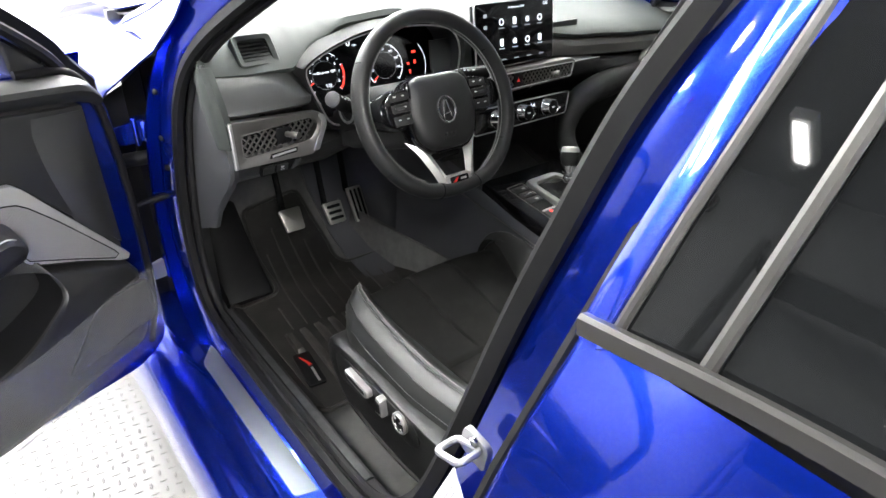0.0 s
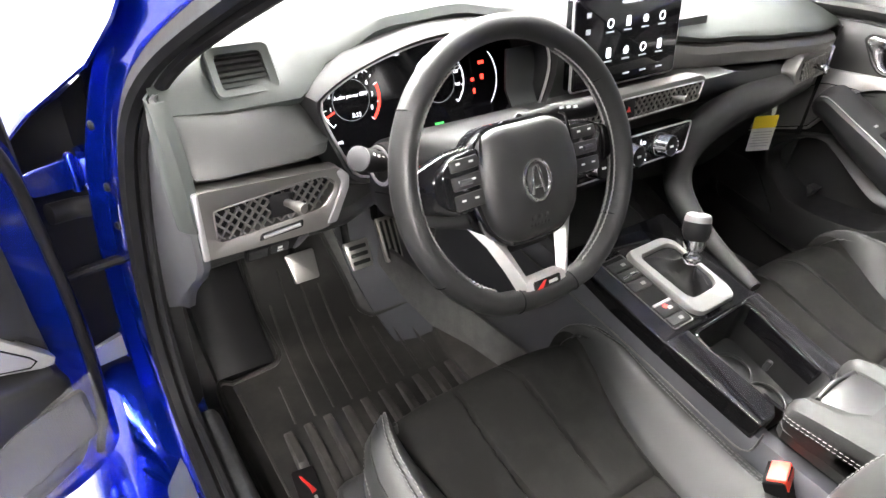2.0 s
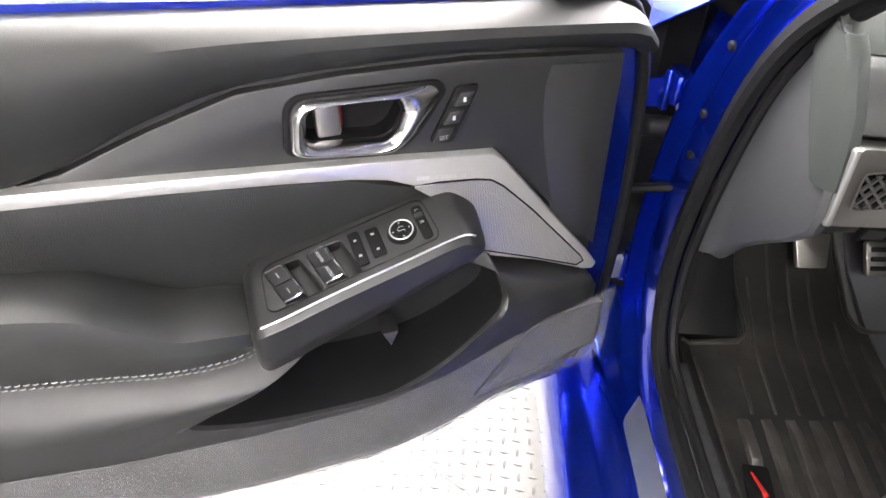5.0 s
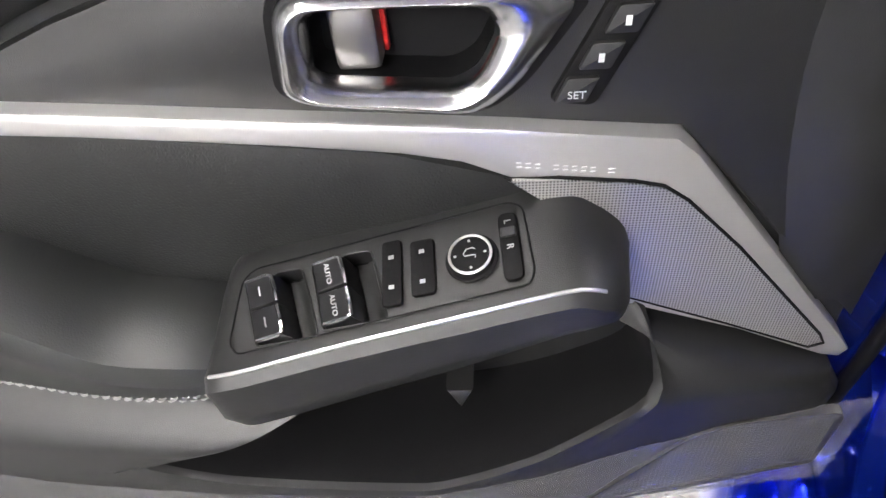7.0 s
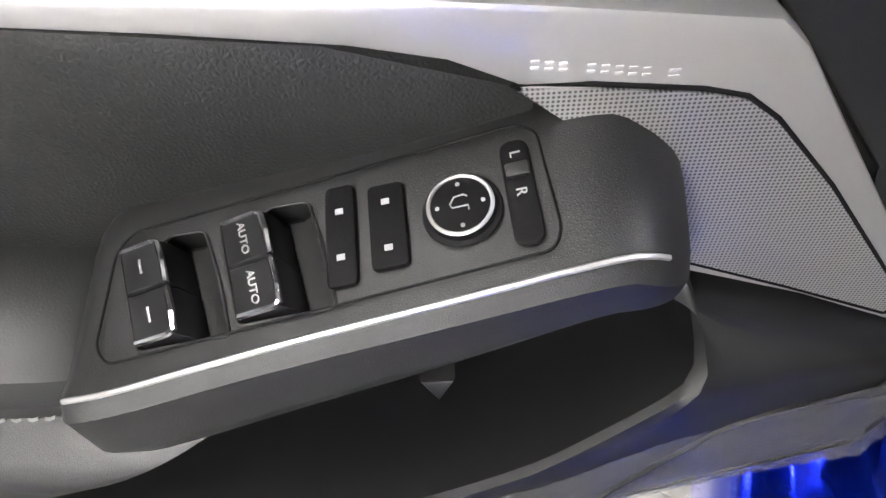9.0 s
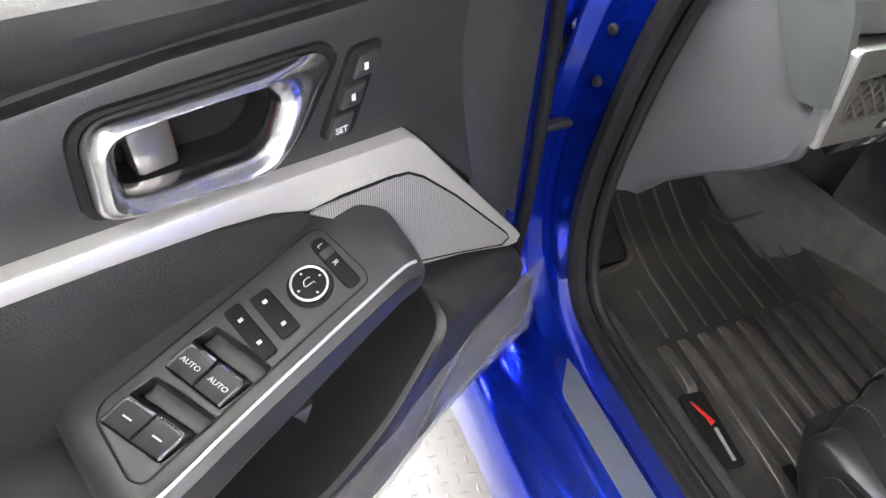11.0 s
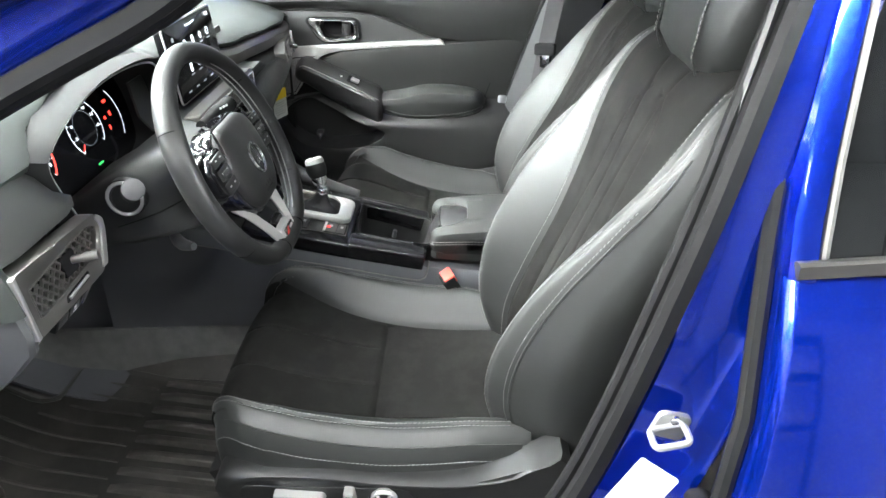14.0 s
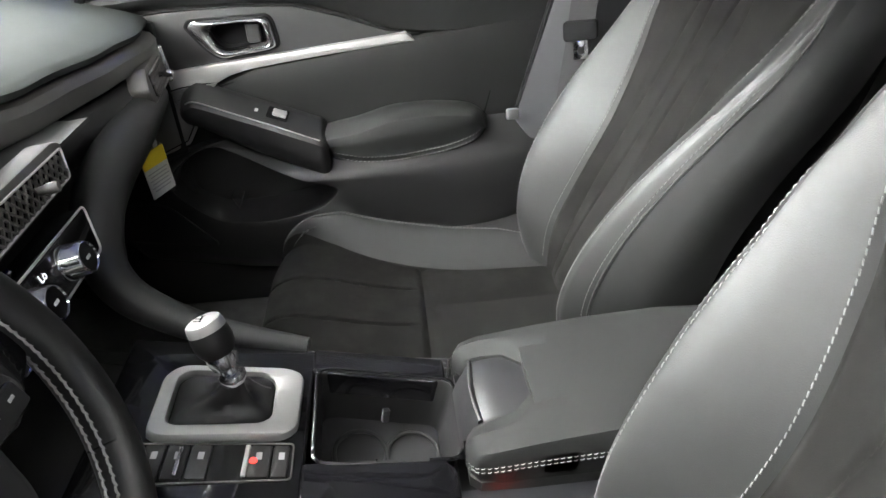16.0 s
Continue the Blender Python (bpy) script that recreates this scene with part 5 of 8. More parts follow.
FX = Matrix(((1, 0, 0, 0), (0, 0, -1, 0), (0, 1, 0, 0), (0, 0, 0, 1)))   # flat outlines in (across, up), height towards the seats


def faced(o, lean=0.0, yaw=0.0):
    """A frame at o: x across, y up, z towards the seats; lean degrees back, yaw degrees to the left."""
    return Matrix.Translation(o) @ Matrix.Rotation(radians(yaw), 4, "Z") @ Matrix.Rotation(radians(-lean), 4, "X") @ FX.to_3x3().to_4x4()


def box2(w, h, r=0.004, x=0.0, y=0.0, seg=4):
    return rounded([(x - w / 2, y - h / 2), (x + w / 2, y - h / 2), (x + w / 2, y + h / 2), (x - w / 2, y + h / 2)], r, seg)


# top pad, from its rear lip to the windshield
def lip(x):
    """Depth and height of the pad's rear lip."""
    k = [(-0.76, 0.300, 0.935), (-0.70, 0.270, 0.943), (-0.62, 0.255, 0.942), (-0.535, 0.250, 0.944), (-0.48, 0.275, 0.978), (-0.40, 0.270, 1.010), (-0.30, 0.262, 1.018), (-0.20, 0.255, 1.005), (-0.12, 0.272, 0.975), (0.0, 0.276, 0.950), (0.15, 0.268, 0.930), (0.30, 0.235, 0.918), (0.49, 0.212, 0.909), (0.60, 0.200, 0.905), (0.70, 0.215, 0.905), (0.76, 0.24, 0.905)]
    for a, b in zip(k, k[1:]):
        if x <= b[0]:
            t = (x - a[0]) / (b[0] - a[0])
            t = t * t * (3 - 2 * t)
            return a[1] + (b[1] - a[1]) * t, a[2] + (b[2] - a[2]) * t
    return k[-1][1:]


rows = []
for i in range(61):
    x = -0.700 + 1.40 * i / 60
    y, z = lip(x)
    zf = 0.985
    r = [(x, y + 0.018, z - 0.014), (x, y + 0.004, z - 0.008), (x, y, z), (x, y + 0.010, z + 0.010)]
    for k in (0.12, 0.3, 0.5, 0.75, 1.0):
        yy = y + 0.01 + (0.74 + 0.09 * (1 - (x / 0.75) ** 2) - y) * k
        hump = 0.022 * math.sin(k * math.pi) if x < -0.1 else 0.030 * math.sin(min(1, k * 1.1) * math.pi)
        if x < -0.42:
            hump += 0.030 * math.exp(-((k - 0.17) / 0.12) ** 2) * min(1, (-0.42 - x) / 0.08)
        r.append((x, yy, (z + 0.010) * (1 - k) + zf * k + hump))
    rows.append(r)
part("top_pad", sheet(rows, 0.008), M["dash_skin"], dash, "grained dark grey-green dashboard top")
# side vent in the top pad
fv = faced((-0.592, 0.290, 0.974), 42, 0)
uv_ = part("demist_vent", loft([[fv @ Vector((p.x, p.y, h)) for p in box2(w, hh, r)] for w, hh, r, h in ((0.080, 0.066, 0.010, -0.016), (0.080, 0.066, 0.010, 0.004), (0.076, 0.062, 0.010, 0.006), (0.058, 0.046, 0.008, 0.003), (0.057, 0.045, 0.007, -0.010))], True, False), M["dash_skin"], dash, "grey side window vent with black slats")
part("vent_back", rbox((0, 0, -0.009), (0.058, 0.046, 0.004), 0.0, fv), M["matte_black"], uv_)
for k in range(6):
    part("slat", rbox((0, -0.019 + k * 0.0076, -0.002), (0.057, 0.0011, 0.007), 0.0, fv), M["matte_black"], uv_)

# padded box left of the gauges
rows = []
for k in range(7):
    x = -0.702 + 0.195 * k / 6
    e = 0.006 if k in (0, 6) else 0
    r = 0.03 * max(0, (k - 4.2) / 1.8) ** 2
    rows.append([(x, 0.276 + e, 0.944 - r), (x, 0.252 + e, 0.938 - r), (x, 0.236 + e, 0.919 - r), (x - 0.004 * (k - 3), 0.212 + e, 0.896), (x - 0.006 * (k - 3), 0.208 + e, 0.884), (x - 0.006 * (k - 3), 0.216 + e, 0.878)])
part("side_pad", sheet(rows, -0.012), M["leather"], dash, "padded black leather panel left of the gauges")
# closing panel at the dashboard's end beside the pillar
def jamb(z):
    """Where the door seal runs at height z: across and depth."""
    k = [(0.56, -0.745, 0.392), (0.68, -0.740, 0.391), (0.78, -0.732, 0.382), (0.87, -0.722, 0.368), (0.945, -0.706, 0.340), (1.005, -0.682, 0.290)]
    for a, b in zip(k, k[1:]):
        if z <= b[0]:
            t = max(0, (z - a[0]) / (b[0] - a[0]))
            return a[1] + (b[1] - a[1]) * t, a[2] + (b[2] - a[2]) * t
    return k[-1][1:]
END = ((0.962, 0.266), (0.950, 0.250), (0.928, 0.234), (0.90, 0.215), (0.87, 0.204), (0.83, 0.196), (0.80, 0.191), (0.775, 0.195), (0.74, 0.226), (0.70, 0.272), (0.65, 0.324), (0.60, 0.360))
rows, pad = [], []
for z, ya in END:
    xb, yb = jamb(z)
    xb, yb = xb + 0.014, yb - 0.012
    rows.append([(-0.690, ya + 0.003, z), (-0.699, ya + 0.001, z), (-0.705, ya + 0.006, z)] + [(-0.706 + (xb + 0.706) * k, ya + 0.010 + (yb - ya - 0.010) * k, z) for k in (0.08, 0.3, 0.6, 1.0)])
    if z > 0.80:
        yc = min(yb - 0.004, 0.205 + (z - 0.814) * 0.98) + 0.016 * max(0, (z - 0.90) / 0.06)
        k1 = max(0.1, (yc - ya - 0.010) / (yb - ya - 0.010))
        on = lambda k, d: (-0.706 + (xb + 0.706) * k - d, ya + 0.010 + (yb - ya - 0.010) * k, z)
        pad.append([(-0.688, ya - 0.001, z), (-0.700, ya - 0.004, z), (-0.709, ya + 0.003, z)] + [on(k1 * k, 0.0065 + 0.002 * math.sin(k * math.pi)) for k in (0.15, 0.4, 0.7, 0.95)] + [on(k1 * 1.02, 0.003), on(k1 * 1.03, -0.002)])
part("end_panel", sheet(rows, -0.006), M["plastic_grey"], dash, "grey plastic end panel of the dashboard")
part("end_pad", sheet(pad, -0.003), M["dash_skin"], dash, "soft grey shoulder of the dashboard's end")

# left vent panel with honeycomb grille
def honeycomb(bm, f, x0, x1, y0, y1, clip, pitch=0.0135, depth=0.004, w=0.0011):
    """Crossing slanted bars."""
    n = int((x1 - x0 + (y1 - y0)) / pitch) + 2
    for s in (1, -1):
        for k in range(-1, n + 2):
            a0 = x0 - (y1 - y0) * (0.6 if s > 0 else -0.0) + k * pitch - (0.02 if s > 0 else 0.0)
            pts = []
            for t in range(13):
                yy = y0 + (y1 - y0) * t / 12
                xx = a0 + s * (yy - y0) * 0.85 + (0.0 if s > 0 else 0.0)
                if x0 < xx < x1 and clip(xx, yy):
                    pts.append((xx, yy))
            if len(pts) > 2:
                a, b = pts[0], pts[-1]
                d = Vector((b[0] - a[0], b[1] - a[1], 0)).normalized()
                sd = Vector((-d.y, d.x, 0)) * w
                loft([[f @ (Vector((*p, 0)) + sd), f @ (Vector((*p, 0)) - sd), f @ (Vector((*p, -depth)) - sd), f @ (Vector((*p, -depth)) + sd)] for p in (a, b)], True, True, bm)


fl = faced((-0.600, 0.196, 0.835), 6, 0)
lv = [(-0.096, -0.044), (-0.094, 0.040), (-0.088, 0.043), (0.084, 0.034), (0.096, 0.020), (0.094, 0.004), (0.070, -0.040), (0.060, -0.046)]
n_ = rounded(lv, 0.006)
hole = rounded([(-0.077, -0.026), (-0.076, 0.016), (0.060, 0.026), (0.078, 0.018), (0.076, 0.004), (0.062, -0.014), (0.052, -0.017)], 0.004)
N0 = spread([*n_, n_[0]], 60, True)
H0 = spread([*hole, hole[0]], 60, True)
i0 = min(range(60), key=lambda i: (H0[i].xy.normalized() - N0[0].xy.normalized()).length)
H0 = [H0[(i0 + i) % 60] for i in range(60)]
vp = part("vent_panel", loft([[fl @ Vector((p.x, p.y, h)) for p in pts] for pts, h in ((N0, -0.02), (N0, 0.0), ([p * 0.985 for p in N0], 0.003), ([p.lerp(q, 0.8) for p, q in zip(N0, H0)], 0.0025), (H0, 0.0), (H0, -0.018))], True, False), M["gunmetal"], dash, "satin grey vent panel with honeycomb grille")
part("vent_back", prism(hole, -0.022, -0.018, fl), M["matte_black"], vp)
inside = lambda x, y: -0.076 < x < 0.077 and y < 0.020 + 0.0735 * (x + 0.0) and y > (-0.0225 + 0.07 * (x)) and (x < 0.056 or y > -0.014 + (x - 0.056) * 1.2)
bm = bmesh.new()
honeycomb(bm, fl, -0.077, 0.077, -0.028, 0.026, inside, 0.0125)
part("vent_grille", bm, M["gunmetal"], vp, "dark honeycomb grille", kind="stuff")
part("vent_rim", tube([fl @ Vector((p.x, p.y, 0.0015)) for p in H0], 0.0011, 6, closed=True), M["gunmetal"], vp)
part("vent_knob_base", prism(box2(0.030, 0.030, 0.004, 0.006, 0.002), -0.008, 0.001, fl, 0.001), M["matte_black"], vp)
part("vent_knob", disc(fl @ Vector((0.012, 0.003, 0.0)), fl.to_3x3() @ Vector((0.35, 0.0, 1)), [(0.0050, 0), (0.0055, 0.014), (0.0070, 0.018), (0.0070, 0.030), (0.0060, 0.032)], 20), M["gunmetal"], vp, "silver vent adjuster knob")
part("vent_accent", prism(rounded([(0.074, -0.040), (0.096, 0.004), (0.098, 0.020), (0.088, 0.030), (0.080, 0.028), (0.086, 0.014), (0.082, 0.002), (0.060, -0.040)], 0.004), -0.004, 0.005, fl, 0.002), M["gunmetal_light"], vp, "bright silver corner of the vent panel")
part("vent_accent", prism(rounded([(-0.098, -0.044), (-0.096, 0.041), (-0.089, 0.042), (-0.090, -0.044)], 0.003), -0.004, 0.004, fl, 0.002), M["gunmetal_light"], vp)
part("thumb_wheel_slot", prism(rounded([(-0.030, -0.037), (-0.026, -0.028), (0.030, -0.024), (0.028, -0.034)], 0.003), 0.0, 0.004, fl, 0.0015), M["matte_black"], vp)
part("thumb_wheel", tube([fl @ Vector((x, y, 0.0045)) for x, y in ((-0.024, -0.0325), (0.0, -0.0305), (0.024, -0.0288))], 0.0022, 8), M["gunmetal_light"], vp, "ribbed silver vent wheel")

# lower dashboard on the driver's side
rows = []
for x, dy, dz in ((-0.700, 0.012, 0.0), (-0.692, 0.002, 0.0), (-0.62, 0.0, 0.004), (-0.55, 0.004, 0.004), (-0.49, 0.012, 0.0), (-0.44, 0.04, -0.004), (-0.36, 0.07, -0.004), (-0.26, 0.07, 0.0), (-0.18, 0.05, 0.01)):
    rows.append([(x, 0.235 + dy, 0.800 + dz), (x, 0.205 + dy, 0.795 + dz), (x, 0.203 + dy, 0.785 + dz), (x, 0.212 + dy, 0.765 + dz), (x, 0.232 + dy, 0.748 + dz), (x, 0.29 + dy, 0.728 + dz), (x, 0.40 + dy, 0.700 + dz), (x, 0.55, 0.70)])
part("lower_panel", sheet(rows, -0.008), M["plastic"], dash, "black lower dashboard panel")
f = faced((-0.605, 0.206, 0.772), -22, 0)
sb = part("switch_bank", prism(rounded([(-0.040, -0.014), (0.030, -0.008), (0.044, 0.012), (0.036, 0.016), (-0.040, 0.012)], 0.006), -0.004, 0.003, f, 0.001), M["matte_black"], dash, "black switch bank below the vent")
part("switch", prism(box2(0.024, 0.018, 0.002, -0.024, 0), 0.0, 0.004, f, 0.001), M["plastic"], sb)
part("switch", prism(box2(0.024, 0.018, 0.002, 0.004, 0.001), 0.0, 0.004, f, 0.001), M["plastic"], sb)
bm = rbox((0.004, 0.003, 0.0043), (0.006, 0.004, 0.0005), 0, f)
rbox((0.004, -0.003, 0.0043), (0.008, 0.002, 0.0005), 0, f, bm)
part("mark", bm, M["white_print"], sb)
part("switch_end", prism(rounded([(0.022, -0.010), (0.030, -0.008), (0.044, 0.012), (0.030, 0.014)], 0.003), 0.001, 0.005, f, 0.001), M["plastic_grey"], sb)

# gauge binnacle
oc = [(-0.512, 0.925), (-0.498, 0.948), (-0.44, 0.974), (-0.36, 0.992), (-0.27, 0.994), (-0.19, 0.985), (-0.150, 0.966), (-0.132, 0.925), (-0.140, 0.870), (-0.160, 0.835), (-0.22, 0.818), (-0.32, 0.812), (-0.42, 0.814), (-0.462, 0.822), (-0.485, 0.860)]
O = [Vector((p.x, p.y)) for p in spline([(*p, 0) for p in oc], 72, True)]
ctr = Vector((-0.325, 0.90))
off = lambda s, t: [ctr + Vector(((p.x - ctr.x) * s, (p.y - ctr.y) * t)) for p in O]
lay = lambda pts, y, k=0.28: [(p.x, y + (p.y - 0.90) * k, p.y) for p in pts]
bn = part("gauge_hood", loft([lay(off(1.13, 1.20), 0.300, 0.05), lay(off(1.10, 1.17), 0.252, -0.02), lay(off(1.06, 1.10), 0.236, -0.05), lay(off(1.025, 1.04), 0.240, -0.04), lay(off(1.0, 1.0), 0.262, 0.05), lay(off(0.985, 0.985), 0.300, 0.28), lay(off(0.97, 0.965), 0.325, 0.28)], True, False), M["shroud"], dash, "dark gauge hood with a thin silver edge")
part("silver_edge", tube(lay(off(1.012, 1.02), 0.243, -0.03), 0.0022, 6, closed=True), M["satin"], bn, "thin silver outline")
gm = Matrix.Translation((0, 0.316, 0.90)) @ Matrix.Rotation(radians(-15.7), 4, "X") @ FX.to_3x3().to_4x4()
gs = part("gauge_screen", prism([(p.x, (p.y - 0.90) * 1.03) for p in off(0.985, 0.985)], -0.01, 0.0, gm), M["screen"], dash, "black digital gauge screen showing two dials")


def arc(bm, cx, cy, r, a0, a1, w, h0=0.0004, n=40, f=None):
    pts0, pts1 = [], []
    for k in range(n + 1):
        a = radians(a0 + (a1 - a0) * k / n)
        pts0.append(Vector((cx + r * math.cos(a), cy + r * math.sin(a), h0)))
        pts1.append(Vector((cx + (r - w) * math.cos(a), cy + (r - w) * math.sin(a), h0)))
    V0, V1 = [bm.verts.new(f @ p) for p in pts0], [bm.verts.new(f @ p) for p in pts1]
    for k in range(n):
        bm.faces.new((V0[k], V0[k + 1], V1[k + 1], V1[k]))


def gauge(cx, cy, r, first, red):
    bm = bmesh.new()
    arc(bm, cx, cy, r, 225, 48 if red else -45, 0.0012, f=gm)
    for k in range(17):
        a = radians(225 - 270 * k / 16)
        w = 0.006 if k % 2 == 0 else 0.0035
        d, s = Vector((math.cos(a), math.sin(a), 0)), Vector((-math.sin(a), math.cos(a), 0)) * 0.0005
        c = Vector((cx, cy, 0.0005))
        loft([[gm @ (c + d * r + s), gm @ (c + d * r - s)], [gm @ (c + d * (r - w) + s), gm @ (c + d * (r - w) - s)]], False, False, bm)
    g = part("gauge_scale", bm, M["glow_white"], gs)
    if red:
        bm = bmesh.new()
        arc(bm, cx, cy, r, 22, -45, 0.004, 0.0006, f=gm)
        part("red_zone", bm, M["glow_red"], gs)
        nums = [str(k) for k in range(1, 9)]
        angs = [225 - 270 * (k + 1) / 8.6 for k in range(8)]
    else:
        nums = [str(20 * k) for k in range(1, 8)]
        angs = [225 - 270 * k / 8 for k in range(1, 8)]
    for tx, a in zip(nums, angs):
        a = radians(a)
        words(tx, 0.0085 if red else 0.0068, gm @ Matrix.Translation((cx + (r - 0.0125) * math.cos(a), cy + (r - 0.0125) * math.sin(a), 0.0008)), M["glow_white"], gs, 0.0001, "gauge_number")
    bm = bmesh.new()
    a = radians(203 if red else 222)
    d, s = Vector((math.cos(a), math.sin(a), 0)), Vector((-math.sin(a), math.cos(a), 0)) * 0.0012
    c = Vector((cx, cy, 0.0009))
    loft([[gm @ (c + d * r * 0.98 + s), gm @ (c + d * r * 0.98 - s)], [gm @ (c + d * r * 0.66 + s), gm @ (c + d * r * 0.66 - s)]], False, False, bm)
    part("needle", bm, M["glow_red"], gs)
    bm = bmesh.new()
    arc(bm, cx, cy, r * 0.62, 0, 360, 0.0006, 0.0003, f=gm)
    part("gauge_ring", bm, M["glow_dim"], gs)


gauge(-0.435, 0.000, 0.047, 1, True)
gauge(-0.285, 0.000, 0.047, 20, False)
W = lambda tx, size, x, y, mt="glow_white", al="CENTER": words(tx, size, gm @ Matrix.Translation((x, y, 0.0008)), M[mt], gs, 0.0001, "display_text", al)
W("Audio power OFF", 0.0072, -0.435, 0.006)
W("3:33", 0.0085, -0.430, -0.022)
W("0", 0.022, -0.368, 0.058)
W("mph", 0.006, -0.353, 0.052)
W("102", 0.006, -0.462, -0.056)
for x, y, w, h in ((-0.222, -0.004, 0.006, 0.005), (-0.220, -0.022, 0.004, 0.008), (-0.203, 0.020, 0.011, 0.005), (-0.203, -0.002, 0.006, 0.008)):
    part("warning_light", rbox((x, y, 0.0006), (w, h, 0.0004), 0, gm), M["glow_red"], gs, "red warning light")
part("warning_light", rbox((-0.292, -0.060, 0.0006), (0.016, 0.003, 0.0004), 0, gm), M["glow_green"], gs, "green warning light")
bm = bmesh.new()
arc(bm, -0.235, -0.005, 0.062, 40, -40, 0.0012, f=gm)
part("fuel_scale", bm, M["glow_white"], gs)

# centre: vent row, climate panel, touchscreen
fc = faced((0.03, 0.172, 0.857), 8, 0)
cv = part("centre_vent_panel", prism(rounded([(-0.185, -0.026), (0.148, -0.020), (0.166, 0.020), (0.150, 0.028), (-0.185, 0.026)], 0.007), -0.03, 0.0, fc, 0.004), M["gunmetal"], dash, "satin grey centre vent panel")
part("vent_back", prism(rounded([(-0.178, -0.017), (0.140, -0.012), (0.150, 0.016), (-0.178, 0.018)], 0.005), -0.002, 0.0006, fc), M["matte_black"], cv)
bm = bmesh.new()
honeycomb(bm, Matrix(fc) @ Matrix.Translation((0, 0, 0.004)), -0.176, 0.146, -0.015, 0.016, lambda x, y: not (-0.055 < x < -0.025), 0.0125, 0.003)
part("vent_grille", bm, M["gunmetal"], cv, "dark honeycomb grille", kind="stuff")
part("vent_rim", tube([fc @ Vector((p.x, p.y, 0.003)) for p in rounded([(-0.180, -0.018), (0.142, -0.014), (0.153, 0.018), (-0.180, 0.020)], 0.005)], 0.0014, 6, closed=True), M["satin"], cv)
hz = part("hazard_button", prism(box2(0.030, 0.030, 0.003, -0.040, 0.001), 0, 0.004, fc, 0.001), M["matte_black"], cv, "black hazard button with red triangle")
part("hazard_mark", prism([(-0.045, -0.003), (-0.035, -0.003), (-0.040, 0.006)], 0.004, 0.0046, fc), M["red"], hz)
for x in (-0.10, 0.075):
    part("vent_knob", disc(fc @ Vector((x, 0.0, 0.0)), fc.to_3x3() @ Vector((0.25, 0, 1)), [(0.0045, 0), (0.005, 0.010), (0.0065, 0.013), (0.0065, 0.022), (0.0055, 0.024)], 18), M["gunmetal"], cv, "silver vent adjuster knob")
fk = faced((0.01, 0.158, 0.781), 14, 0)
cp = part("climate_panel", prism(rounded([(-0.165, -0.028), (0.140, -0.026), (0.160, 0.026), (-0.165, 0.028)], 0.008), -0.04, 0.0, fk, 0.004), M["piano"], dash, "gloss black climate panel with three knurled dials")
part("panel_rim", tube([fk @ Vector((p.x, p.y, -0.001)) for p in rounded([(-0.165, -0.028), (0.140, -0.026), (0.160, 0.026), (-0.165, 0.028)], 0.008)], 0.0016, 6, closed=True), M["satin"], cp)
for x in (-0.095, -0.012, 0.071):
    ax = fk.to_3x3() @ Vector((0, 0, 1))
    bm = bmesh.new()
    rings = []
    for r, h, rib in ((0.021, 0, 0), (0.0205, 0.010, 0), (0.0195, 0.011, 1), (0.0190, 0.026, 1), (0.0165, 0.028, 0), (0.0155, 0.026, 0)):
        rings.append([fk @ Vector((x + (r - rib * 0.0007 * (k % 2)) * math.cos(k * math.tau / 72), (r - rib * 0.0007 * (k % 2)) * math.sin(k * math.tau / 72), h)) for k in range(72)])
    kn = part("climate_dial", loft(rings, True, False, bm), M["chrome"], cp, "knurled chrome dial", angle=60)
    part("dial_face", disc(fk @ Vector((x, 0, 0.002)), ax, [(0.0158, 0), (0.0158, 0.0238), (0.0150, 0.0242)], 32), M["matte_black"], kn)
    part("mark", rbox((x, 0, 0.0266), (0.009, 0.0035, 0.0006), 0, fk), M["white_print"], kn)
words("Lo", 0.013, fk @ Matrix.Translation((0.028, 0.012, 0.0006)), M["glow_white"], cp, 0.0001, "display_text")
bm = bmesh.new()
for x in (-0.062, -0.05, 0.030, 0.118):
    rbox((x, -0.010, 0.0003), (0.008, 0.005, 0.0005), 0, fk, bm)
part("mark", bm, M["grey_print"], cp)
# stack below with ports
rows = [[(-0.15, y, z), (-0.05, y - 0.004, z), (0.06, y - 0.004, z), (0.15, y, z)] for y, z in ((0.172, 0.756), (0.185, 0.745), (0.24, 0.73), (0.26, 0.70), (0.27, 0.64))]
sk = part("centre_stack", sheet(rows, 0.01), M["plastic"], dash, "black centre stack with charging ports")
fp = faced((0.0, 0.262, 0.70), 10, 0)
bm = rbox((-0.06, 0.012, 0.006), (0.018, 0.012, 0.002), 0.001, fp)
rbox((-0.03, 0.012, 0.006), (0.018, 0.012, 0.002), 0.001, fp, bm)
part("port", bm, M["gunmetal"], sk)
for p in ((-0.19, 0.19, 0.80), (-0.235, 0.168, 0.735)):
    pass
part("side_switch", rbox((-0.175, 0.185, 0.765), (0.035, 0.01, 0.02), 0.003), M["matte_black"], dash)

rows = [[(x, y, z) for y, z in ((0.185, 0.869), (0.21, 0.866), (0.25, 0.868), (0.268, 0.890), (0.276, 0.950))] for x in (-0.19, -0.1, 0.0, 0.1, 0.2, 0.30)]
part("centre_fascia", sheet(rows, 0.005), M["leather"], dash, "dark leather panel behind the touchscreen")
fs = faced((0.041, 0.238, 0.949), 8, 0)
ts = part("touchscreen", prism(box2(0.252, 0.142, 0.007), -0.020, 0.0, fs, 0.002), M["screen"], dash, "wide touchscreen with white app icons, slim silver edge")
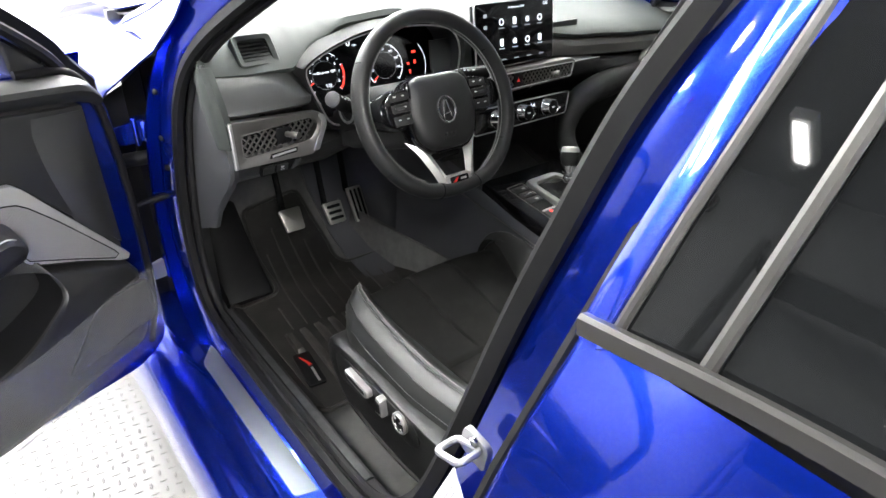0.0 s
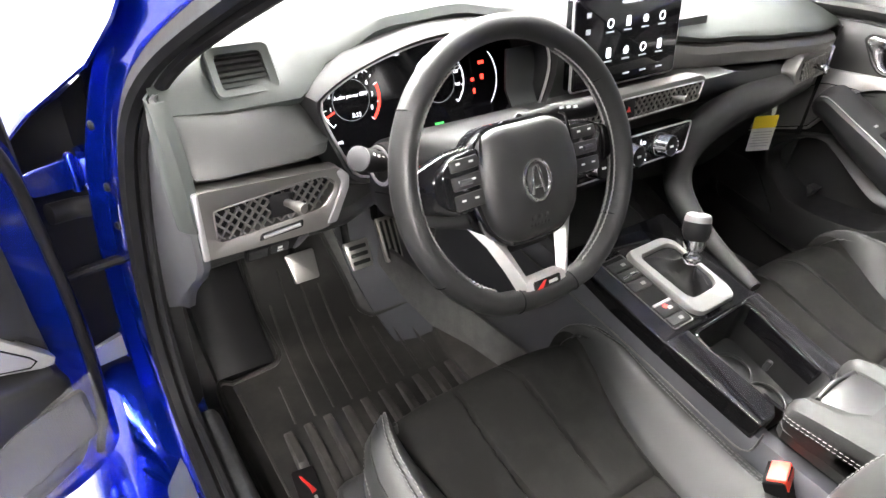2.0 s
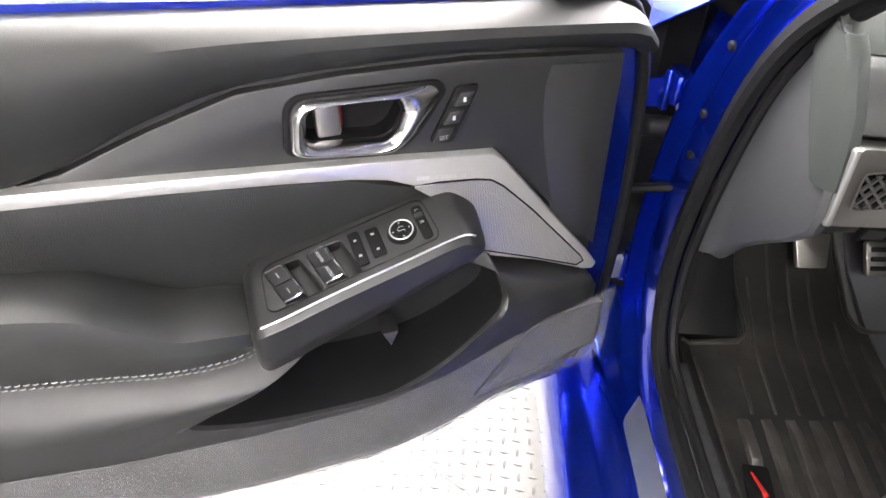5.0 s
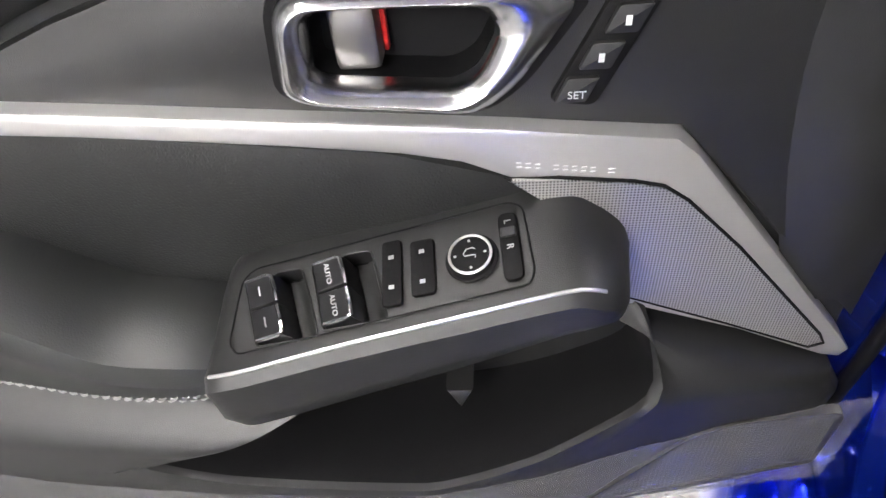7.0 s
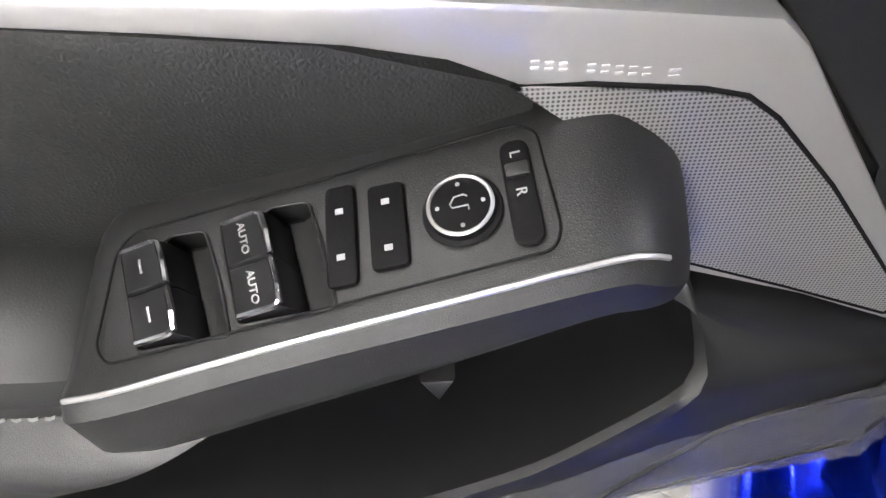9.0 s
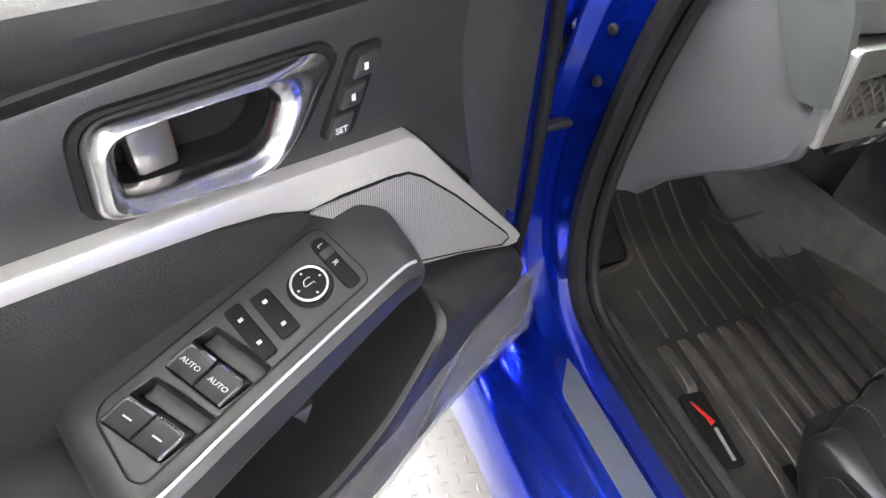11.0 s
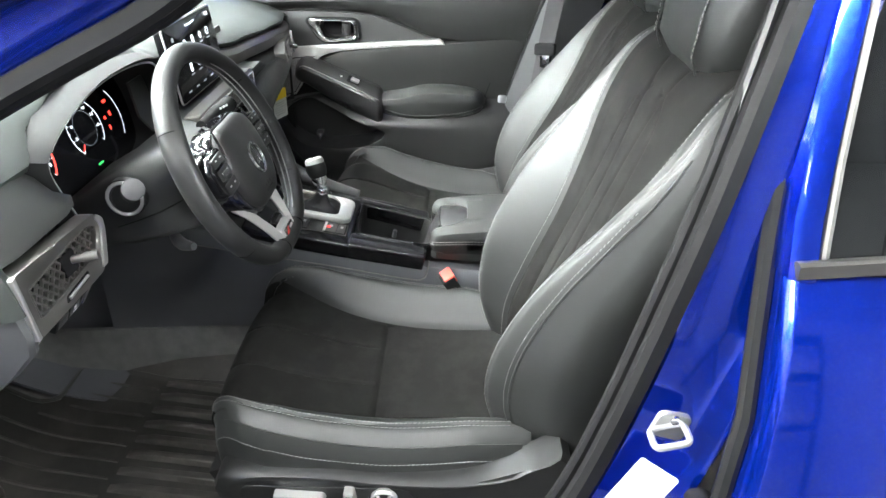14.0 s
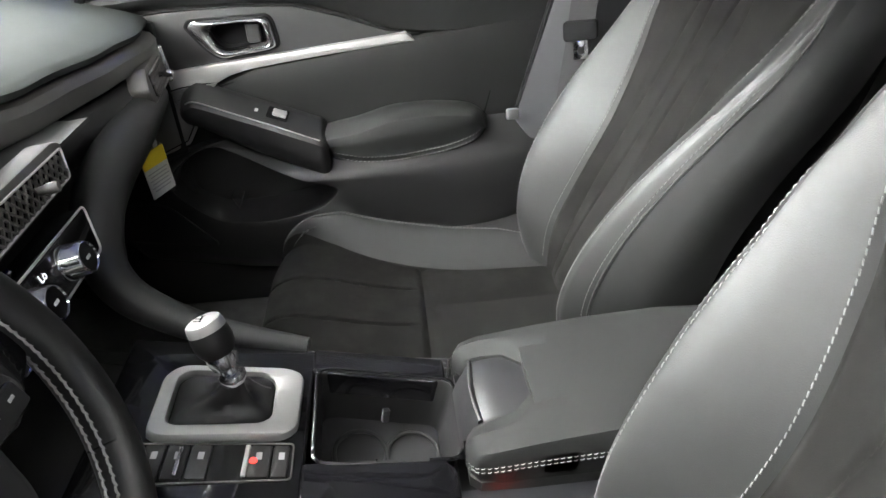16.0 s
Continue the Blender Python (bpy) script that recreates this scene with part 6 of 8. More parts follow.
part("screen_edge", tube([fs @ Vector((p.x, p.y, -0.004)) for p in box2(0.254, 0.144, 0.008)], 0.0022, 6, closed=True), M["satin"], ts)
part("screen_stand", rbox((0, -0.03, -0.05), (0.16, 0.08, 0.07), 0.012, fs), M["plastic"], ts)
S = lambda tx, size, x, y, mt="glow_white": words(tx, size, fs @ Matrix.Translation((x, y, 0.0004)), M[mt], ts, 0.0001, "display_text")
S("3:33", 0.0095, 0.098, 0.059)
S("Audio power OFF", 0.0068, 0.0, 0.058)
for i in range(4):
    for j in range(2):
        x, y = -0.048 + i * 0.042, 0.028 - j * 0.046
        bm = bmesh.new()
        if (i + j) % 3 == 0:
            arc(bm, x, y, 0.0075, 0, 360, 0.0022, 0.0005, 24, fs)
        elif (i + j) % 3 == 1:
            prism(rounded([(x - 0.005, y - 0.008), (x + 0.005, y - 0.008), (x + 0.005, y + 0.008), (x - 0.005, y + 0.008)], 0.002), 0.0002, 0.0006, fs, 0, bm)
        else:
            for k in range(4):
                a = k * math.pi / 4
                dd, ss = Vector((math.cos(a), math.sin(a), 0)) * 0.007, Vector((-math.sin(a), math.cos(a), 0)) * 0.001
                c = Vector((x, y, 0.0005))
                loft([[fs @ (c + dd + ss), fs @ (c + dd - ss)], [fs @ (c - dd + ss), fs @ (c - dd - ss)]], False, False, bm)
        part("app_icon", bm, M["glow_white"], ts)
        part("icon_caption", rbox((x, y - 0.0135, 0.0004), (0.018, 0.0025, 0.0003), 0, fs), M["glow_dim"], ts)
bm = bmesh.new()
for k, y in enumerate((0.045, 0.020)):
    rbox((-0.098, y, 0.0004), (0.010, 0.008, 0.0003), 0, fs, bm)
for k in range(5):
    rbox((-0.085 + k * 0.042, -0.057, 0.0004), (0.016, 0.003, 0.0003), 0, fs, bm)
part("icon_caption", bm, M["glow_dim"], ts, "dim captions and side icons", kind="stuff")

# passenger side: accent band, vent, lower dash, glovebox
rows = []
for k in range(13):
    x = 0.12 + 0.56 * k / 12
    y, z = lip(x)
    z1 = 0.872 - 0.02 * k / 12
    rows.append([(x, y + 0.012, z - 0.012), (x, y - 0.004, z - 0.016), (x, y - 0.012, (z + z1) / 2), (x, y - 0.010, z1 + 0.002), (x, y + 0.006, z1 - 0.006)])
part("accent_band", sheet(rows, -0.008), M["gunmetal"], dash, "satin grey accent band across the passenger side")
rows = []
for k in range(13):
    x = 0.13 + 0.57 * k / 12
    y, z = lip(x)
    w = 0.03 * math.sin(k / 12 * math.pi)
    rows.append([(x, y + 0.006, 0.862 - 0.02 * k / 12), (x, y - 0.006, 0.855 - 0.02 * k / 12), (x, y - 0.014, 0.825), (x, y - 0.004, 0.795), (x, y + 0.025, 0.775), (x, y + 0.07, 0.755), (x, y + 0.10, 0.70), (x, y + 0.12, 0.60), (x, y + 0.17, 0.52)])
part("passenger_panel", sheet(rows, -0.01), M["plastic"], dash, "black passenger dashboard panel and glovebox")
fr_ = faced((0.585, 0.186, 0.838), 6, 8)
pv = part("vent_panel", prism(rounded([(-0.075, -0.030), (0.085, -0.034), (0.092, 0.030), (-0.06, 0.028), (-0.088, 0.0)], 0.008), -0.03, 0.002, fr_, 0.004), M["gunmetal"], dash, "satin grey passenger side vent")
part("vent_back", prism(rounded([(-0.060, -0.020), (0.060, -0.024), (0.066, 0.018), (-0.06, 0.018)], 0.005), 0.0, 0.0026, fr_), M["matte_black"], pv)
bm = bmesh.new()
honeycomb(bm, fr_ @ Matrix.Translation((0, 0, 0.006)), -0.062, 0.064, -0.022, 0.018, lambda x, y: True, 0.0125, 0.003)
part("vent_grille", bm, M["gunmetal"], pv, "dark honeycomb grille")
part("vent_knob", disc(fr_ @ Vector((0.0, 0, 0)), fr_.to_3x3() @ Vector((-0.2, 0, 1)), [(0.005, 0), (0.0055, 0.014), (0.007, 0.018), (0.007, 0.028), (0.006, 0.030)], 18), M["chrome"], pv, "silver vent adjuster knob")
part("vent_accent", prism(rounded([(0.070, -0.034), (0.090, -0.034), (0.096, 0.030), (0.080, 0.030)], 0.004), 0, 0.010, fr_, 0.003), M["chrome"], pv)
bm = bmesh.new()
for k in range(6):
    rbox((0.50 + k * 0.022, 0.44 + k * 0.004, 0.992 - k * 0.003), (0.016, 0.030, 0.004), 0.001, None, bm)
part("demist_slot", bm, M["matte_black"], dash, "black windshield vent slots")
# right end panel
rows = [[(0.70, 0.21, z), (0.72, 0.26, z), (0.735, 0.38, z)] for z in (0.55, 0.70, 0.80, 0.90)]
part("end_panel", sheet(rows, 0.006), M["plastic"], dash)
# yellow hang tag from the glovebox
tg = thing("hang_tag", (0.50, 0.215, 0.62), "white and yellow paper tag hanging below the dashboard", "tag")
m = axes((0.515, 0.205, 0.690), (0.80, -0.5, 0.10), (-0.10, -0.05, 1))
part("paper", prism(box2(0.052, 0.088, 0.002), 0, 0.0012, m), M["paper"], tg)
part("yellow_field", prism(box2(0.052, 0.030, 0.002, 0, 0.029), -0.0008, 0.002, m), M["yellow"], tg)
bm = bmesh.new()
for k in range(6):
    rbox((0, 0.004 - k * 0.007, 0.0015), (0.042 - 0.006 * (k % 2), 0.0018, 0.0006), 0, m, bm)
part("print_bar", bm, M["grey_print"], tg)
part("strap", rbox((0.012, 0.058, 0.0006), (0.009, 0.034, 0.0010), 0, m), M["paper"], tg)

# ---- steering column and wheel ----
sw = thing("steering_wheel", (-0.345, 0.10, 0.83), "black leather steering wheel with satin silver lower spoke", "steering wheel")
TILT = 24.5
WM = Matrix.Translation((-0.340, 0.048, 0.888)) @ Matrix.Rotation(radians(-TILT), 4, "X") @ FX.to_3x3().to_4x4()   # x across, y up the wheel, z towards the seat
RIM = 0.168


def rim_pt(a, r=RIM):
    x, y = r * math.cos(a), r * math.sin(a)
    if y < -r * 0.90:
        y = -r * 0.90 + (y + r * 0.90) * 0.55
    return Vector((x, y, 0))


n = 120
pts = [rim_pt(k * math.tau / n) for k in range(n)]
rings = []
for k, p in enumerate(pts):
    a = k * math.tau / n
    grip = math.exp(-((math.cos(a) * 1.0 - 0.85) ** 2) * 8) * 0.15 + math.exp(-((math.cos(a) + 0.85) ** 2) * 8) * 0.15
    d = Vector((math.cos(a), math.sin(a), 0))
    rings.append([WM @ (p + d * (0.0148 * math.cos(b)) + Vector((0, 0, 0.0165 * (1 + grip) * math.sin(b)))) for b in [j * math.tau / 16 for j in range(16)]])
bm = loft(rings + [rings[0]], True, False)
bmesh.ops.remove_doubles(bm, verts=bm.verts, dist=1e-6)
rim = part("rim", bm, M["leather_wheel"], sw, "round leather rim with white inner stitching")
for a in (radians(33), radians(147), radians(-75), radians(-105), radians(-35), radians(215)):
    p = rim_pt(a)
    d = Vector((math.cos(a), math.sin(a), 0))
    part("rim_seam", tube([WM @ (p + d * (0.0150 * math.cos(b)) + Vector((0, 0, 0.0172 * math.sin(b)))) for b in [j * math.tau / 24 for j in range(24)]], 0.0009, 5, closed=True), M["matte_black"], rim)
for a0, a1 in ((-62, 62), (118, 242)):
    for sgn in (1, -1):
        line = [WM @ (rim_pt(radians(a0 + (a1 - a0) * k / 60), RIM - 0.0140) + Vector((0, 0, 0.0045 * sgn))) for k in range(61)]
        cw = WM @ Vector((0, 0, 0))
        stitches(line, "stitching", rim, lambda q: (cw - q).normalized(), 0.0065, 0.0075, 0.0011, 0.0012)
# hub
hubo = rounded([(-0.080, -0.008), (-0.070, 0.044), (-0.046, 0.058), (0.046, 0.058), (0.070, 0.044), (0.080, -0.008), (0.066, -0.062), (0.040, -0.084), (-0.040, -0.084), (-0.066, -0.062)], 0.020, 6)
HO = [Vector((p.x, p.y)) for p in spread([*hubo, hubo[0]], 72, True)]
hr = lambda s, z, dome=0: [WM @ Vector((p.x * s, p.y * s, z)) for p in HO]
hub = part("airbag_cover", loft([hr(1.0, -0.02), hr(1.0, 0.004), hr(0.985, 0.010), hr(0.95, 0.0145), hr(0.88, 0.018), hr(0.72, 0.0222), hr(0.45, 0.0252), hr(0.1, 0.026)]), M["leather_wheel"], sw, "grained black airbag cover")
part("hub_back", loft([hr(1.04, -0.03), hr(1.07, -0.005), hr(1.05, 0.003), hr(0.99, 0.005)]), M["piano"], sw)
em = WM @ Matrix.Translation((-0.004, -0.012, 0.0255))
bm = tube([em @ Vector((0.0195 * math.cos(k * math.tau / 40), 0.024 * math.sin(k * math.tau / 40), 0.002)) for k in range(40)], 0.0028, 8, closed=True)
eb = part("emblem", bm, M["chrome"], hub, "oval chrome emblem")
bm = prism([(-0.012, -0.016), (-0.007, -0.016), (0.0, 0.019), (-0.005, 0.017)], 0, 0.003, em, 0.0008)
prism([(0.012, -0.016), (0.007, -0.016), (0.0, 0.019), (0.005, 0.017)], 0, 0.003, em, 0.0008, bm)
rbox((0, -0.008, 0.0015), (0.012, 0.003, 0.002), 0.0005, em, bm)
part("emblem_bar", bm, M["chrome"], eb)
bm = bmesh.new()
for k in range(3):
    rbox((-0.014 + k * 0.010, -0.056, 0.0222), (0.0065, 0.006, 0.0022), 0.0008, WM, bm)
for k in range(6):
    rbox((-0.017 + k * 0.0055, -0.0645, 0.0205), (0.0035, 0.0042, 0.0022), 0.0005, WM, bm)
part("embossing", bm, M["leather_wheel"], hub)
# side spokes with switch clusters
for s in (-1, 1):
    sp = rounded([(s * 0.055, 0.046), (s * 0.105, 0.042), (s * 0.156, 0.026), (s * 0.158, -0.014), (s * 0.105, -0.034), (s * 0.058, -0.030)], 0.012)
    part("side_spoke", prism(sp, -0.018, -0.002, WM, 0.005), M["piano"], sw, "gloss black side spoke")
    cl = rounded([(s * 0.068, 0.042), (s * 0.105, 0.038), (s * 0.125, 0.020), (s * 0.122, -0.018), (s * 0.098, -0.030), (s * 0.070, -0.022)], 0.008)
    ck = part("switch_panel", prism(cl, 0.0, 0.012, WM, 0.004), M["piano"], sw, "gloss black wheel switches")
    for yy, hh in ((0.028, 0.014), (0.008, 0.016), (-0.014, 0.018)):
        k = part("wheel_switch", prism(rounded([(s * 0.073, yy - hh / 2), (s * 0.112, yy - hh / 2 - 0.001), (s * 0.113, yy + hh / 2 - 0.001), (s * 0.073, yy + hh / 2)], 0.003), 0.010, 0.0145, WM, 0.0015), M["plastic"], ck)
        bm = bmesh.new()
        for j in range(2):
            rbox((s * (0.084 + 0.018 * j), yy + 0.001, 0.0148), (0.0055, 0.0022, 0.0004), 0, WM, bm)
        part("mark", bm, M["white_print"], k)
    part("roller", tube([WM @ Vector((s * x, 0.007, 0.0155)) for x in (0.088, 0.104)], 0.0035, 8), M["plastic_grey"], ck)
    part("spoke_edge", tube(spline([WM @ Vector((s * 0.060, 0.058, 0.010)), WM @ Vector((s * 0.066, 0.050, 0.014)), WM @ Vector((s * 0.069, 0.0, 0.013)), WM @ Vector((s * 0.058, -0.040, 0.012))], 16), 0.002, 6), M["piano"], sw)
# lower silver spokes
for s_ in (-1, 1):
    rows = [[WM @ Vector((s_ * x, y, z)) for x, y, z in r] for r in (
        [(0.044, -0.070, -0.014), (0.064, -0.068, -0.006), (0.086, -0.054, -0.014)],
        [(0.038, -0.092, -0.008), (0.052, -0.090, 0.001), (0.068, -0.082, -0.008)],
        [(0.030, -0.116, -0.001), (0.040, -0.118, 0.007), (0.052, -0.118, -0.002)],
        [(0.024, -0.134, 0.003), (0.032, -0.140, 0.010), (0.042, -0.146, 0.002)],
        [(0.018, -0.140, 0.005), (0.022, -0.148, 0.011), (0.030, -0.156, 0.003)])]
    part("lower_spoke", sheet(rows, 0.006 * s_), M["satin"], sw, "satin silver lower spoke")
part("spoke_bridge", prism(rounded([(-0.030, -0.133), (0.030, -0.133), (0.036, -0.156), (-0.036, -0.156)], 0.006), -0.006, 0.010, WM, 0.003), M["satin"], sw, "satin silver bridge with red badge")
bdg = part("badge_plate", prism(box2(0.044, 0.013, 0.003, 0, -0.1445), 0.009, 0.0115, WM, 0.0006), M["piano"], sw)
part("red_mark", prism([(-0.018, -0.149), (-0.006, -0.140), (-0.002, -0.140), (-0.009, -0.149)], 0.0115, 0.0122, WM), M["red"], bdg)
part("badge_bar", rbox((0.009, -0.1445, 0.0119), (0.014, 0.004, 0.0005), 0, WM), M["satin"], bdg)
part("spoke_fill", prism(rounded([(-0.044, -0.060), (0.044, -0.060), (0.034, -0.100), (-0.034, -0.100)], 0.006), -0.03, -0.014, WM, 0.003), M["matte_black"], sw)
# column shroud and stalks
def shroud(z, w, lo, hi, r):
    q = rounded([(-w, lo), (w, lo), (w * 0.94, hi), (-w * 0.94, hi)], r, 6)
    return [WM @ Vector((p.x, p.y, z)) for p in spread([*q, q[0]], 64, True)]
col = part("column_shroud", loft([shroud(-0.026, 0.054, -0.056, 0.036, 0.028), shroud(-0.034, 0.064, -0.064, 0.044, 0.028), shroud(-0.058, 0.076, -0.066, 0.054, 0.026), shroud(-0.078, 0.100, -0.060, 0.062, 0.024), shroud(-0.096, 0.116, -0.052, 0.066, 0.022), shroud(-0.120, 0.124, -0.046, 0.068, 0.020), shroud(-0.165, 0.124, -0.040, 0.064, 0.020), shroud(-0.20, 0.112, -0.034, 0.056, 0.020), shroud(-0.26, 0.10, -0.03, 0.05, 0.020)]), M["shroud"], sw, "black steering column shroud")
part("shroud_joint", tube([WM @ Vector((-w - 0.0003, y, z)) for z, w, y in ((-0.060, 0.076, -0.010), (-0.078, 0.099, -0.008), (-0.096, 0.1155, -0.006), (-0.120, 0.1235, -0.004), (-0.165, 0.1235, -0.002))], 0.0009, 6), M["matte_black"], col)
part("tilt_lever", tube(spline([WM @ Vector(p) for p in ((-0.06, -0.060, -0.14), (-0.085, -0.074, -0.12), (-0.100, -0.080, -0.095))], 14), [0.006 + 0.004 * math.sin(k / 13 * math.pi) for k in range(14)], 10), M["plastic_grey"], col, "grey column tilt lever")
for s, tip in ((-1, "left"), (1, "right")):
    base, end = Vector((s * 0.050, 0.054, -0.055)), Vector((s * 0.180, 0.049, -0.052))
    if s < 0:
        base, end = Vector((-0.116, 0.034, -0.122)), Vector((-0.180, 0.054, -0.068))
    line = [WM @ base.lerp(end, k) for k in (0, 0.35, 0.38, 0.62, 0.66, 0.98, 1.0)]
    stk = part("stalk", tube(line, [0.009, 0.0105, 0.0135, 0.0145, 0.0135, 0.0145, 0.011], 16), M["matte_black"], sw, "black control stalk")
    if s < 0:
        part("stalk_cap", tube([WM @ base.lerp(end, k) for k in (0.985, 1.02, 1.05)], [0.0145, 0.0148, 0.011], 16), M["plastic_grey"], stk, "grey stalk cap")
    bm = bmesh.new()
    fs2 = axes(WM @ (base.lerp(end, 0.55) + Vector((0, 0.004, 0.0165))), WM.to_3x3() @ (end - base) * (1 if s > 0 else -1), WM.to_3x3() @ Vector((0, 1, 0)))
    for j in range(3):
        rbox((-0.012 + j * 0.012, 0.003 - j * 0.001, 0.0), (0.006, 0.003, 0.002), 0, fs2, bm)
    part("mark", bm, M["white_print"], stk)
sb_ = WM @ Vector((-0.1225, 0.034, -0.125))
sx_ = WM.to_3x3() @ Vector((-1, 0.04, 0.10)).normalized()
cr_ = part("column_ring", disc(sb_, sx_, [(0.0285, -0.010), (0.0285, 0.004), (0.0270, 0.0055), (0.0205, 0.0055), (0.0195, 0.002), (0.004, 0.001)], 36), M["shroud"], col, "round collar of the stalk")
sy_ = sx_.cross(Vector((0, 0, 1))).normalized()
part("ring_edge", tube([sb_ + sx_ * 0.0055 + (sy_ * math.cos(k * math.tau / 40) + sx_.cross(sy_) * math.sin(k * math.tau / 40)) * 0.0240 for k in range(40)], 0.0026, 8, closed=True), M["gunmetal_light"], cr_, "silver ring round the stalk")


# ---- centre console ----
con = thing("centre_console", (0.01, -0.1, 0.27), "black centre console with gloss panel, manual gear lever and leather armrest", "console")
SL = 0.175
top = lambda y: 0.621 + SL * y
CM = lambda y, x=0.0: axes((x, y, top(y)), (1, 0, 0), (0, 1, SL))
XC = -0.018
# side walls and body
rows = []
for y, zt, w in ((0.42, 0.70, 0.165), (0.30, 0.685, 0.150), (0.20, 0.660, 0.138), (0.10, 0.640, 0.128), (0.0, 0.622, 0.120), (-0.10, 0.604, 0.114), (-0.20, 0.586, 0.110), (-0.25, 0.577, 0.108), (-0.33, 0.574, 0.107), (-0.62, 0.57, 0.107)):
    rows.append([(XC - w - 0.026, y, 0.25), (XC - w - 0.012, y, 0.40), (XC - w - 0.002, y, zt - 0.060), (XC - w + 0.001, y, zt - 0.034), (XC - w + 0.008, y, zt - 0.024), (XC - w + 0.03, y, zt - 0.022), (XC + w - 0.03, y, zt - 0.022), (XC + w - 0.008, y, zt - 0.024), (XC + w - 0.001, y, zt - 0.034), (XC + w + 0.002, y, zt - 0.060), (XC + w + 0.012, y, 0.40), (XC + w + 0.026, y, 0.25)])
# driver's side takes the paler tone, its light put into the colour
part("console_side", sheet([r[:6] for r in rows], 0.006), M["tunnel_lit_grey"], con, "dark grey grained plastic console side, paler for the light from the open door")
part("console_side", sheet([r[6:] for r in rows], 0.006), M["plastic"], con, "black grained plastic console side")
rows_c = [[(XC - w - 0.031, y, 0.25), (XC - w - 0.0185, y, 0.395), (XC - w - 0.015, y, 0.406), (XC - w - 0.008, y, 0.409)] for y, w in ((0.62, 0.190), (0.52, 0.178), (0.42, 0.165), (0.30, 0.150), (0.20, 0.138), (0.10, 0.128), (0.0, 0.120), (-0.2, 0.110))]
part("tunnel_carpet", sheet(rows_c, 0.004), M["carpet"], car, "dark grey carpet along the tunnel")
part("console_bulkhead", loft([[r[k] for k in (1, 4, 7, 10)] for r in rows[:4]]), M["plastic"], con)
part("console_box", loft([[r[k] for k in (1, 4, 7, 10)] for r in rows[7:]]), M["plastic"], con, "black storage box below the armrest")
for s_ in (-1, 1):
    ln = [(XC + s_ * (w + 0.0035), y, zt - 0.056) for y, zt, w in ((0.24, 0.668, 0.143), (0.10, 0.640, 0.128), (0.0, 0.622, 0.120), (-0.10, 0.604, 0.114), (-0.20, 0.586, 0.110))]
    part("body_line", tube(spline(ln + [(XC + s_ * 0.1115, -0.238, 0.526), (XC + s_ * 0.1105, -0.252, 0.540), (XC + s_ * 0.1095, -0.256, 0.575)], 50), 0.0014, 6), M["gunmetal"], con, "thin silver line along the console")
# gloss black top with the tray opening
f = CM(0.0)
def rail(pts, name="console_rail", h=0.004):
    return part(name, prism(rounded(pts, 0.006), -0.030, h, f, 0.004, seg=3), M["piano"], con, "gloss black console trim")
rail([(-0.140, 0.135), (-0.134, -0.088), (0.098, -0.088), (0.110, 0.135)], "gloss_panel", 0.002)
rail([(-0.134, -0.085), (-0.124, -0.252), (-0.090, -0.252), (-0.074, -0.240), (-0.080, -0.085)])
rail([(0.100, -0.085), (0.088, -0.252), (0.055, -0.252), (0.044, -0.240), (0.058, -0.085)])
# tray with the cup recess
tray = [(-0.076, -0.098), (0.055, -0.094), (0.060, -0.110), (0.046, -0.258), (-0.072, -0.258), (-0.081, -0.115)]
T_ = rounded(tray, 0.016, 5)
T = [Vector((p.x, p.y)) for p in spread([*T_, T_[0]], 64, True)]
tc = Vector((-0.012, -0.17))
tl = lambda s, z: [f @ Vector((tc.x + (p.x - tc.x) * s, tc.y + (p.y - tc.y) * s, z)) for p in T]
bm = loft([tl(1.05, 0.0045), tl(1.0, 0.0050), tl(0.985, 0.002), tl(0.95, -0.045), tl(0.90, -0.070), tl(0.6, -0.074), tl(0.02, -0.074)], True, False)
ty = part("console_tray", bm, M["plastic"], con, "deep black tray with cup recesses")
part("tray_rim", tube([f @ Vector((tc.x + (p.x - tc.x) * 1.035, tc.y + (p.y - tc.y) * 1.03, 0.0052)) for p in T[:52]], 0.0022, 8), M["piano"], ty, "gloss black rim of the tray")
for yy in (-0.150, -0.215):
    part("cup_ring", tube([f @ Vector((-0.006 + 0.036 * math.cos(k * math.tau / 32), yy + 0.032 * math.sin(k * math.tau / 32), -0.070)) for k in range(32)], 0.0030, 8, closed=True), M["plastic"], ty)
part("cup_tab", rbox((-0.020, -0.182, -0.046), (0.008, 0.010, 0.022), 0.003, f @ Matrix.Rotation(0.3, 4, "Z")), M["plastic_grey"], ty)
# shifter surround, boot, lever
g = CM(0.0, 0.0)
so = rounded([(-0.050, 0.079), (0.036, 0.080), (0.053, 0.064), (0.052, -0.060), (0.044, -0.076), (-0.038, -0.076), (-0.050, -0.062), (-0.056, 0.062)], 0.012)
si = rounded([(-0.034, 0.062), (0.034, 0.064), (0.044, 0.054), (0.044, -0.030), (0.034, -0.046), (-0.024, -0.048), (-0.033, -0.036), (-0.038, 0.050)], 0.012)
SO = [Vector((p.x, p.y)) for p in spread([*so, so[0]], 64, True)]
SI = [Vector((p.x, p.y)) for p in spread([*si, si[0]], 64, True)]
at_ = lambda k, z: [g @ Vector((*a.lerp(b, k), z)) for a, b in zip(SO, SI)]
part("shifter_surround", loft([at_(0, 0.0), at_(-0.06, 0.004), at_(0.0, 0.0115), at_(0.10, 0.0135), at_(0.9, 0.0125), at_(1.0, 0.010), at_(1.02, 0.0)], True, False), M["satin"], con, "satin silver frame round the gear lever")
sc_ = Vector((0.004, 0.006))
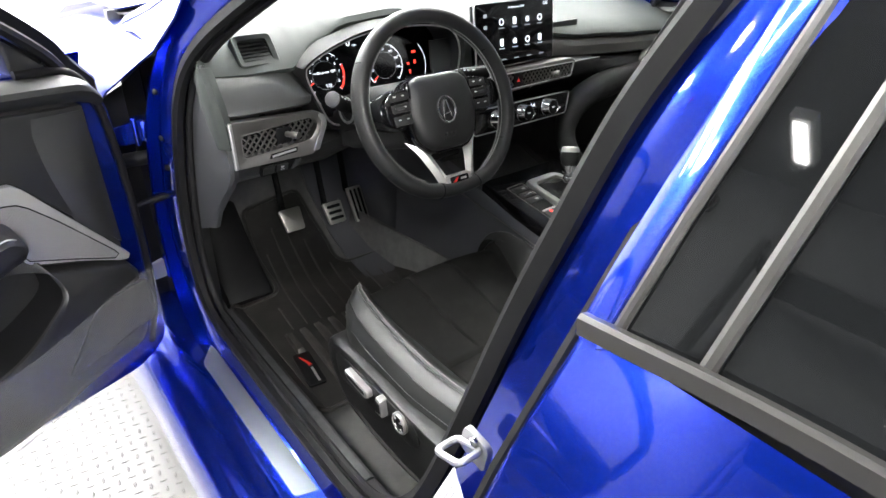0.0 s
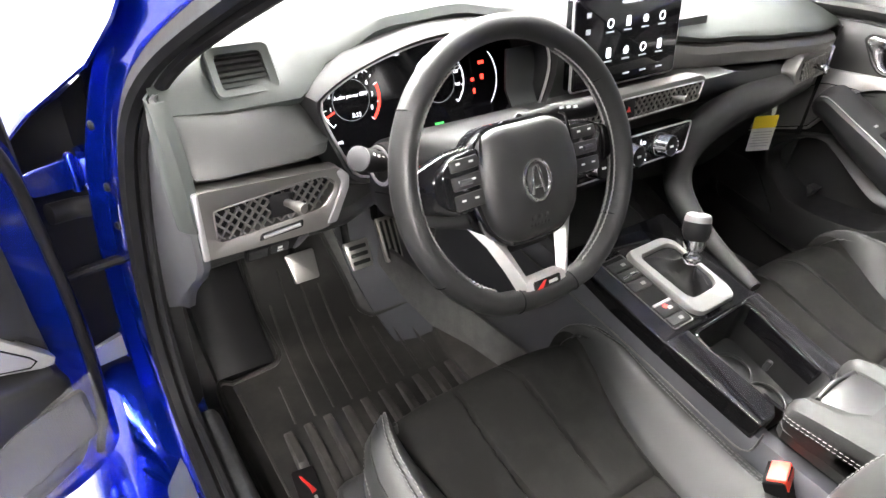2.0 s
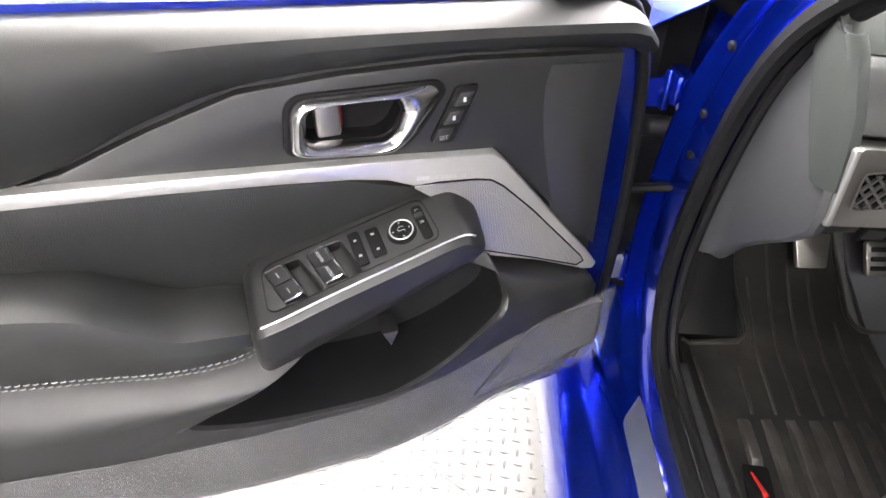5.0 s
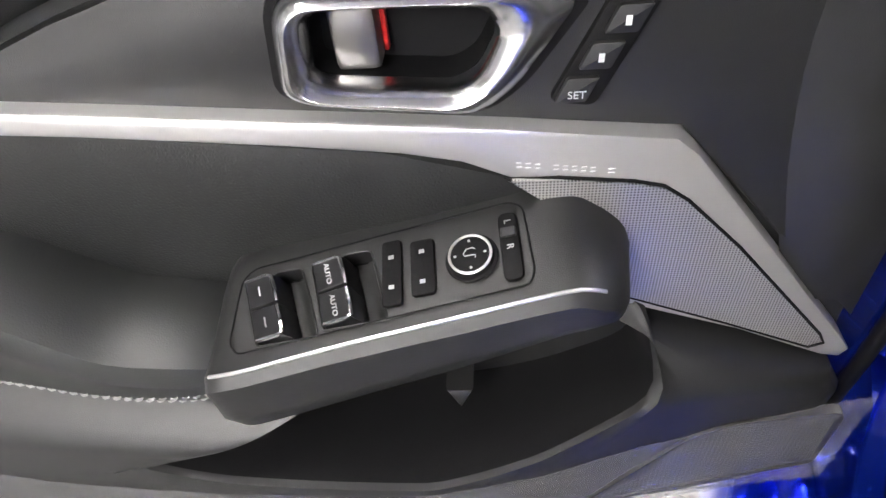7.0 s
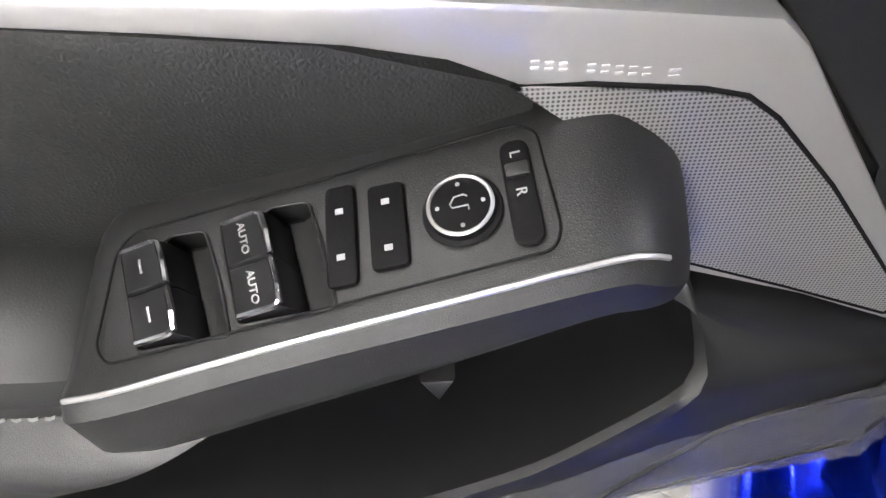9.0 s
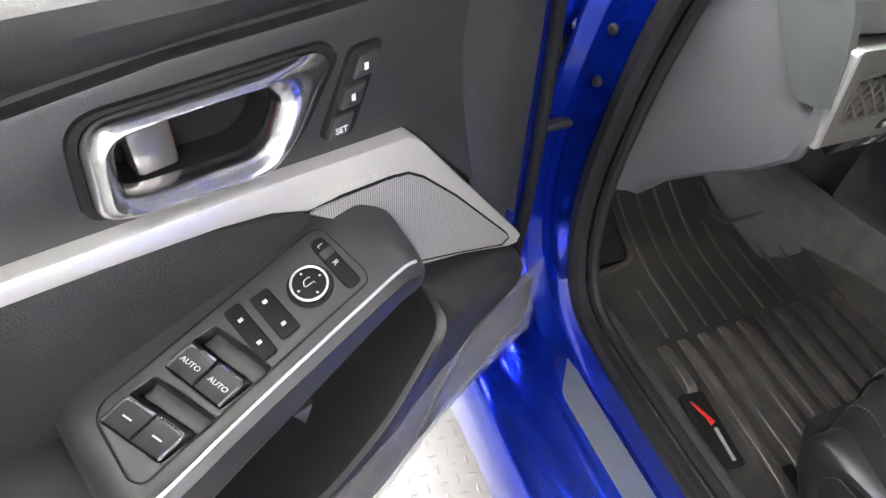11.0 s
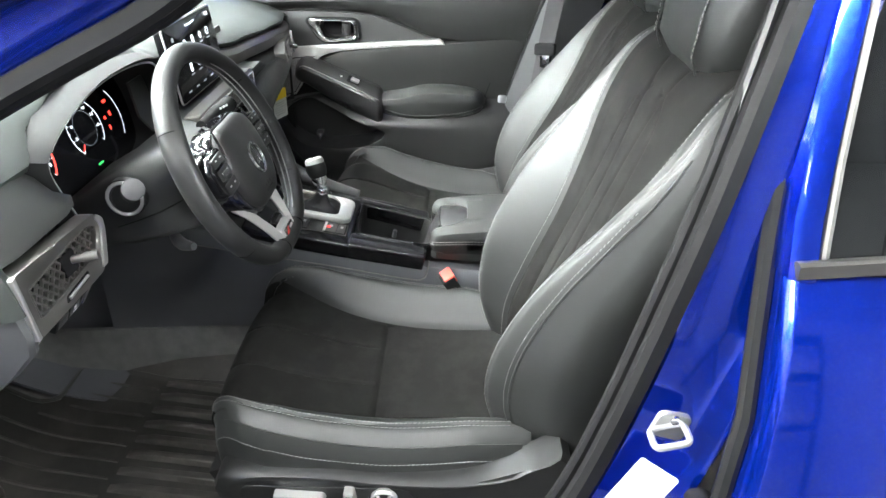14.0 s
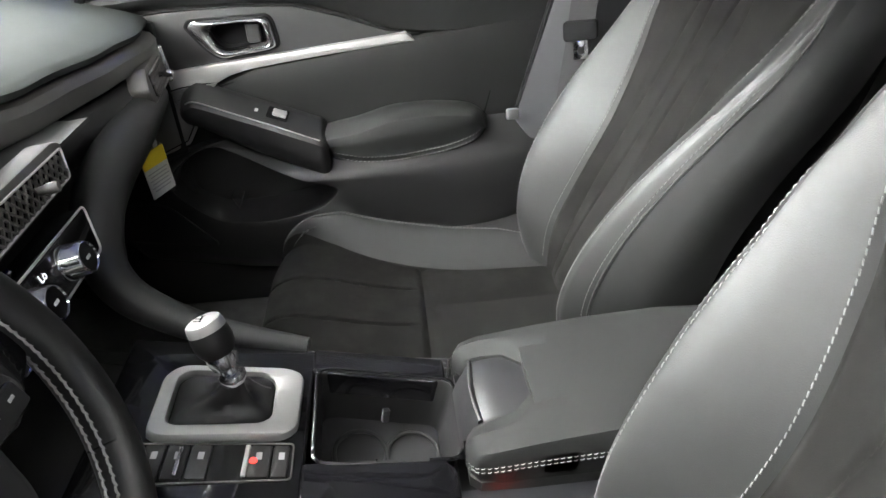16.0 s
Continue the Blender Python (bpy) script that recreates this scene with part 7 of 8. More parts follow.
knob_base = Vector((-0.004, -0.004, 0.0))
rings = []
for s_, z, wob in ((1.0, 0.002, 0.0), (0.97, 0.011, 0.0), (0.82, 0.017, 0.003), (0.66, 0.019, 0.012), (0.50, 0.023, 0.016), (0.38, 0.031, 0.012), (0.29, 0.042, 0.006), (0.26, 0.054, 0.003)):
    r = []
    for k, p in enumerate(SI):
        a = k * math.tau / 64
        w = 1 + wob * 9 * math.sin(a * 4 + z * 90)
        b = Vector((sc_.x + (p.x - sc_.x) * s_ * w, sc_.y + (p.y - sc_.y) * s_ * w))
        b = b.lerp(Vector((knob_base.x + (b.x - sc_.x) * 0.8, knob_base.y + (b.y - sc_.y) * 0.8)), min(1, z / 0.040))
        r.append(g @ Vector((b.x, b.y, z + wob * 0.25 * math.sin(a * 3 + 1))))
    rings.append(r)
gl = thing("gear_lever", g @ knob_base, "manual gear lever with chrome-topped knob and leather boot", "gear lever")
boot = part("boot", loft(rings), M["boot_leather"], gl, "folded black leather boot")
kb = g @ Vector((knob_base.x, knob_base.y, 0.050))
tip = Vector((0.013, 0.008, 0.739))
lean = (tip - kb).normalized()
stitches([g @ Vector((knob_base.x - 0.002 + 0.020 * (1 - k / 10) ** 1.5, knob_base.y - 0.014 - 0.022 * (1 - k / 10), 0.054 - 0.038 * (1 - k / 10))) for k in range(11)], "stitching", boot, Vector((0.2, -0.8, 0.5)), 0.005, 0.0035, 0.0006, 0.001)
reach = (tip - kb).length
part("collar", disc(kb, lean, [(0.0115, -0.008), (0.0150, -0.002), (0.0155, 0.002), (0.0135, 0.006), (0.0095, 0.008), (0.0090, reach - 0.050)], 28), M["chrome"], gl, "chrome collar")
h0 = reach - 0.062
knob = part("knob", disc(kb, lean, [(0.0120, h0 + 0.010), (0.0150, h0 + 0.016), (0.0205, h0 + 0.026), (0.0222, h0 + 0.036), (0.0215, h0 + 0.046), (0.0208, h0 + 0.049)], 32), M["leather_wheel"], gl, "black leather knob")
part("knob_cap", disc(kb, lean, [(0.0208, h0 + 0.049), (0.0206, h0 + 0.054), (0.0190, h0 + 0.0595), (0.0160, h0 + 0.0615), (0.004, h0 + 0.0622)], 32), M["satin"], knob, "brushed metal cap with shift pattern")
part("knob_ring", disc(kb, lean, [(0.0105, h0 + 0.0), (0.0145, h0 + 0.003), (0.0170, h0 + 0.014), (0.0165, h0 + 0.019), (0.0150, h0 + 0.020)], 28), M["chrome"], knob)
fcap = axes(tip + lean * 0.0006, (1, 0, -lean.x), (0, 1, 0.1))
bm = rbox((0, 0, 0), (0.015, 0.0010, 0.0006), 0, fcap)
for x in (-0.007, 0, 0.007):
    rbox((x, 0, 0), (0.0010, 0.013, 0.0006), 0, fcap, bm)
part("shift_pattern", bm, M["matte_black"], knob)
# drive switches beside the lever
part("switch_bezel", prism(rounded([(-0.107, 0.082), (-0.058, 0.084), (-0.056, -0.074), (-0.100, -0.075)], 0.005), 0.0, 0.0032, g), M["matte_black"], con)
for k, (yy, h, t_) in enumerate(((0.064, 0.020, 0), (0.041, 0.020, 1), (0.018, 0.020, 0), (-0.040, 0.026, 2), (-0.063, 0.016, 0))):
    x0, x1 = -0.104 + (0.064 - yy) * 0.035, -0.060
    bt = part("console_switch", prism(rounded([(x0, yy - h / 2), (x1, yy - h / 2), (x1, yy + h / 2), (x0, yy + h / 2)], 0.0025), 0.002, 0.0062, g, 0.0012), M["plastic"], con, "black console switch")
    if t_ == 1:
        part("switch_bar", rbox(((x0 + x1) / 2, yy - 0.003, 0.0066), (0.036, 0.0045, 0.003), 0.001, g), M["chrome"], bt)
    if t_ == 2:
        part("lit_mark", disc(g @ Vector((-0.080, yy + 0.004, 0.0062)), g.to_3x3() @ Vector((0, 0, 1)), [(0.0040, 0), (0.0040, 0.0005)], 16), M["glow_red"], bt, "red lit parking brake mark")
        part("switch_edge", rbox(((x0 + x1) / 2, yy + 0.0115, 0.0065), (0.040, 0.0050, 0.003), 0.001, g), M["satin"], bt)
    part("mark", rbox((-0.074, yy - 0.001, 0.0064), (0.009, 0.006, 0.0004), 0, g), M["grey_print"], bt)
part("switch_rim", tube([g @ Vector((p.x, p.y, 0.0034)) for p in rounded([(-0.108, 0.083), (-0.057, 0.085), (-0.055, -0.075), (-0.101, -0.076)], 0.005)], 0.0011, 6, closed=True), M["gunmetal"], con)
# armrest lid: two horns round the latch at its front
def lid(x0, x1, rows_, bm=None):
    out = []
    for y, zt, zb, i0, i1 in rows_:
        a, b = x0 + i0, x1 - i1
        r = min(0.022, (b - a) * 0.4)
        out.append([(a + 0.004, y, zb), (a, y, zb + 0.014), (a, y, zt - 0.020), (a + r * 0.3, y, zt - 0.006), (a + r, y, zt), ((a + b) / 2, y, zt + 0.003), (b - r, y, zt), (b - r * 0.3, y, zt - 0.006), (b, y, zt - 0.020), (b, y, zb + 0.014), (b - 0.004, y, zb)])
    return loft(out, True, True, bm)
AL, AR = -0.118, 0.074
bm = lid(AL, AR, [(-0.335, 0.6435, 0.585, 0, 0), (-0.36, 0.647, 0.585, 0, 0), (-0.42, 0.653, 0.585, 0, 0), (-0.52, 0.658, 0.585, 0.001, 0.001), (-0.60, 0.656, 0.585, 0.005, 0.005), (-0.62, 0.645, 0.59, 0.013, 0.013)])
horn = [(-0.256, 0.612, 0.600, 0.024, 0.014), (-0.260, 0.622, 0.592, 0.012, 0.007), (-0.268, 0.631, 0.588, 0.004, 0.001), (-0.29, 0.637, 0.586, 0, -0.002), (-0.315, 0.641, 0.585, 0, -0.008), (-0.335, 0.6438, 0.585, 0, -0.028), (-0.37, 0.6475, 0.585, 0, -0.04)]
lid(AL, AL + 0.054, horn, bm)
lid(AR - 0.046, AR, [(y, z, zb, j, i) for y, z, zb, i, j in horn], bm)
arm = part("armrest_lid", bm, M["lid_leather"], con, "padded black leather armrest lid with pale stitching")
for x, s_ in ((AL, -1), (AR, 1)):
    for dz in (0.0, -0.006):
        stitches(spline([(x - s_ * 0.022, -0.2560, 0.608 + dz), (x - s_ * 0.010, -0.2605, 0.611 + dz), (x - s_ * 0.0025, -0.270, 0.614 + dz), (x + s_ * 0.0004, -0.29, 0.617 + dz), (x + s_ * 0.0006, -0.33, 0.620 + dz), (x + s_ * 0.0006, -0.42, 0.624 + dz), (x, -0.55, 0.628 + dz)], 60), "stitching", arm, Vector((s_, 0.1, 0)), 0.0066, 0.0044, 0.0006, 0.0006)
part("lid_base", loft([[(x, y, z) for x, z in ((AL + 0.006 + e, 0.570), (AL + 0.003 + e, 0.588), (AR - 0.003 - e, 0.588), (AR - 0.006 - e, 0.570))] for y, e in ((-0.259, 0.012), (-0.27, 0.002), (-0.32, 0), (-0.60, 0))]), M["leather"], con, "leather base below the armrest lid")
part("latch", loft([[(x, y, z) for x, z in ((-0.066, 0.570), (-0.066, zt - 0.004), (-0.060, zt), (0.026, zt), (0.032, zt - 0.004), (0.032, 0.570))] for y, zt in ((-0.253, 0.577), (-0.258, 0.590), (-0.272, 0.620), (-0.278, 0.6265), (-0.30, 0.631), (-0.345, 0.635))]), M["switch_black"], arm, "black latch at the front of the armrest")
part("latch_lip", tube(spline([(-0.064, -0.2765, 0.6245), (-0.02, -0.272, 0.6262), (0.03, -0.2765, 0.6245)], 20), 0.0035, 8), M["switch_black"], arm)
# rounded lower edge of the dashboard that sweeps down to the console on the passenger's side
pts = spline([(0.60, 0.205, 0.800), (0.45, 0.195, 0.795), (0.32, 0.19, 0.785), (0.235, 0.185, 0.762), (0.190, 0.178, 0.715), (0.165, 0.150, 0.675), (0.140, 0.09, 0.648), (0.122, 0.02, 0.628), (0.108, -0.075, 0.606)], 60)
part("side_rib", tube(pts, [0.026 + 0.010 * math.sin(min(1, k / 40) * math.pi) if k < 36 else 0.0275 - 0.015 * (k - 36) / 24 for k in range(60)], 14), M["plastic"], con, "black rounded rib from dashboard to console")

# ---- seat belt buckle ----
bk = thing("belt_buckle", (-0.137, -0.30, 0.50), "black seat belt buckle with orange-red release button", "belt buckle")
m = axes((-0.137, -0.300, 0.536), (0.94, 0.34, 0), (-0.1, 0.28, 1)) @ Matrix.Rotation(radians(-14), 4, "X")
part("housing", prism(box2(0.044, 0.095, 0.006, 0, -0.034), -0.015, 0.013, m, 0.004), M["matte_black"], bk)
part("release_button", prism(box2(0.038, 0.020, 0.003, 0, 0.006), -0.009, 0.015, m, 0.003), M["orange"], bk, "orange-red release button")
part("button_slot", prism(box2(0.026, 0.004, 0.001, 0, 0.012), 0.0145, 0.0156, m, 0.0003), M["matte_black"], bk)

# ---- floor mat ----
mt = thing("floor_mat", (-0.42, 0.3, 0.265), "dusty black rubber floor mat with deep grooves, red badge", "floor mat")
def mat_z(x, y):
    z = 0.296
    if y > 0.42:
        z += (y - 0.42) ** 2 * 1.7
    return z
out = [(-0.680, 0.02), (-0.682, 0.30), (-0.668, 0.470), (-0.545, 0.476), (-0.528, 0.50), (-0.535, 0.60), (-0.520, 0.715), (-0.338, 0.730), (-0.325, 0.60), (-0.331, 0.530), (-0.310, 0.502), (-0.215, 0.500), (-0.195, 0.480), (-0.168, 0.425), (-0.142, 0.385), (-0.152, 0.30), (-0.150, 0.17), (-0.155, 0.02)]
O2 = [Vector((p.x, p.y)) for p in rounded([(*p,) for p in out], 0.022, 4)]
def inside_mat(x, y):
    c = False
    for i in range(len(out)):
        (x1, y1), (x2, y2) = out[i], out[i - 1]
        if (y1 > y) != (y2 > y) and x < (x2 - x1) * (y - y1) / (y2 - y1) + x1:
            c = not c
    return c
bm = bmesh.new()
grid = {}
nx, ny = 180, 210
def flap(y):
    """Where the raised side flap begins."""
    return -0.205 - 0.035 * max(0, min(1, (0.46 - y) / 0.17))
def relief(x, y):
    """Height of the mat's pattern."""
    h = 0.0
    if x > flap(y) and y < 0.492:
        h = min(0.040, 0.60 * (x - flap(y)))
    if x < -0.640:
        h = min(0.022, 0.9 * (-0.640 - x))
    return h
for i in range(nx + 1):
    for j in range(ny + 1):
        x, y = -0.690 + 0.56 * i / nx, 0.01 + 0.73 * j / ny
        if inside_mat(x, y):
            grid[i, j] = bm.verts.new((x, y, mat_z(x, y) + relief(x, y)))
for (i, j) in list(grid):
    q = [(i, j), (i + 1, j), (i + 1, j + 1), (i, j + 1)]
    if all(k in grid for k in q):
        bm.faces.new([grid[k] for k in q])
part("mat_surface", bm, M["mat_rubber"], mt, "grooved rubber surface")
rows = []
for k in range(13):
    y = 0.045 + 0.430 * k / 12
    x0, x1 = flap(y) + 0.010, max(flap(y) + 0.016, -0.162 - 0.9 * max(0, y - 0.415))
    rows.append([(x0 + (x1 - x0) * j / 4, y, mat_z(0, y) + relief(x0 + (x1 - x0) * j / 4, y) + 0.0015) for j in range(5)])
part("mat_flap", sheet(rows, -0.002), M["mat_lit_dusty"], mt, "raised smooth side flap of the mat")
edge = spread([*O2, O2[0]], 200, True)
part("mat_rim", tube([(p.x, p.y, mat_z(p.x, p.y) + relief(p.x, p.y) + 0.001) for p in edge], 0.0055, 8, closed=True), M["mat_rubber"], mt, "raised rubber rim")
def mat_bar(name, x0, y0, y1, slope, w, h, flare=0.0):
    """A raised bar of the mat; x0 is its place at depth 0.30."""
    rings = []
    for i in range(9):
        y = y0 + (y1 - y0) * i / 8
        x, z = x0 + slope * (y - 0.30), mat_z(0, y)
        e = 0.25 if i in (0, 8) else 1.0
        ww = w * (1 + flare * (1 - i / 8))
        rings.append([(x - ww / 2, y, z - 0.002), (x - ww * 0.40, y, z + h * 0.85 * e), (x - ww * 0.30, y, z + h * e), (x + ww * 0.26, y, z + h * e), (x + ww * 0.38, y, z + h * 0.85 * e), (x + ww / 2, y, z - 0.002)])
    # bars paler than the mat, so they read as lit tops over dark grooves
    part(name, loft(rings), M["mat_lit_dusty"], mt)
for k in range(10):
    x0 = -0.241 - k * 0.0392
    mat_bar("rib", x0, 0.215 if x0 < -0.575 else 0.03, 0.306, 0.10 - 0.004 * k, 0.0180, 0.0125, 0.25)
for k in range(9):
    x0 = -0.2605 - k * 0.0392
    mat_bar("ridge", x0, 0.318, (0.452, 0.470, 0.476, 0.52, 0.61, 0.66, 0.66, 0.60, 0.42)[k], 0.10, 0.0052, 0.0045)
mat_bar("ridge", -0.640, 0.06, 0.44, 0.02, 0.006, 0.006)
m = axes((-0.612, 0.160, 0.3005), (0.13, 0.99, 0), (-0.99, 0.13, 0))
bp = part("badge_plate", prism(box2(0.118, 0.040, 0.006), -0.004, 0.0015, m, 0.001), M["matte_black"], mt)
bm = prism([(0.008, -0.011), (0.044, 0.006), (0.045, 0.009), (0.034, 0.006), (0.016, -0.001), (0.004, -0.002)], 0.0015, 0.0030, m)
part("red_badge", bm, M["red"], bp, "red badge")
part("badge_bar", rbox((-0.026, -0.006, 0.002), (0.050, 0.005, 0.002), 0, m), M["satin"], bp)
# dead pedal
part("foot_rest", loft([[(x, y, z) for x, y, z in ((-0.662, y0, z0 + 0.006), (-0.650, y0 - 0.003, z0 + 0.012), (-0.556, y0 - 0.003, z0 + 0.008), (-0.545, y0, z0), (-0.545, y0 + 0.03, z0 - 0.06), (-0.662, y0 + 0.03, z0 - 0.06))] for y0, z0 in ((0.486, 0.300), (0.50, 0.318), (0.56, 0.365), (0.63, 0.425), (0.69, 0.49))]), M["rubber"], car, "black foot rest")

# ---- pedals ----
def pedal(x, y, z, w0, w1, h, lean, ribs, tall):
    pd = thing("pedal", (x, y, z - h / 2), "brushed steel pedal with black rubber ribs", "pedal", "pedals of the car")
    m = Matrix.Translation((x, y, z)) @ Matrix.Rotation(radians(-lean), 4, "X") @ FX.to_3x3().to_4x4()
    part("pad", prism(rounded([(-w1 / 2, -h / 2), (w1 / 2, -h / 2), (w0 / 2, h / 2), (-w0 / 2, h / 2)], 0.006), -0.006, 0.004, m, 0.002), M["pedal_metal"], pd, "brushed steel pad")
    bm = bmesh.new()
    for k in range(ribs):
        t = (k + 0.5) / ribs - 0.5
        if tall:
            rbox((t * w0 * 0.85, 0, 0.005), (w0 * 0.14, h * 0.86, 0.005), 0.002, m, bm)
        else:
            rbox((0, t * h * 0.82, 0.005), (w1 * 0.80, h * 0.14, 0.005), 0.002, m, bm)
    part("rubber_rib", bm, M["rubber"], pd, "black rubber ribs")
    part("arm", tube([m @ Vector((0, h * 0.2, -0.006)), m @ Vector((0, h * 0.5, -0.05)), (x, y + 0.10, z + 0.16), (x, y + 0.13, z + 0.30)], 0.009, 8), M["matte_black"], pd)


pedal(-0.440, 0.552, 0.462, 0.062, 0.052, 0.062, 38, 0, False)
pedal(-0.312, 0.552, 0.446, 0.058, 0.050, 0.062, 36, 3, False)
pedal(-0.208, 0.600, 0.425, 0.048, 0.044, 0.105, 30, 3, True)


# ---- front seats ----
def front_seat(cx, outer, dy, driver, recline=0.0, drop=0.0, sink=0.0):
    """outer: -1 where the seat's door side is on the left. Returns the seat."""
    st = thing("front_seat", (cx, -0.2 + dy, 0.265), "black leather and suede power driver's seat, silver switches on its side" if driver else "black leather and suede passenger seat with pale stitching", "car seat", "front seats")
    V = lambda x, y, z: Vector((cx + x, y + dy - recline * max(0, z - 0.48), z - drop * max(0, z - 0.48)))
    def table(rows_, s):
        n = len(rows_)
        for i in range(n - 1):
            a, b = rows_[i], rows_[i + 1]
            if s <= b[0]:
                h = b[0] - a[0]
                k = (s - a[0]) / h
                ta = (b[1] - rows_[i - 1][1]) / (b[0] - rows_[i - 1][0]) if i > 0 else (b[1] - a[1]) / h
                tb = (rows_[i + 2][1] - a[1]) / (rows_[i + 2][0] - a[0]) if i + 2 < n else (b[1] - a[1]) / h
                return (2 * k ** 3 - 3 * k * k + 1) * a[1] + (k ** 3 - 2 * k * k + k) * h * ta + (-2 * k ** 3 + 3 * k * k) * b[1] + (k ** 3 - k * k) * h * tb
        return rows_[-1][1]
    # cushion: height over the plan
    cl = spline([(-0.44, 0.474), (-0.34, 0.466), (-0.22, 0.464), (-0.10, 0.478), (0.0, 0.500), (0.055, 0.508), (0.092, 0.490), (0.104, 0.455), (0.098, 0.405), (0.085, 0.36)], 40)
    def hw(v):
        k = [(0.0, 0.205), (0.15, 0.222), (0.35, 0.236), (0.55, 0.240), (0.64, 0.239), (0.71, 0.228), (0.77, 0.210), (0.85, 0.195), (1.0, 0.186)]
        for a, b in zip(k, k[1:]):
            if v <= b[0]:
                e = (v - a[0]) / (b[0] - a[0])
                return a[1] + (b[1] - a[1]) * e
        return k[-1][1]
    def ce(v):
        return table([(0.0, 0.60), (0.20, 0.575), (0.36, 0.575), (0.48, 0.61), (0.60, 0.68), (0.70, 0.775), (0.76, 0.825), (0.84, 0.84), (1.0, 0.84)], v)
    step = lambda k: max(0, min(1, k)) ** 2 * (3 - 2 * max(0, min(1, k)))
    CR = 0.85                                     # crest of the cushion bolster
    def cush(t, v):
        """t across (-1 to 1), v from back to front."""
        i = min(38.999, v * 39)
        p = cl[int(i)].lerp(cl[int(i) + 1], i - int(i))
        a, e = abs(t), ce(v)
        lift = 0.062 * (1 if 0.15 < v < 0.62 else (0.7 + 2 * v if v < 0.15 else max(0.20, 1 - (v - 0.62) * 1.7)))
        b = lift * step((a - e + 0.05) / (CR - e + 0.05)) - 0.022 * max(0, (a - CR) / (1 - CR)) ** 1.6
        front = -0.045 * a ** 4 * (v - 0.55) / 0.45 if v > 0.55 else 0.0
        seam = 0
        if a < e:
            sp = 0.20 + 0.05 * v
            seam = -0.010 * math.exp(-((a - sp) / 0.011) ** 2) * min(1, max(0, (v - 0.40) / 0.06))
            seam -= 0.008 * math.exp(-((v - 0.385) / 0.008) ** 2)
            seam += 0.004 * math.cos(a / e * math.pi / 2) + 0.003 * math.sin(v * 9 + t * 2.0)
        seam -= 0.006 * math.exp(-((a - e) / 0.018) ** 2)
        seam -= 0.003 * math.exp(-((a - CR - 0.02) / 0.010) ** 2)
        return V(t * hw(v), p.x + front, p.y + b + seam - sink * max(0, 0.62 - v) / 0.62 * (0.35 + 0.65 * a))
    cols = lambda a, b, n: [a + (b - a) * k / n for k in range(n + 1)]
    vs = cols(0.0, 1.0, 90)
    part("cushion_centre", sheet([[cush(t * ce(v), v) for t in cols(-1, 1, 110)] for v in vs], -0.02), M["suede"], st, "black suede cushion centre")
    for s in (-1, 1):
        bo = part("cushion_bolster", sheet([[cush(s * (ce(v) + (1 - ce(v)) * k), v) for k in cols(0, 1, 22)] for v in vs], -0.02 * s), M["leather"], st, "black leather cushion bolster")
        stitches([cush(s * (CR + 0.035), v) for v in vs[5:82]], "stitching", bo, Vector((s * 0.3, 0, 0.9)), 0.0072, 0.0050, 0.00065, 0.0006)
        stitches([cush(s * (CR + 0.005), v) for v in vs[5:82]], "stitching", bo, Vector((-s * 0.3, 0, 0.9)), 0.0072, 0.0050, 0.00065, 0.0006)
        # skirt below the bolster
        rows = []
        for v in vs[2:]:
            p = cush(s * 1.0, v)
            k = 1 - max(0, (v - 0.66) / 0.34)
            d = max(0.012, (p.z - 0.375))
            rows.append([p + Vector((0, 0, 0.003)), p + Vector((s * 0.008, 0, -0.012)), p + Vector((s * 0.013 * k, 0, -0.35 * d)), p + Vector((s * 0.008 * k, 0, -0.75 * d)), p + Vector((-s * 0.012, 0, -d))])
        sk = part("cushion_side", sheet(rows, -0.004 * s), M["leather"], st, "black leather cushion side")
        stitches([r[1].lerp(r[2], 0.35) for r in rows[2:76]], "stitching", sk, Vector((s, 0, 0.2)), 0.0072, 0.0048, 0.0006, 0.0006)
    part("cushion_front", sheet([[V(x, 0.080 - 0.03 * k, 0.40 - 0.08 * k) for x in cols(-0.2, 0.2, 6)] for k in (0, 0.5, 1)], 0.02), M["plastic"], st)
    # side shields
    for s in (-1, 1):
        o = [(0.068, 0.430), (0.046, 0.462), (-0.02, 0.474), (-0.12, 0.474), (-0.22, 0.466), (-0.34, 0.470), (-0.44, 0.50), (-0.475, 0.53), (-0.50, 0.50), (-0.49, 0.42), (-0.42, 0.36), (-0.28, 0.320), (-0.12, 0.312), (0.0, 0.335), (0.045, 0.375), (0.064, 0.41)]
        O_ = [Vector((p.x, p.y)) for p in spline([(*p, 0) for p in o], 60, True)]
        c_ = Vector((-0.2, 0.40))
        rg = lambda sc, x: [V(s * x, c_.x + (p.x - c_.x) * sc, c_.y + (p.y - c_.y) * sc) for p in O_]
        shd = part("side_shield", loft([rg(1.0, 0.20), rg(1.0, 0.248), rg(0.985, 0.260), rg(0.93, 0.267), rg(0.86, 0.268), rg(0.82, 0.264), rg(0.3, 0.262)]), M["plastic"], st, "black plastic seat side shield")
        if driver and s == outer:
            fy = axes(V(s * 0.263, 0, 0), (0, -1, 0), (0, 0, 1)) if s < 0 else axes(V(s * 0.263, 0, 0), (0, 1, 0), (0, 0, 1))
            q = lambda y, z: (-(y + 0.006) if s < 0 else y + 0.006, z - 0.012)
            part("switch_recess", prism([q(*p) for p in rounded([(0.02, 0.455), (-0.25, 0.462), (-0.27, 0.43), (-0.245, 0.405), (0.0, 0.395), (0.025, 0.42)], 0.015)], 0.0, 0.0025, fy, 0.001), M["plastic"], shd)
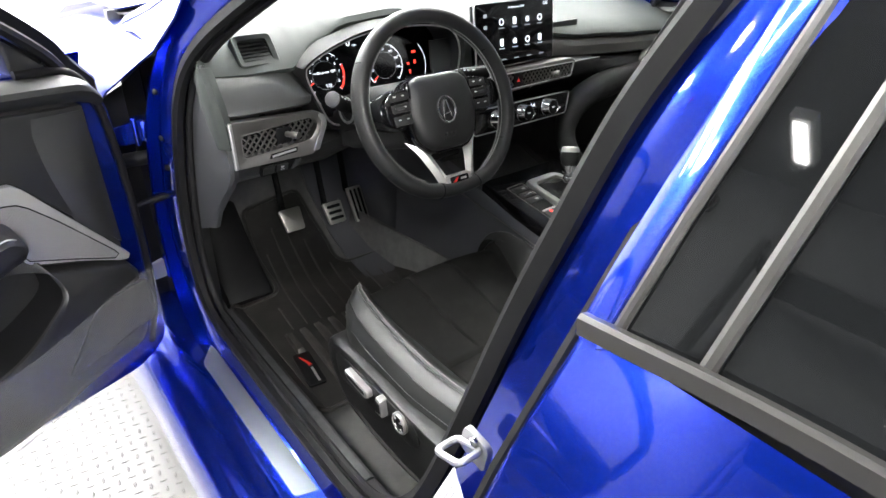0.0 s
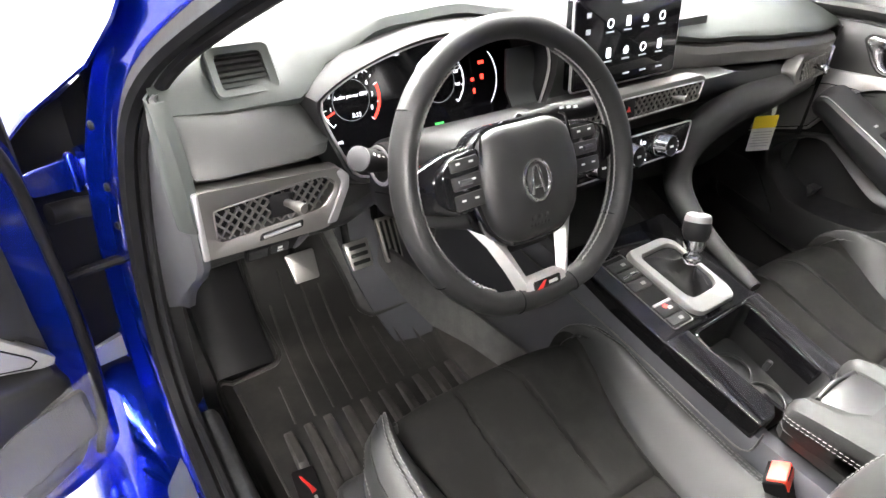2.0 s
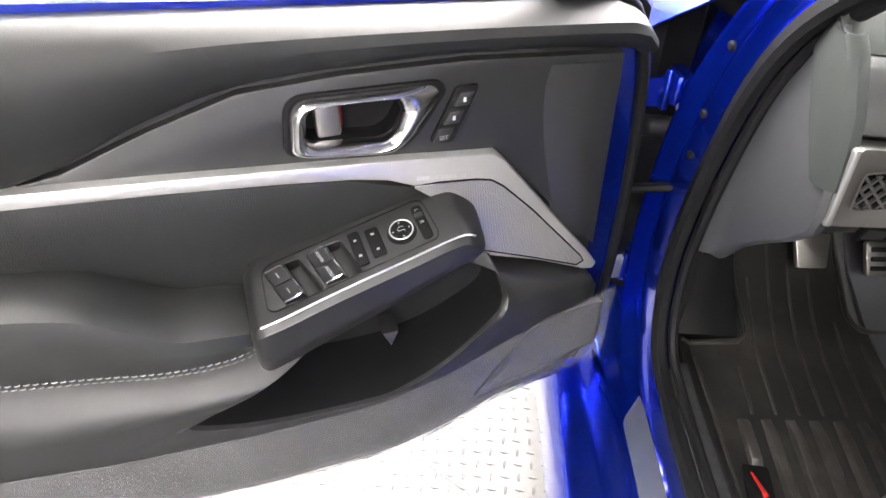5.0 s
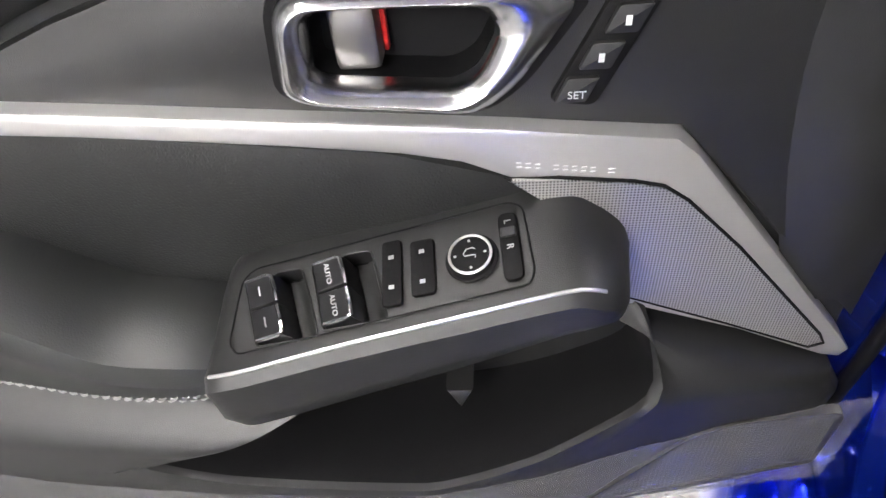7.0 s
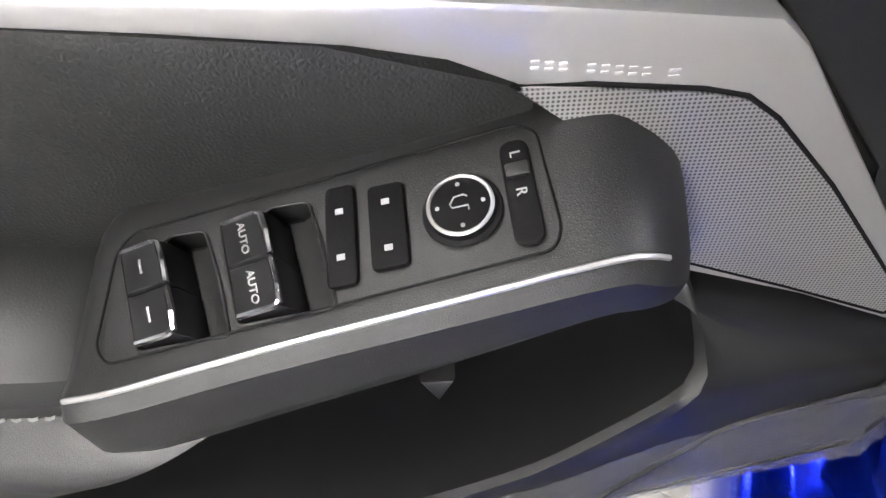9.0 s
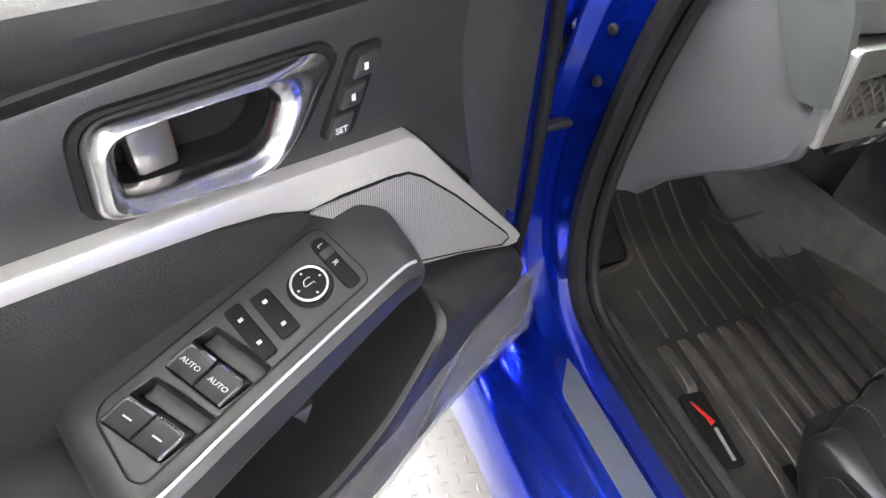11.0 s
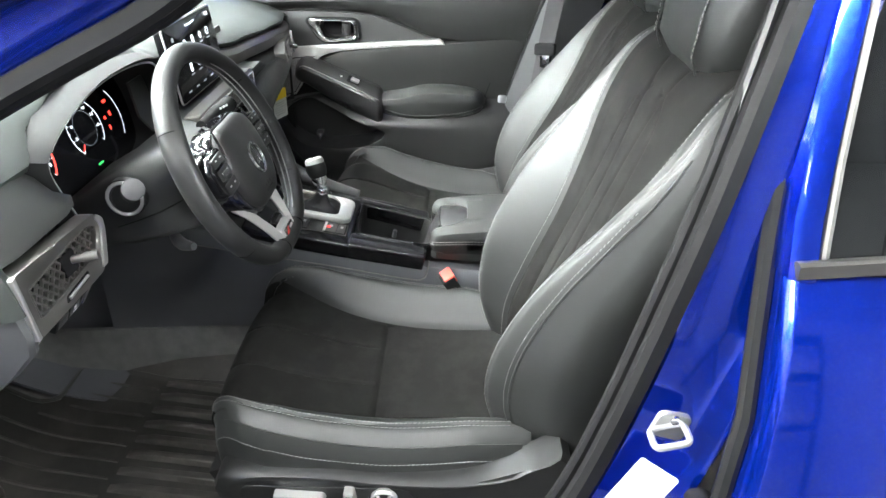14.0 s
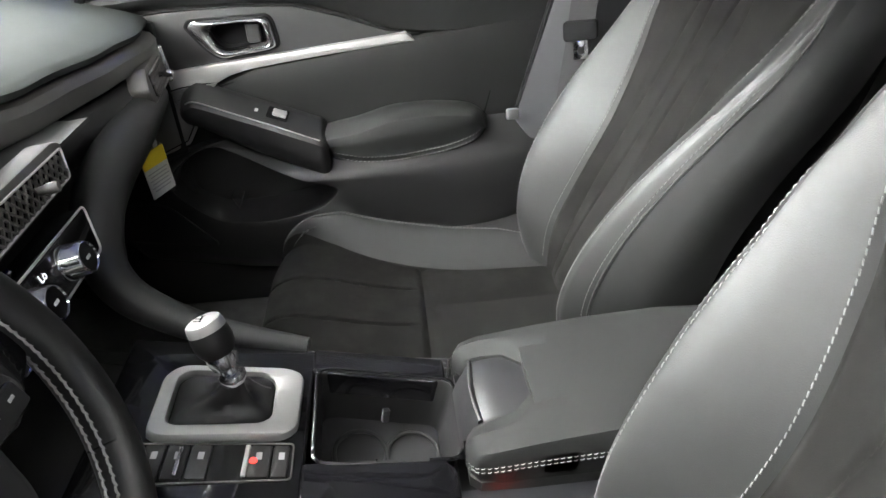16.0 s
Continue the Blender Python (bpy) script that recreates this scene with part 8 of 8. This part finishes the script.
            part("seat_switch", prism([q(*p) for p in rounded([(-0.040, 0.452), (-0.118, 0.449), (-0.122, 0.436), (-0.112, 0.428), (-0.050, 0.431), (-0.038, 0.440)], 0.005)], 0.0, 0.016, fy, 0.004), M["satin"], shd, "long silver seat slide switch")
            part("switch_cap", prism([q(*p) for p in rounded([(-0.047, 0.447), (-0.110, 0.444), (-0.112, 0.437), (-0.052, 0.439)], 0.003)], 0.015, 0.0172, fy, 0.0006), M["plastic"], shd)
            part("recline_switch", prism([q(*p) for p in rounded([(-0.150, 0.463), (-0.166, 0.462), (-0.172, 0.425), (-0.148, 0.424)], 0.004)], 0.0, 0.017, fy, 0.004), M["satin"], shd, "upright silver recline switch")
            part("switch_cap", prism([q(*p) for p in rounded([(-0.153, 0.457), (-0.164, 0.456), (-0.167, 0.433), (-0.152, 0.432)], 0.003)], 0.016, 0.0182, fy, 0.0006), M["plastic"], shd)
            ctr_ = fy @ Vector((*q(-0.213, 0.442), 0.0))
            axn = fy.to_3x3() @ Vector((0, 0, 1))
            lk = part("lumbar_dial", disc(ctr_, axn, [(0.0215, 0), (0.0215, 0.007), (0.019, 0.010), (0.0165, 0.010), (0.0155, 0.007)], 32), M["satin"], shd, "round silver lumbar dial")
            part("dial_face", disc(ctr_ + axn * 0.006, axn, [(0.0158, 0), (0.0158, 0.003), (0.012, 0.0035), (0.0115, 0.0015), (0.002, 0.001)], 32), M["plastic"], lk)
            for k in range(4):
                a = math.pi / 4 + k * math.pi / 2
                part("dial_key", disc(fy @ Vector((q(-0.213, 0.442)[0] + 0.0125 * math.cos(a), 0.430 + 0.0125 * math.sin(a), 0.009)), axn, [(0.0035, 0), (0.003, 0.0015)], 10), M["satin"], lk)
    # seat frame feet
    for s in (-1, 1):
        part("seat_rail", rbox((cx + s * 0.19, -0.18 + dy, 0.285), (0.035, 0.52, 0.036), 0.004), M["matte_black"], st, "black seat rail")
    part("seat_frame", rbox((cx, -0.2 + dy, 0.345), (0.40, 0.44, 0.09), 0.01), M["matte_black"], st)

    # backrest: point at t across and s up
    bl = spline([(-0.425, 0.455), (-0.435, 0.54), (-0.452, 0.62), (-0.474, 0.70), (-0.500, 0.78), (-0.528, 0.86), (-0.556, 0.94), (-0.582, 1.01), (-0.604, 1.055), (-0.635, 1.085), (-0.685, 1.092)], 50)
    wid = [(0, 0.190), (0.15, 0.212), (0.32, 0.228), (0.60, 0.236), (0.75, 0.234), (0.87, 0.210), (0.95, 0.174), (1.0, 0.134)]
    bw = lambda s: table(wid, s)
    inset = lambda s: table([(0, 0.50), (0.12, 0.48), (0.30, 0.44), (0.45, 0.46), (0.60, 0.58), (0.70, 0.70), (0.80, 0.80), (0.90, 0.87), (1.0, 0.90)], s)
    crest = lambda s: table([(0, 0.76), (0.12, 0.745), (0.25, 0.765), (0.38, 0.79), (0.50, 0.83), (0.60, 0.865), (0.70, 0.90), (0.80, 0.93), (1.0, 0.96)], s)
    rise = lambda s: table([(0, 0.035), (0.14, 0.080), (0.28, 0.094), (0.45, 0.080), (0.60, 0.052), (0.72, 0.030), (0.84, 0.012), (1.0, 0.0)], s)
    SEAMS = ([(0, 0.070), (0.20, 0.078), (0.40, 0.076), (0.60, 0.068), (0.74, 0.066), (0.80, 0.050), (0.83, 0.012)], [(0, 0.048), (0.17, 0.040), (0.40, 0.022), (0.60, 0.020), (0.80, 0.034), (0.92, 0.050)])
    def back(t, s, extra=0.0):
        i = min(48.999, s * 49)
        p = bl[int(i)].lerp(bl[int(i) + 1], i - int(i))
        d = (bl[min(49, int(i) + 2)] - bl[max(0, int(i) - 1)]).normalized()
        nrm = Vector((0, d.y, -d.x))          # off the surface
        a, e, cr = abs(t), inset(s), crest(s)
        k = max(0, min(1, (a - e + 0.12) / (cr - e + 0.12)))
        b = rise(s) * (0.45 * step(k) + 0.55 * math.sin(k * math.pi / 2) ** 1.5)
        b -= (0.022 + 0.11 * max(0, 0.80 - s)) * max(0, (a - cr) / (1 - cr)) ** 1.5
        seam = -0.004 * math.exp(-((a - e) / 0.014) ** 2) - 0.0022 * math.exp(-((a - cr - 0.012) / 0.010) ** 2)
        for s0, s1, a0, a1 in ((0.56, 0.80, 1.0, 0.86), (0.62, 0.86, 1.0, 0.90)):     # folds of the shoulder wing
            if s0 < s < s1:
                k = (s - s0) / (s1 - s0)
                seam -= 0.0025 * math.exp(-((a - (a0 + (a1 - a0) * k ** 1.4)) / 0.030) ** 2) * step(k * 5) * step((1 - k) * 3)
        if a < e:
            x = a * bw(s)
            for path_, top in zip(SEAMS, (0.825, 0.92)):
                if s < top:
                    g = abs(x - table(path_, s))
                    seam -= (0.0042 * math.exp(-(g / 0.0032) ** 2) + 0.0030 * math.exp(-(g / 0.012) ** 2)) * min(1, s / 0.1)
            seam += 0.006 * math.cos(a / e * math.pi / 2)
        hollow = -0.010 * math.sin(min(1, s / 0.8) * math.pi) * (1 - a * a)
        q = nrm * (b + seam + hollow + extra)
        return V(t * bw(s), p.x + q.y, p.y + q.z)
    ss_ = cols(0.0, 1.0, 90)
    part("back_centre", sheet([[back(t * inset(s), s) for t in cols(-1, 1, 150)] for s in ss_], 0.02), M["suede"], st, "black suede backrest centre with flowing seams")
    for sg in (-1, 1):
        at = lambda s, k: back(sg * (inset(s) + (1 - inset(s)) * k), s)
        bo = part("back_bolster", sheet([[at(s, k) for k in cols(0, 1, 40)] for s in ss_], 0.02 * sg), M["leather"], st, "black leather backrest bolster")
        stitches([back(sg * (inset(s) + 0.022), s) for s in ss_[3:82]], "stitching", bo, Vector((-sg * 0.5, 0.75, 0.4)), 0.0072, 0.0050, 0.00065, 0.0006)
        stitches([back(sg * (crest(s) - 0.008), s) for s in ss_[3:56]], "stitching", bo, Vector((0, 0.8, 0.5)), 0.0072, 0.0050, 0.0007, 0.0006)
        out_ = lambda s: crest(s) + 0.55 * (1 - crest(s))
        part("bolster_piping", tube([back(sg * out_(s), s) for s in ss_[2:72]], 0.0020, 6), M["leather"], bo)
        stitches([back(sg * (out_(s) - 0.02), s) for s in ss_[3:62]], "stitching", bo, Vector((sg * 0.5, 0.75, 0.3)), 0.0072, 0.0050, 0.00065, 0.0006)
        # side of the backrest
        rows = []
        for s in ss_[:82]:
            p = back(sg * 1.0, s)
            k = (0.125 - 0.055 * s) * min(1, 0.12 + (1 - s) * 7)
            rows.append([p, p + Vector((sg * 0.010, -0.02, 0)), p + Vector((sg * 0.008, -k * 0.6, 0)), p + Vector((-sg * 0.01, -k, -0.01)), p + Vector((-sg * 0.06 * min(1, 0.1 + (1 - s) * 7), -k - 0.02 * min(1, 0.1 + (1 - s) * 7), -0.012))])
        part("back_side", sheet(rows, 0.004 * sg), M["leather"], st, "black leather backrest side")
    rows = [[V(t * (bw(s) - 0.02), back(0, s).y - dy + recline * max(0, back(0, s).z - 0.48) - 0.135 + 0.05 * s, back(0, s).z - 0.02) for t in cols(-1, 1, 8)] for s in ss_[:74:9]]
    part("back_shell", sheet(rows, 0.006), M["plastic"], st, "black plastic seat back shell")
    # headrest
    def head(z, w, d, yc):
        n = 28
        out_ = []
        for k in range(n):
            a = k * math.tau / n
            ca, sa = math.cos(a), math.sin(a)
            out_.append(V(w * math.copysign(abs(ca) ** 0.55, ca), yc + d * math.copysign(abs(sa) ** 0.7, sa), z))
        return out_
    hd = part("headrest", loft([head(1.062, 0.080, 0.030, -0.660), head(1.068, 0.106, 0.044, -0.655), head(1.095, 0.126, 0.054, -0.648), (head(1.15, 0.133, 0.058, -0.652)), head(1.21, 0.131, 0.054, -0.668), head(1.26, 0.119, 0.045, -0.684), head(1.283, 0.095, 0.032, -0.692), head(1.290, 0.06, 0.018, -0.694)]), M["leather"], st, "black leather headrest with stitched sides")
    for sg in (-1, 1):
        line = [V(sg * 0.082, -0.648 + 0.0550 - 0.001 * k - 0.030 * max(0, (k - 3) / 5) ** 1.6 - (0.012 if k == 0 else 0), 1.070 + 0.025 * k) for k in range(9)]
        part("headrest_seam", tube(spline(line, 30), 0.0018, 6), M["leather"], hd)
        stitches(spline([p + Vector((sg * 0.006, 0.0005, 0)) for p in line[1:]], 30), "stitching", hd, Vector((0, 1, 0)), 0.008, 0.0055, 0.0008, 0.0008)
        part("headrest_post", tube([V(sg * 0.055, -0.665, 1.03), V(sg * 0.055, -0.664, 1.075)], 0.006, 10), M["chrome"], hd)
    return st


front_seat(-0.347, -1, 0.0, True)
front_seat(0.360, 1, -0.062, False, 0.11, 0.075, 0.050)

# ---- seat belts ----
sb = thing("seat_belt", (0.68, -0.60, 0.75), "black seat belt with steel tongue on the passenger pillar", "seat belt")
rows = [[(x + 0.0, y, z), (x - 0.020, y - 0.042, z)] for x, y, z in ((0.580, -0.575, 1.24), (0.602, -0.555, 1.05), (0.610, -0.540, 0.90), (0.608, -0.535, 0.84), (0.625, -0.525, 0.70), (0.665, -0.515, 0.45))]
part("webbing", sheet(rows, 0.0016), M["belt"], sb, "black webbing")
m = axes((0.592, -0.556, 0.862), (-0.35, -0.85, 0.1), (0.12, -0.05, 1))
tg_ = part("tongue_grip", prism(box2(0.060, 0.034, 0.008), -0.010, 0.012, m, 0.004), M["matte_black"], sb)
part("tongue", prism(box2(0.026, 0.040, 0.004, 0, -0.030), -0.001, 0.003, m, 0.001), M["chrome"], tg_, "steel belt tongue")
part("tongue_slot", prism(box2(0.012, 0.012, 0.002, 0, -0.034), 0.002, 0.0036, m), M["matte_black"], tg_)
part("door_striker", rbox((0.672, -0.452, 0.686), (0.010, 0.026, 0.024), 0.005), M["zinc"], car, "bright striker on the far pillar")
sb2 = thing("seat_belt", (-0.67, -0.60, 0.75), "black seat belt on the driver's pillar", "seat belt")
rows = [[(-x, y, z), (-x + 0.020, y - 0.042, z)] for x, y, z in ((0.600, -0.62, 1.24), (0.640, -0.605, 1.05), (0.668, -0.59, 0.90), (0.670, -0.575, 0.75), (0.676, -0.56, 0.55), (0.68, -0.55, 0.45))]
part("webbing", sheet(rows, 0.0016), M["belt"], sb2, "black webbing")
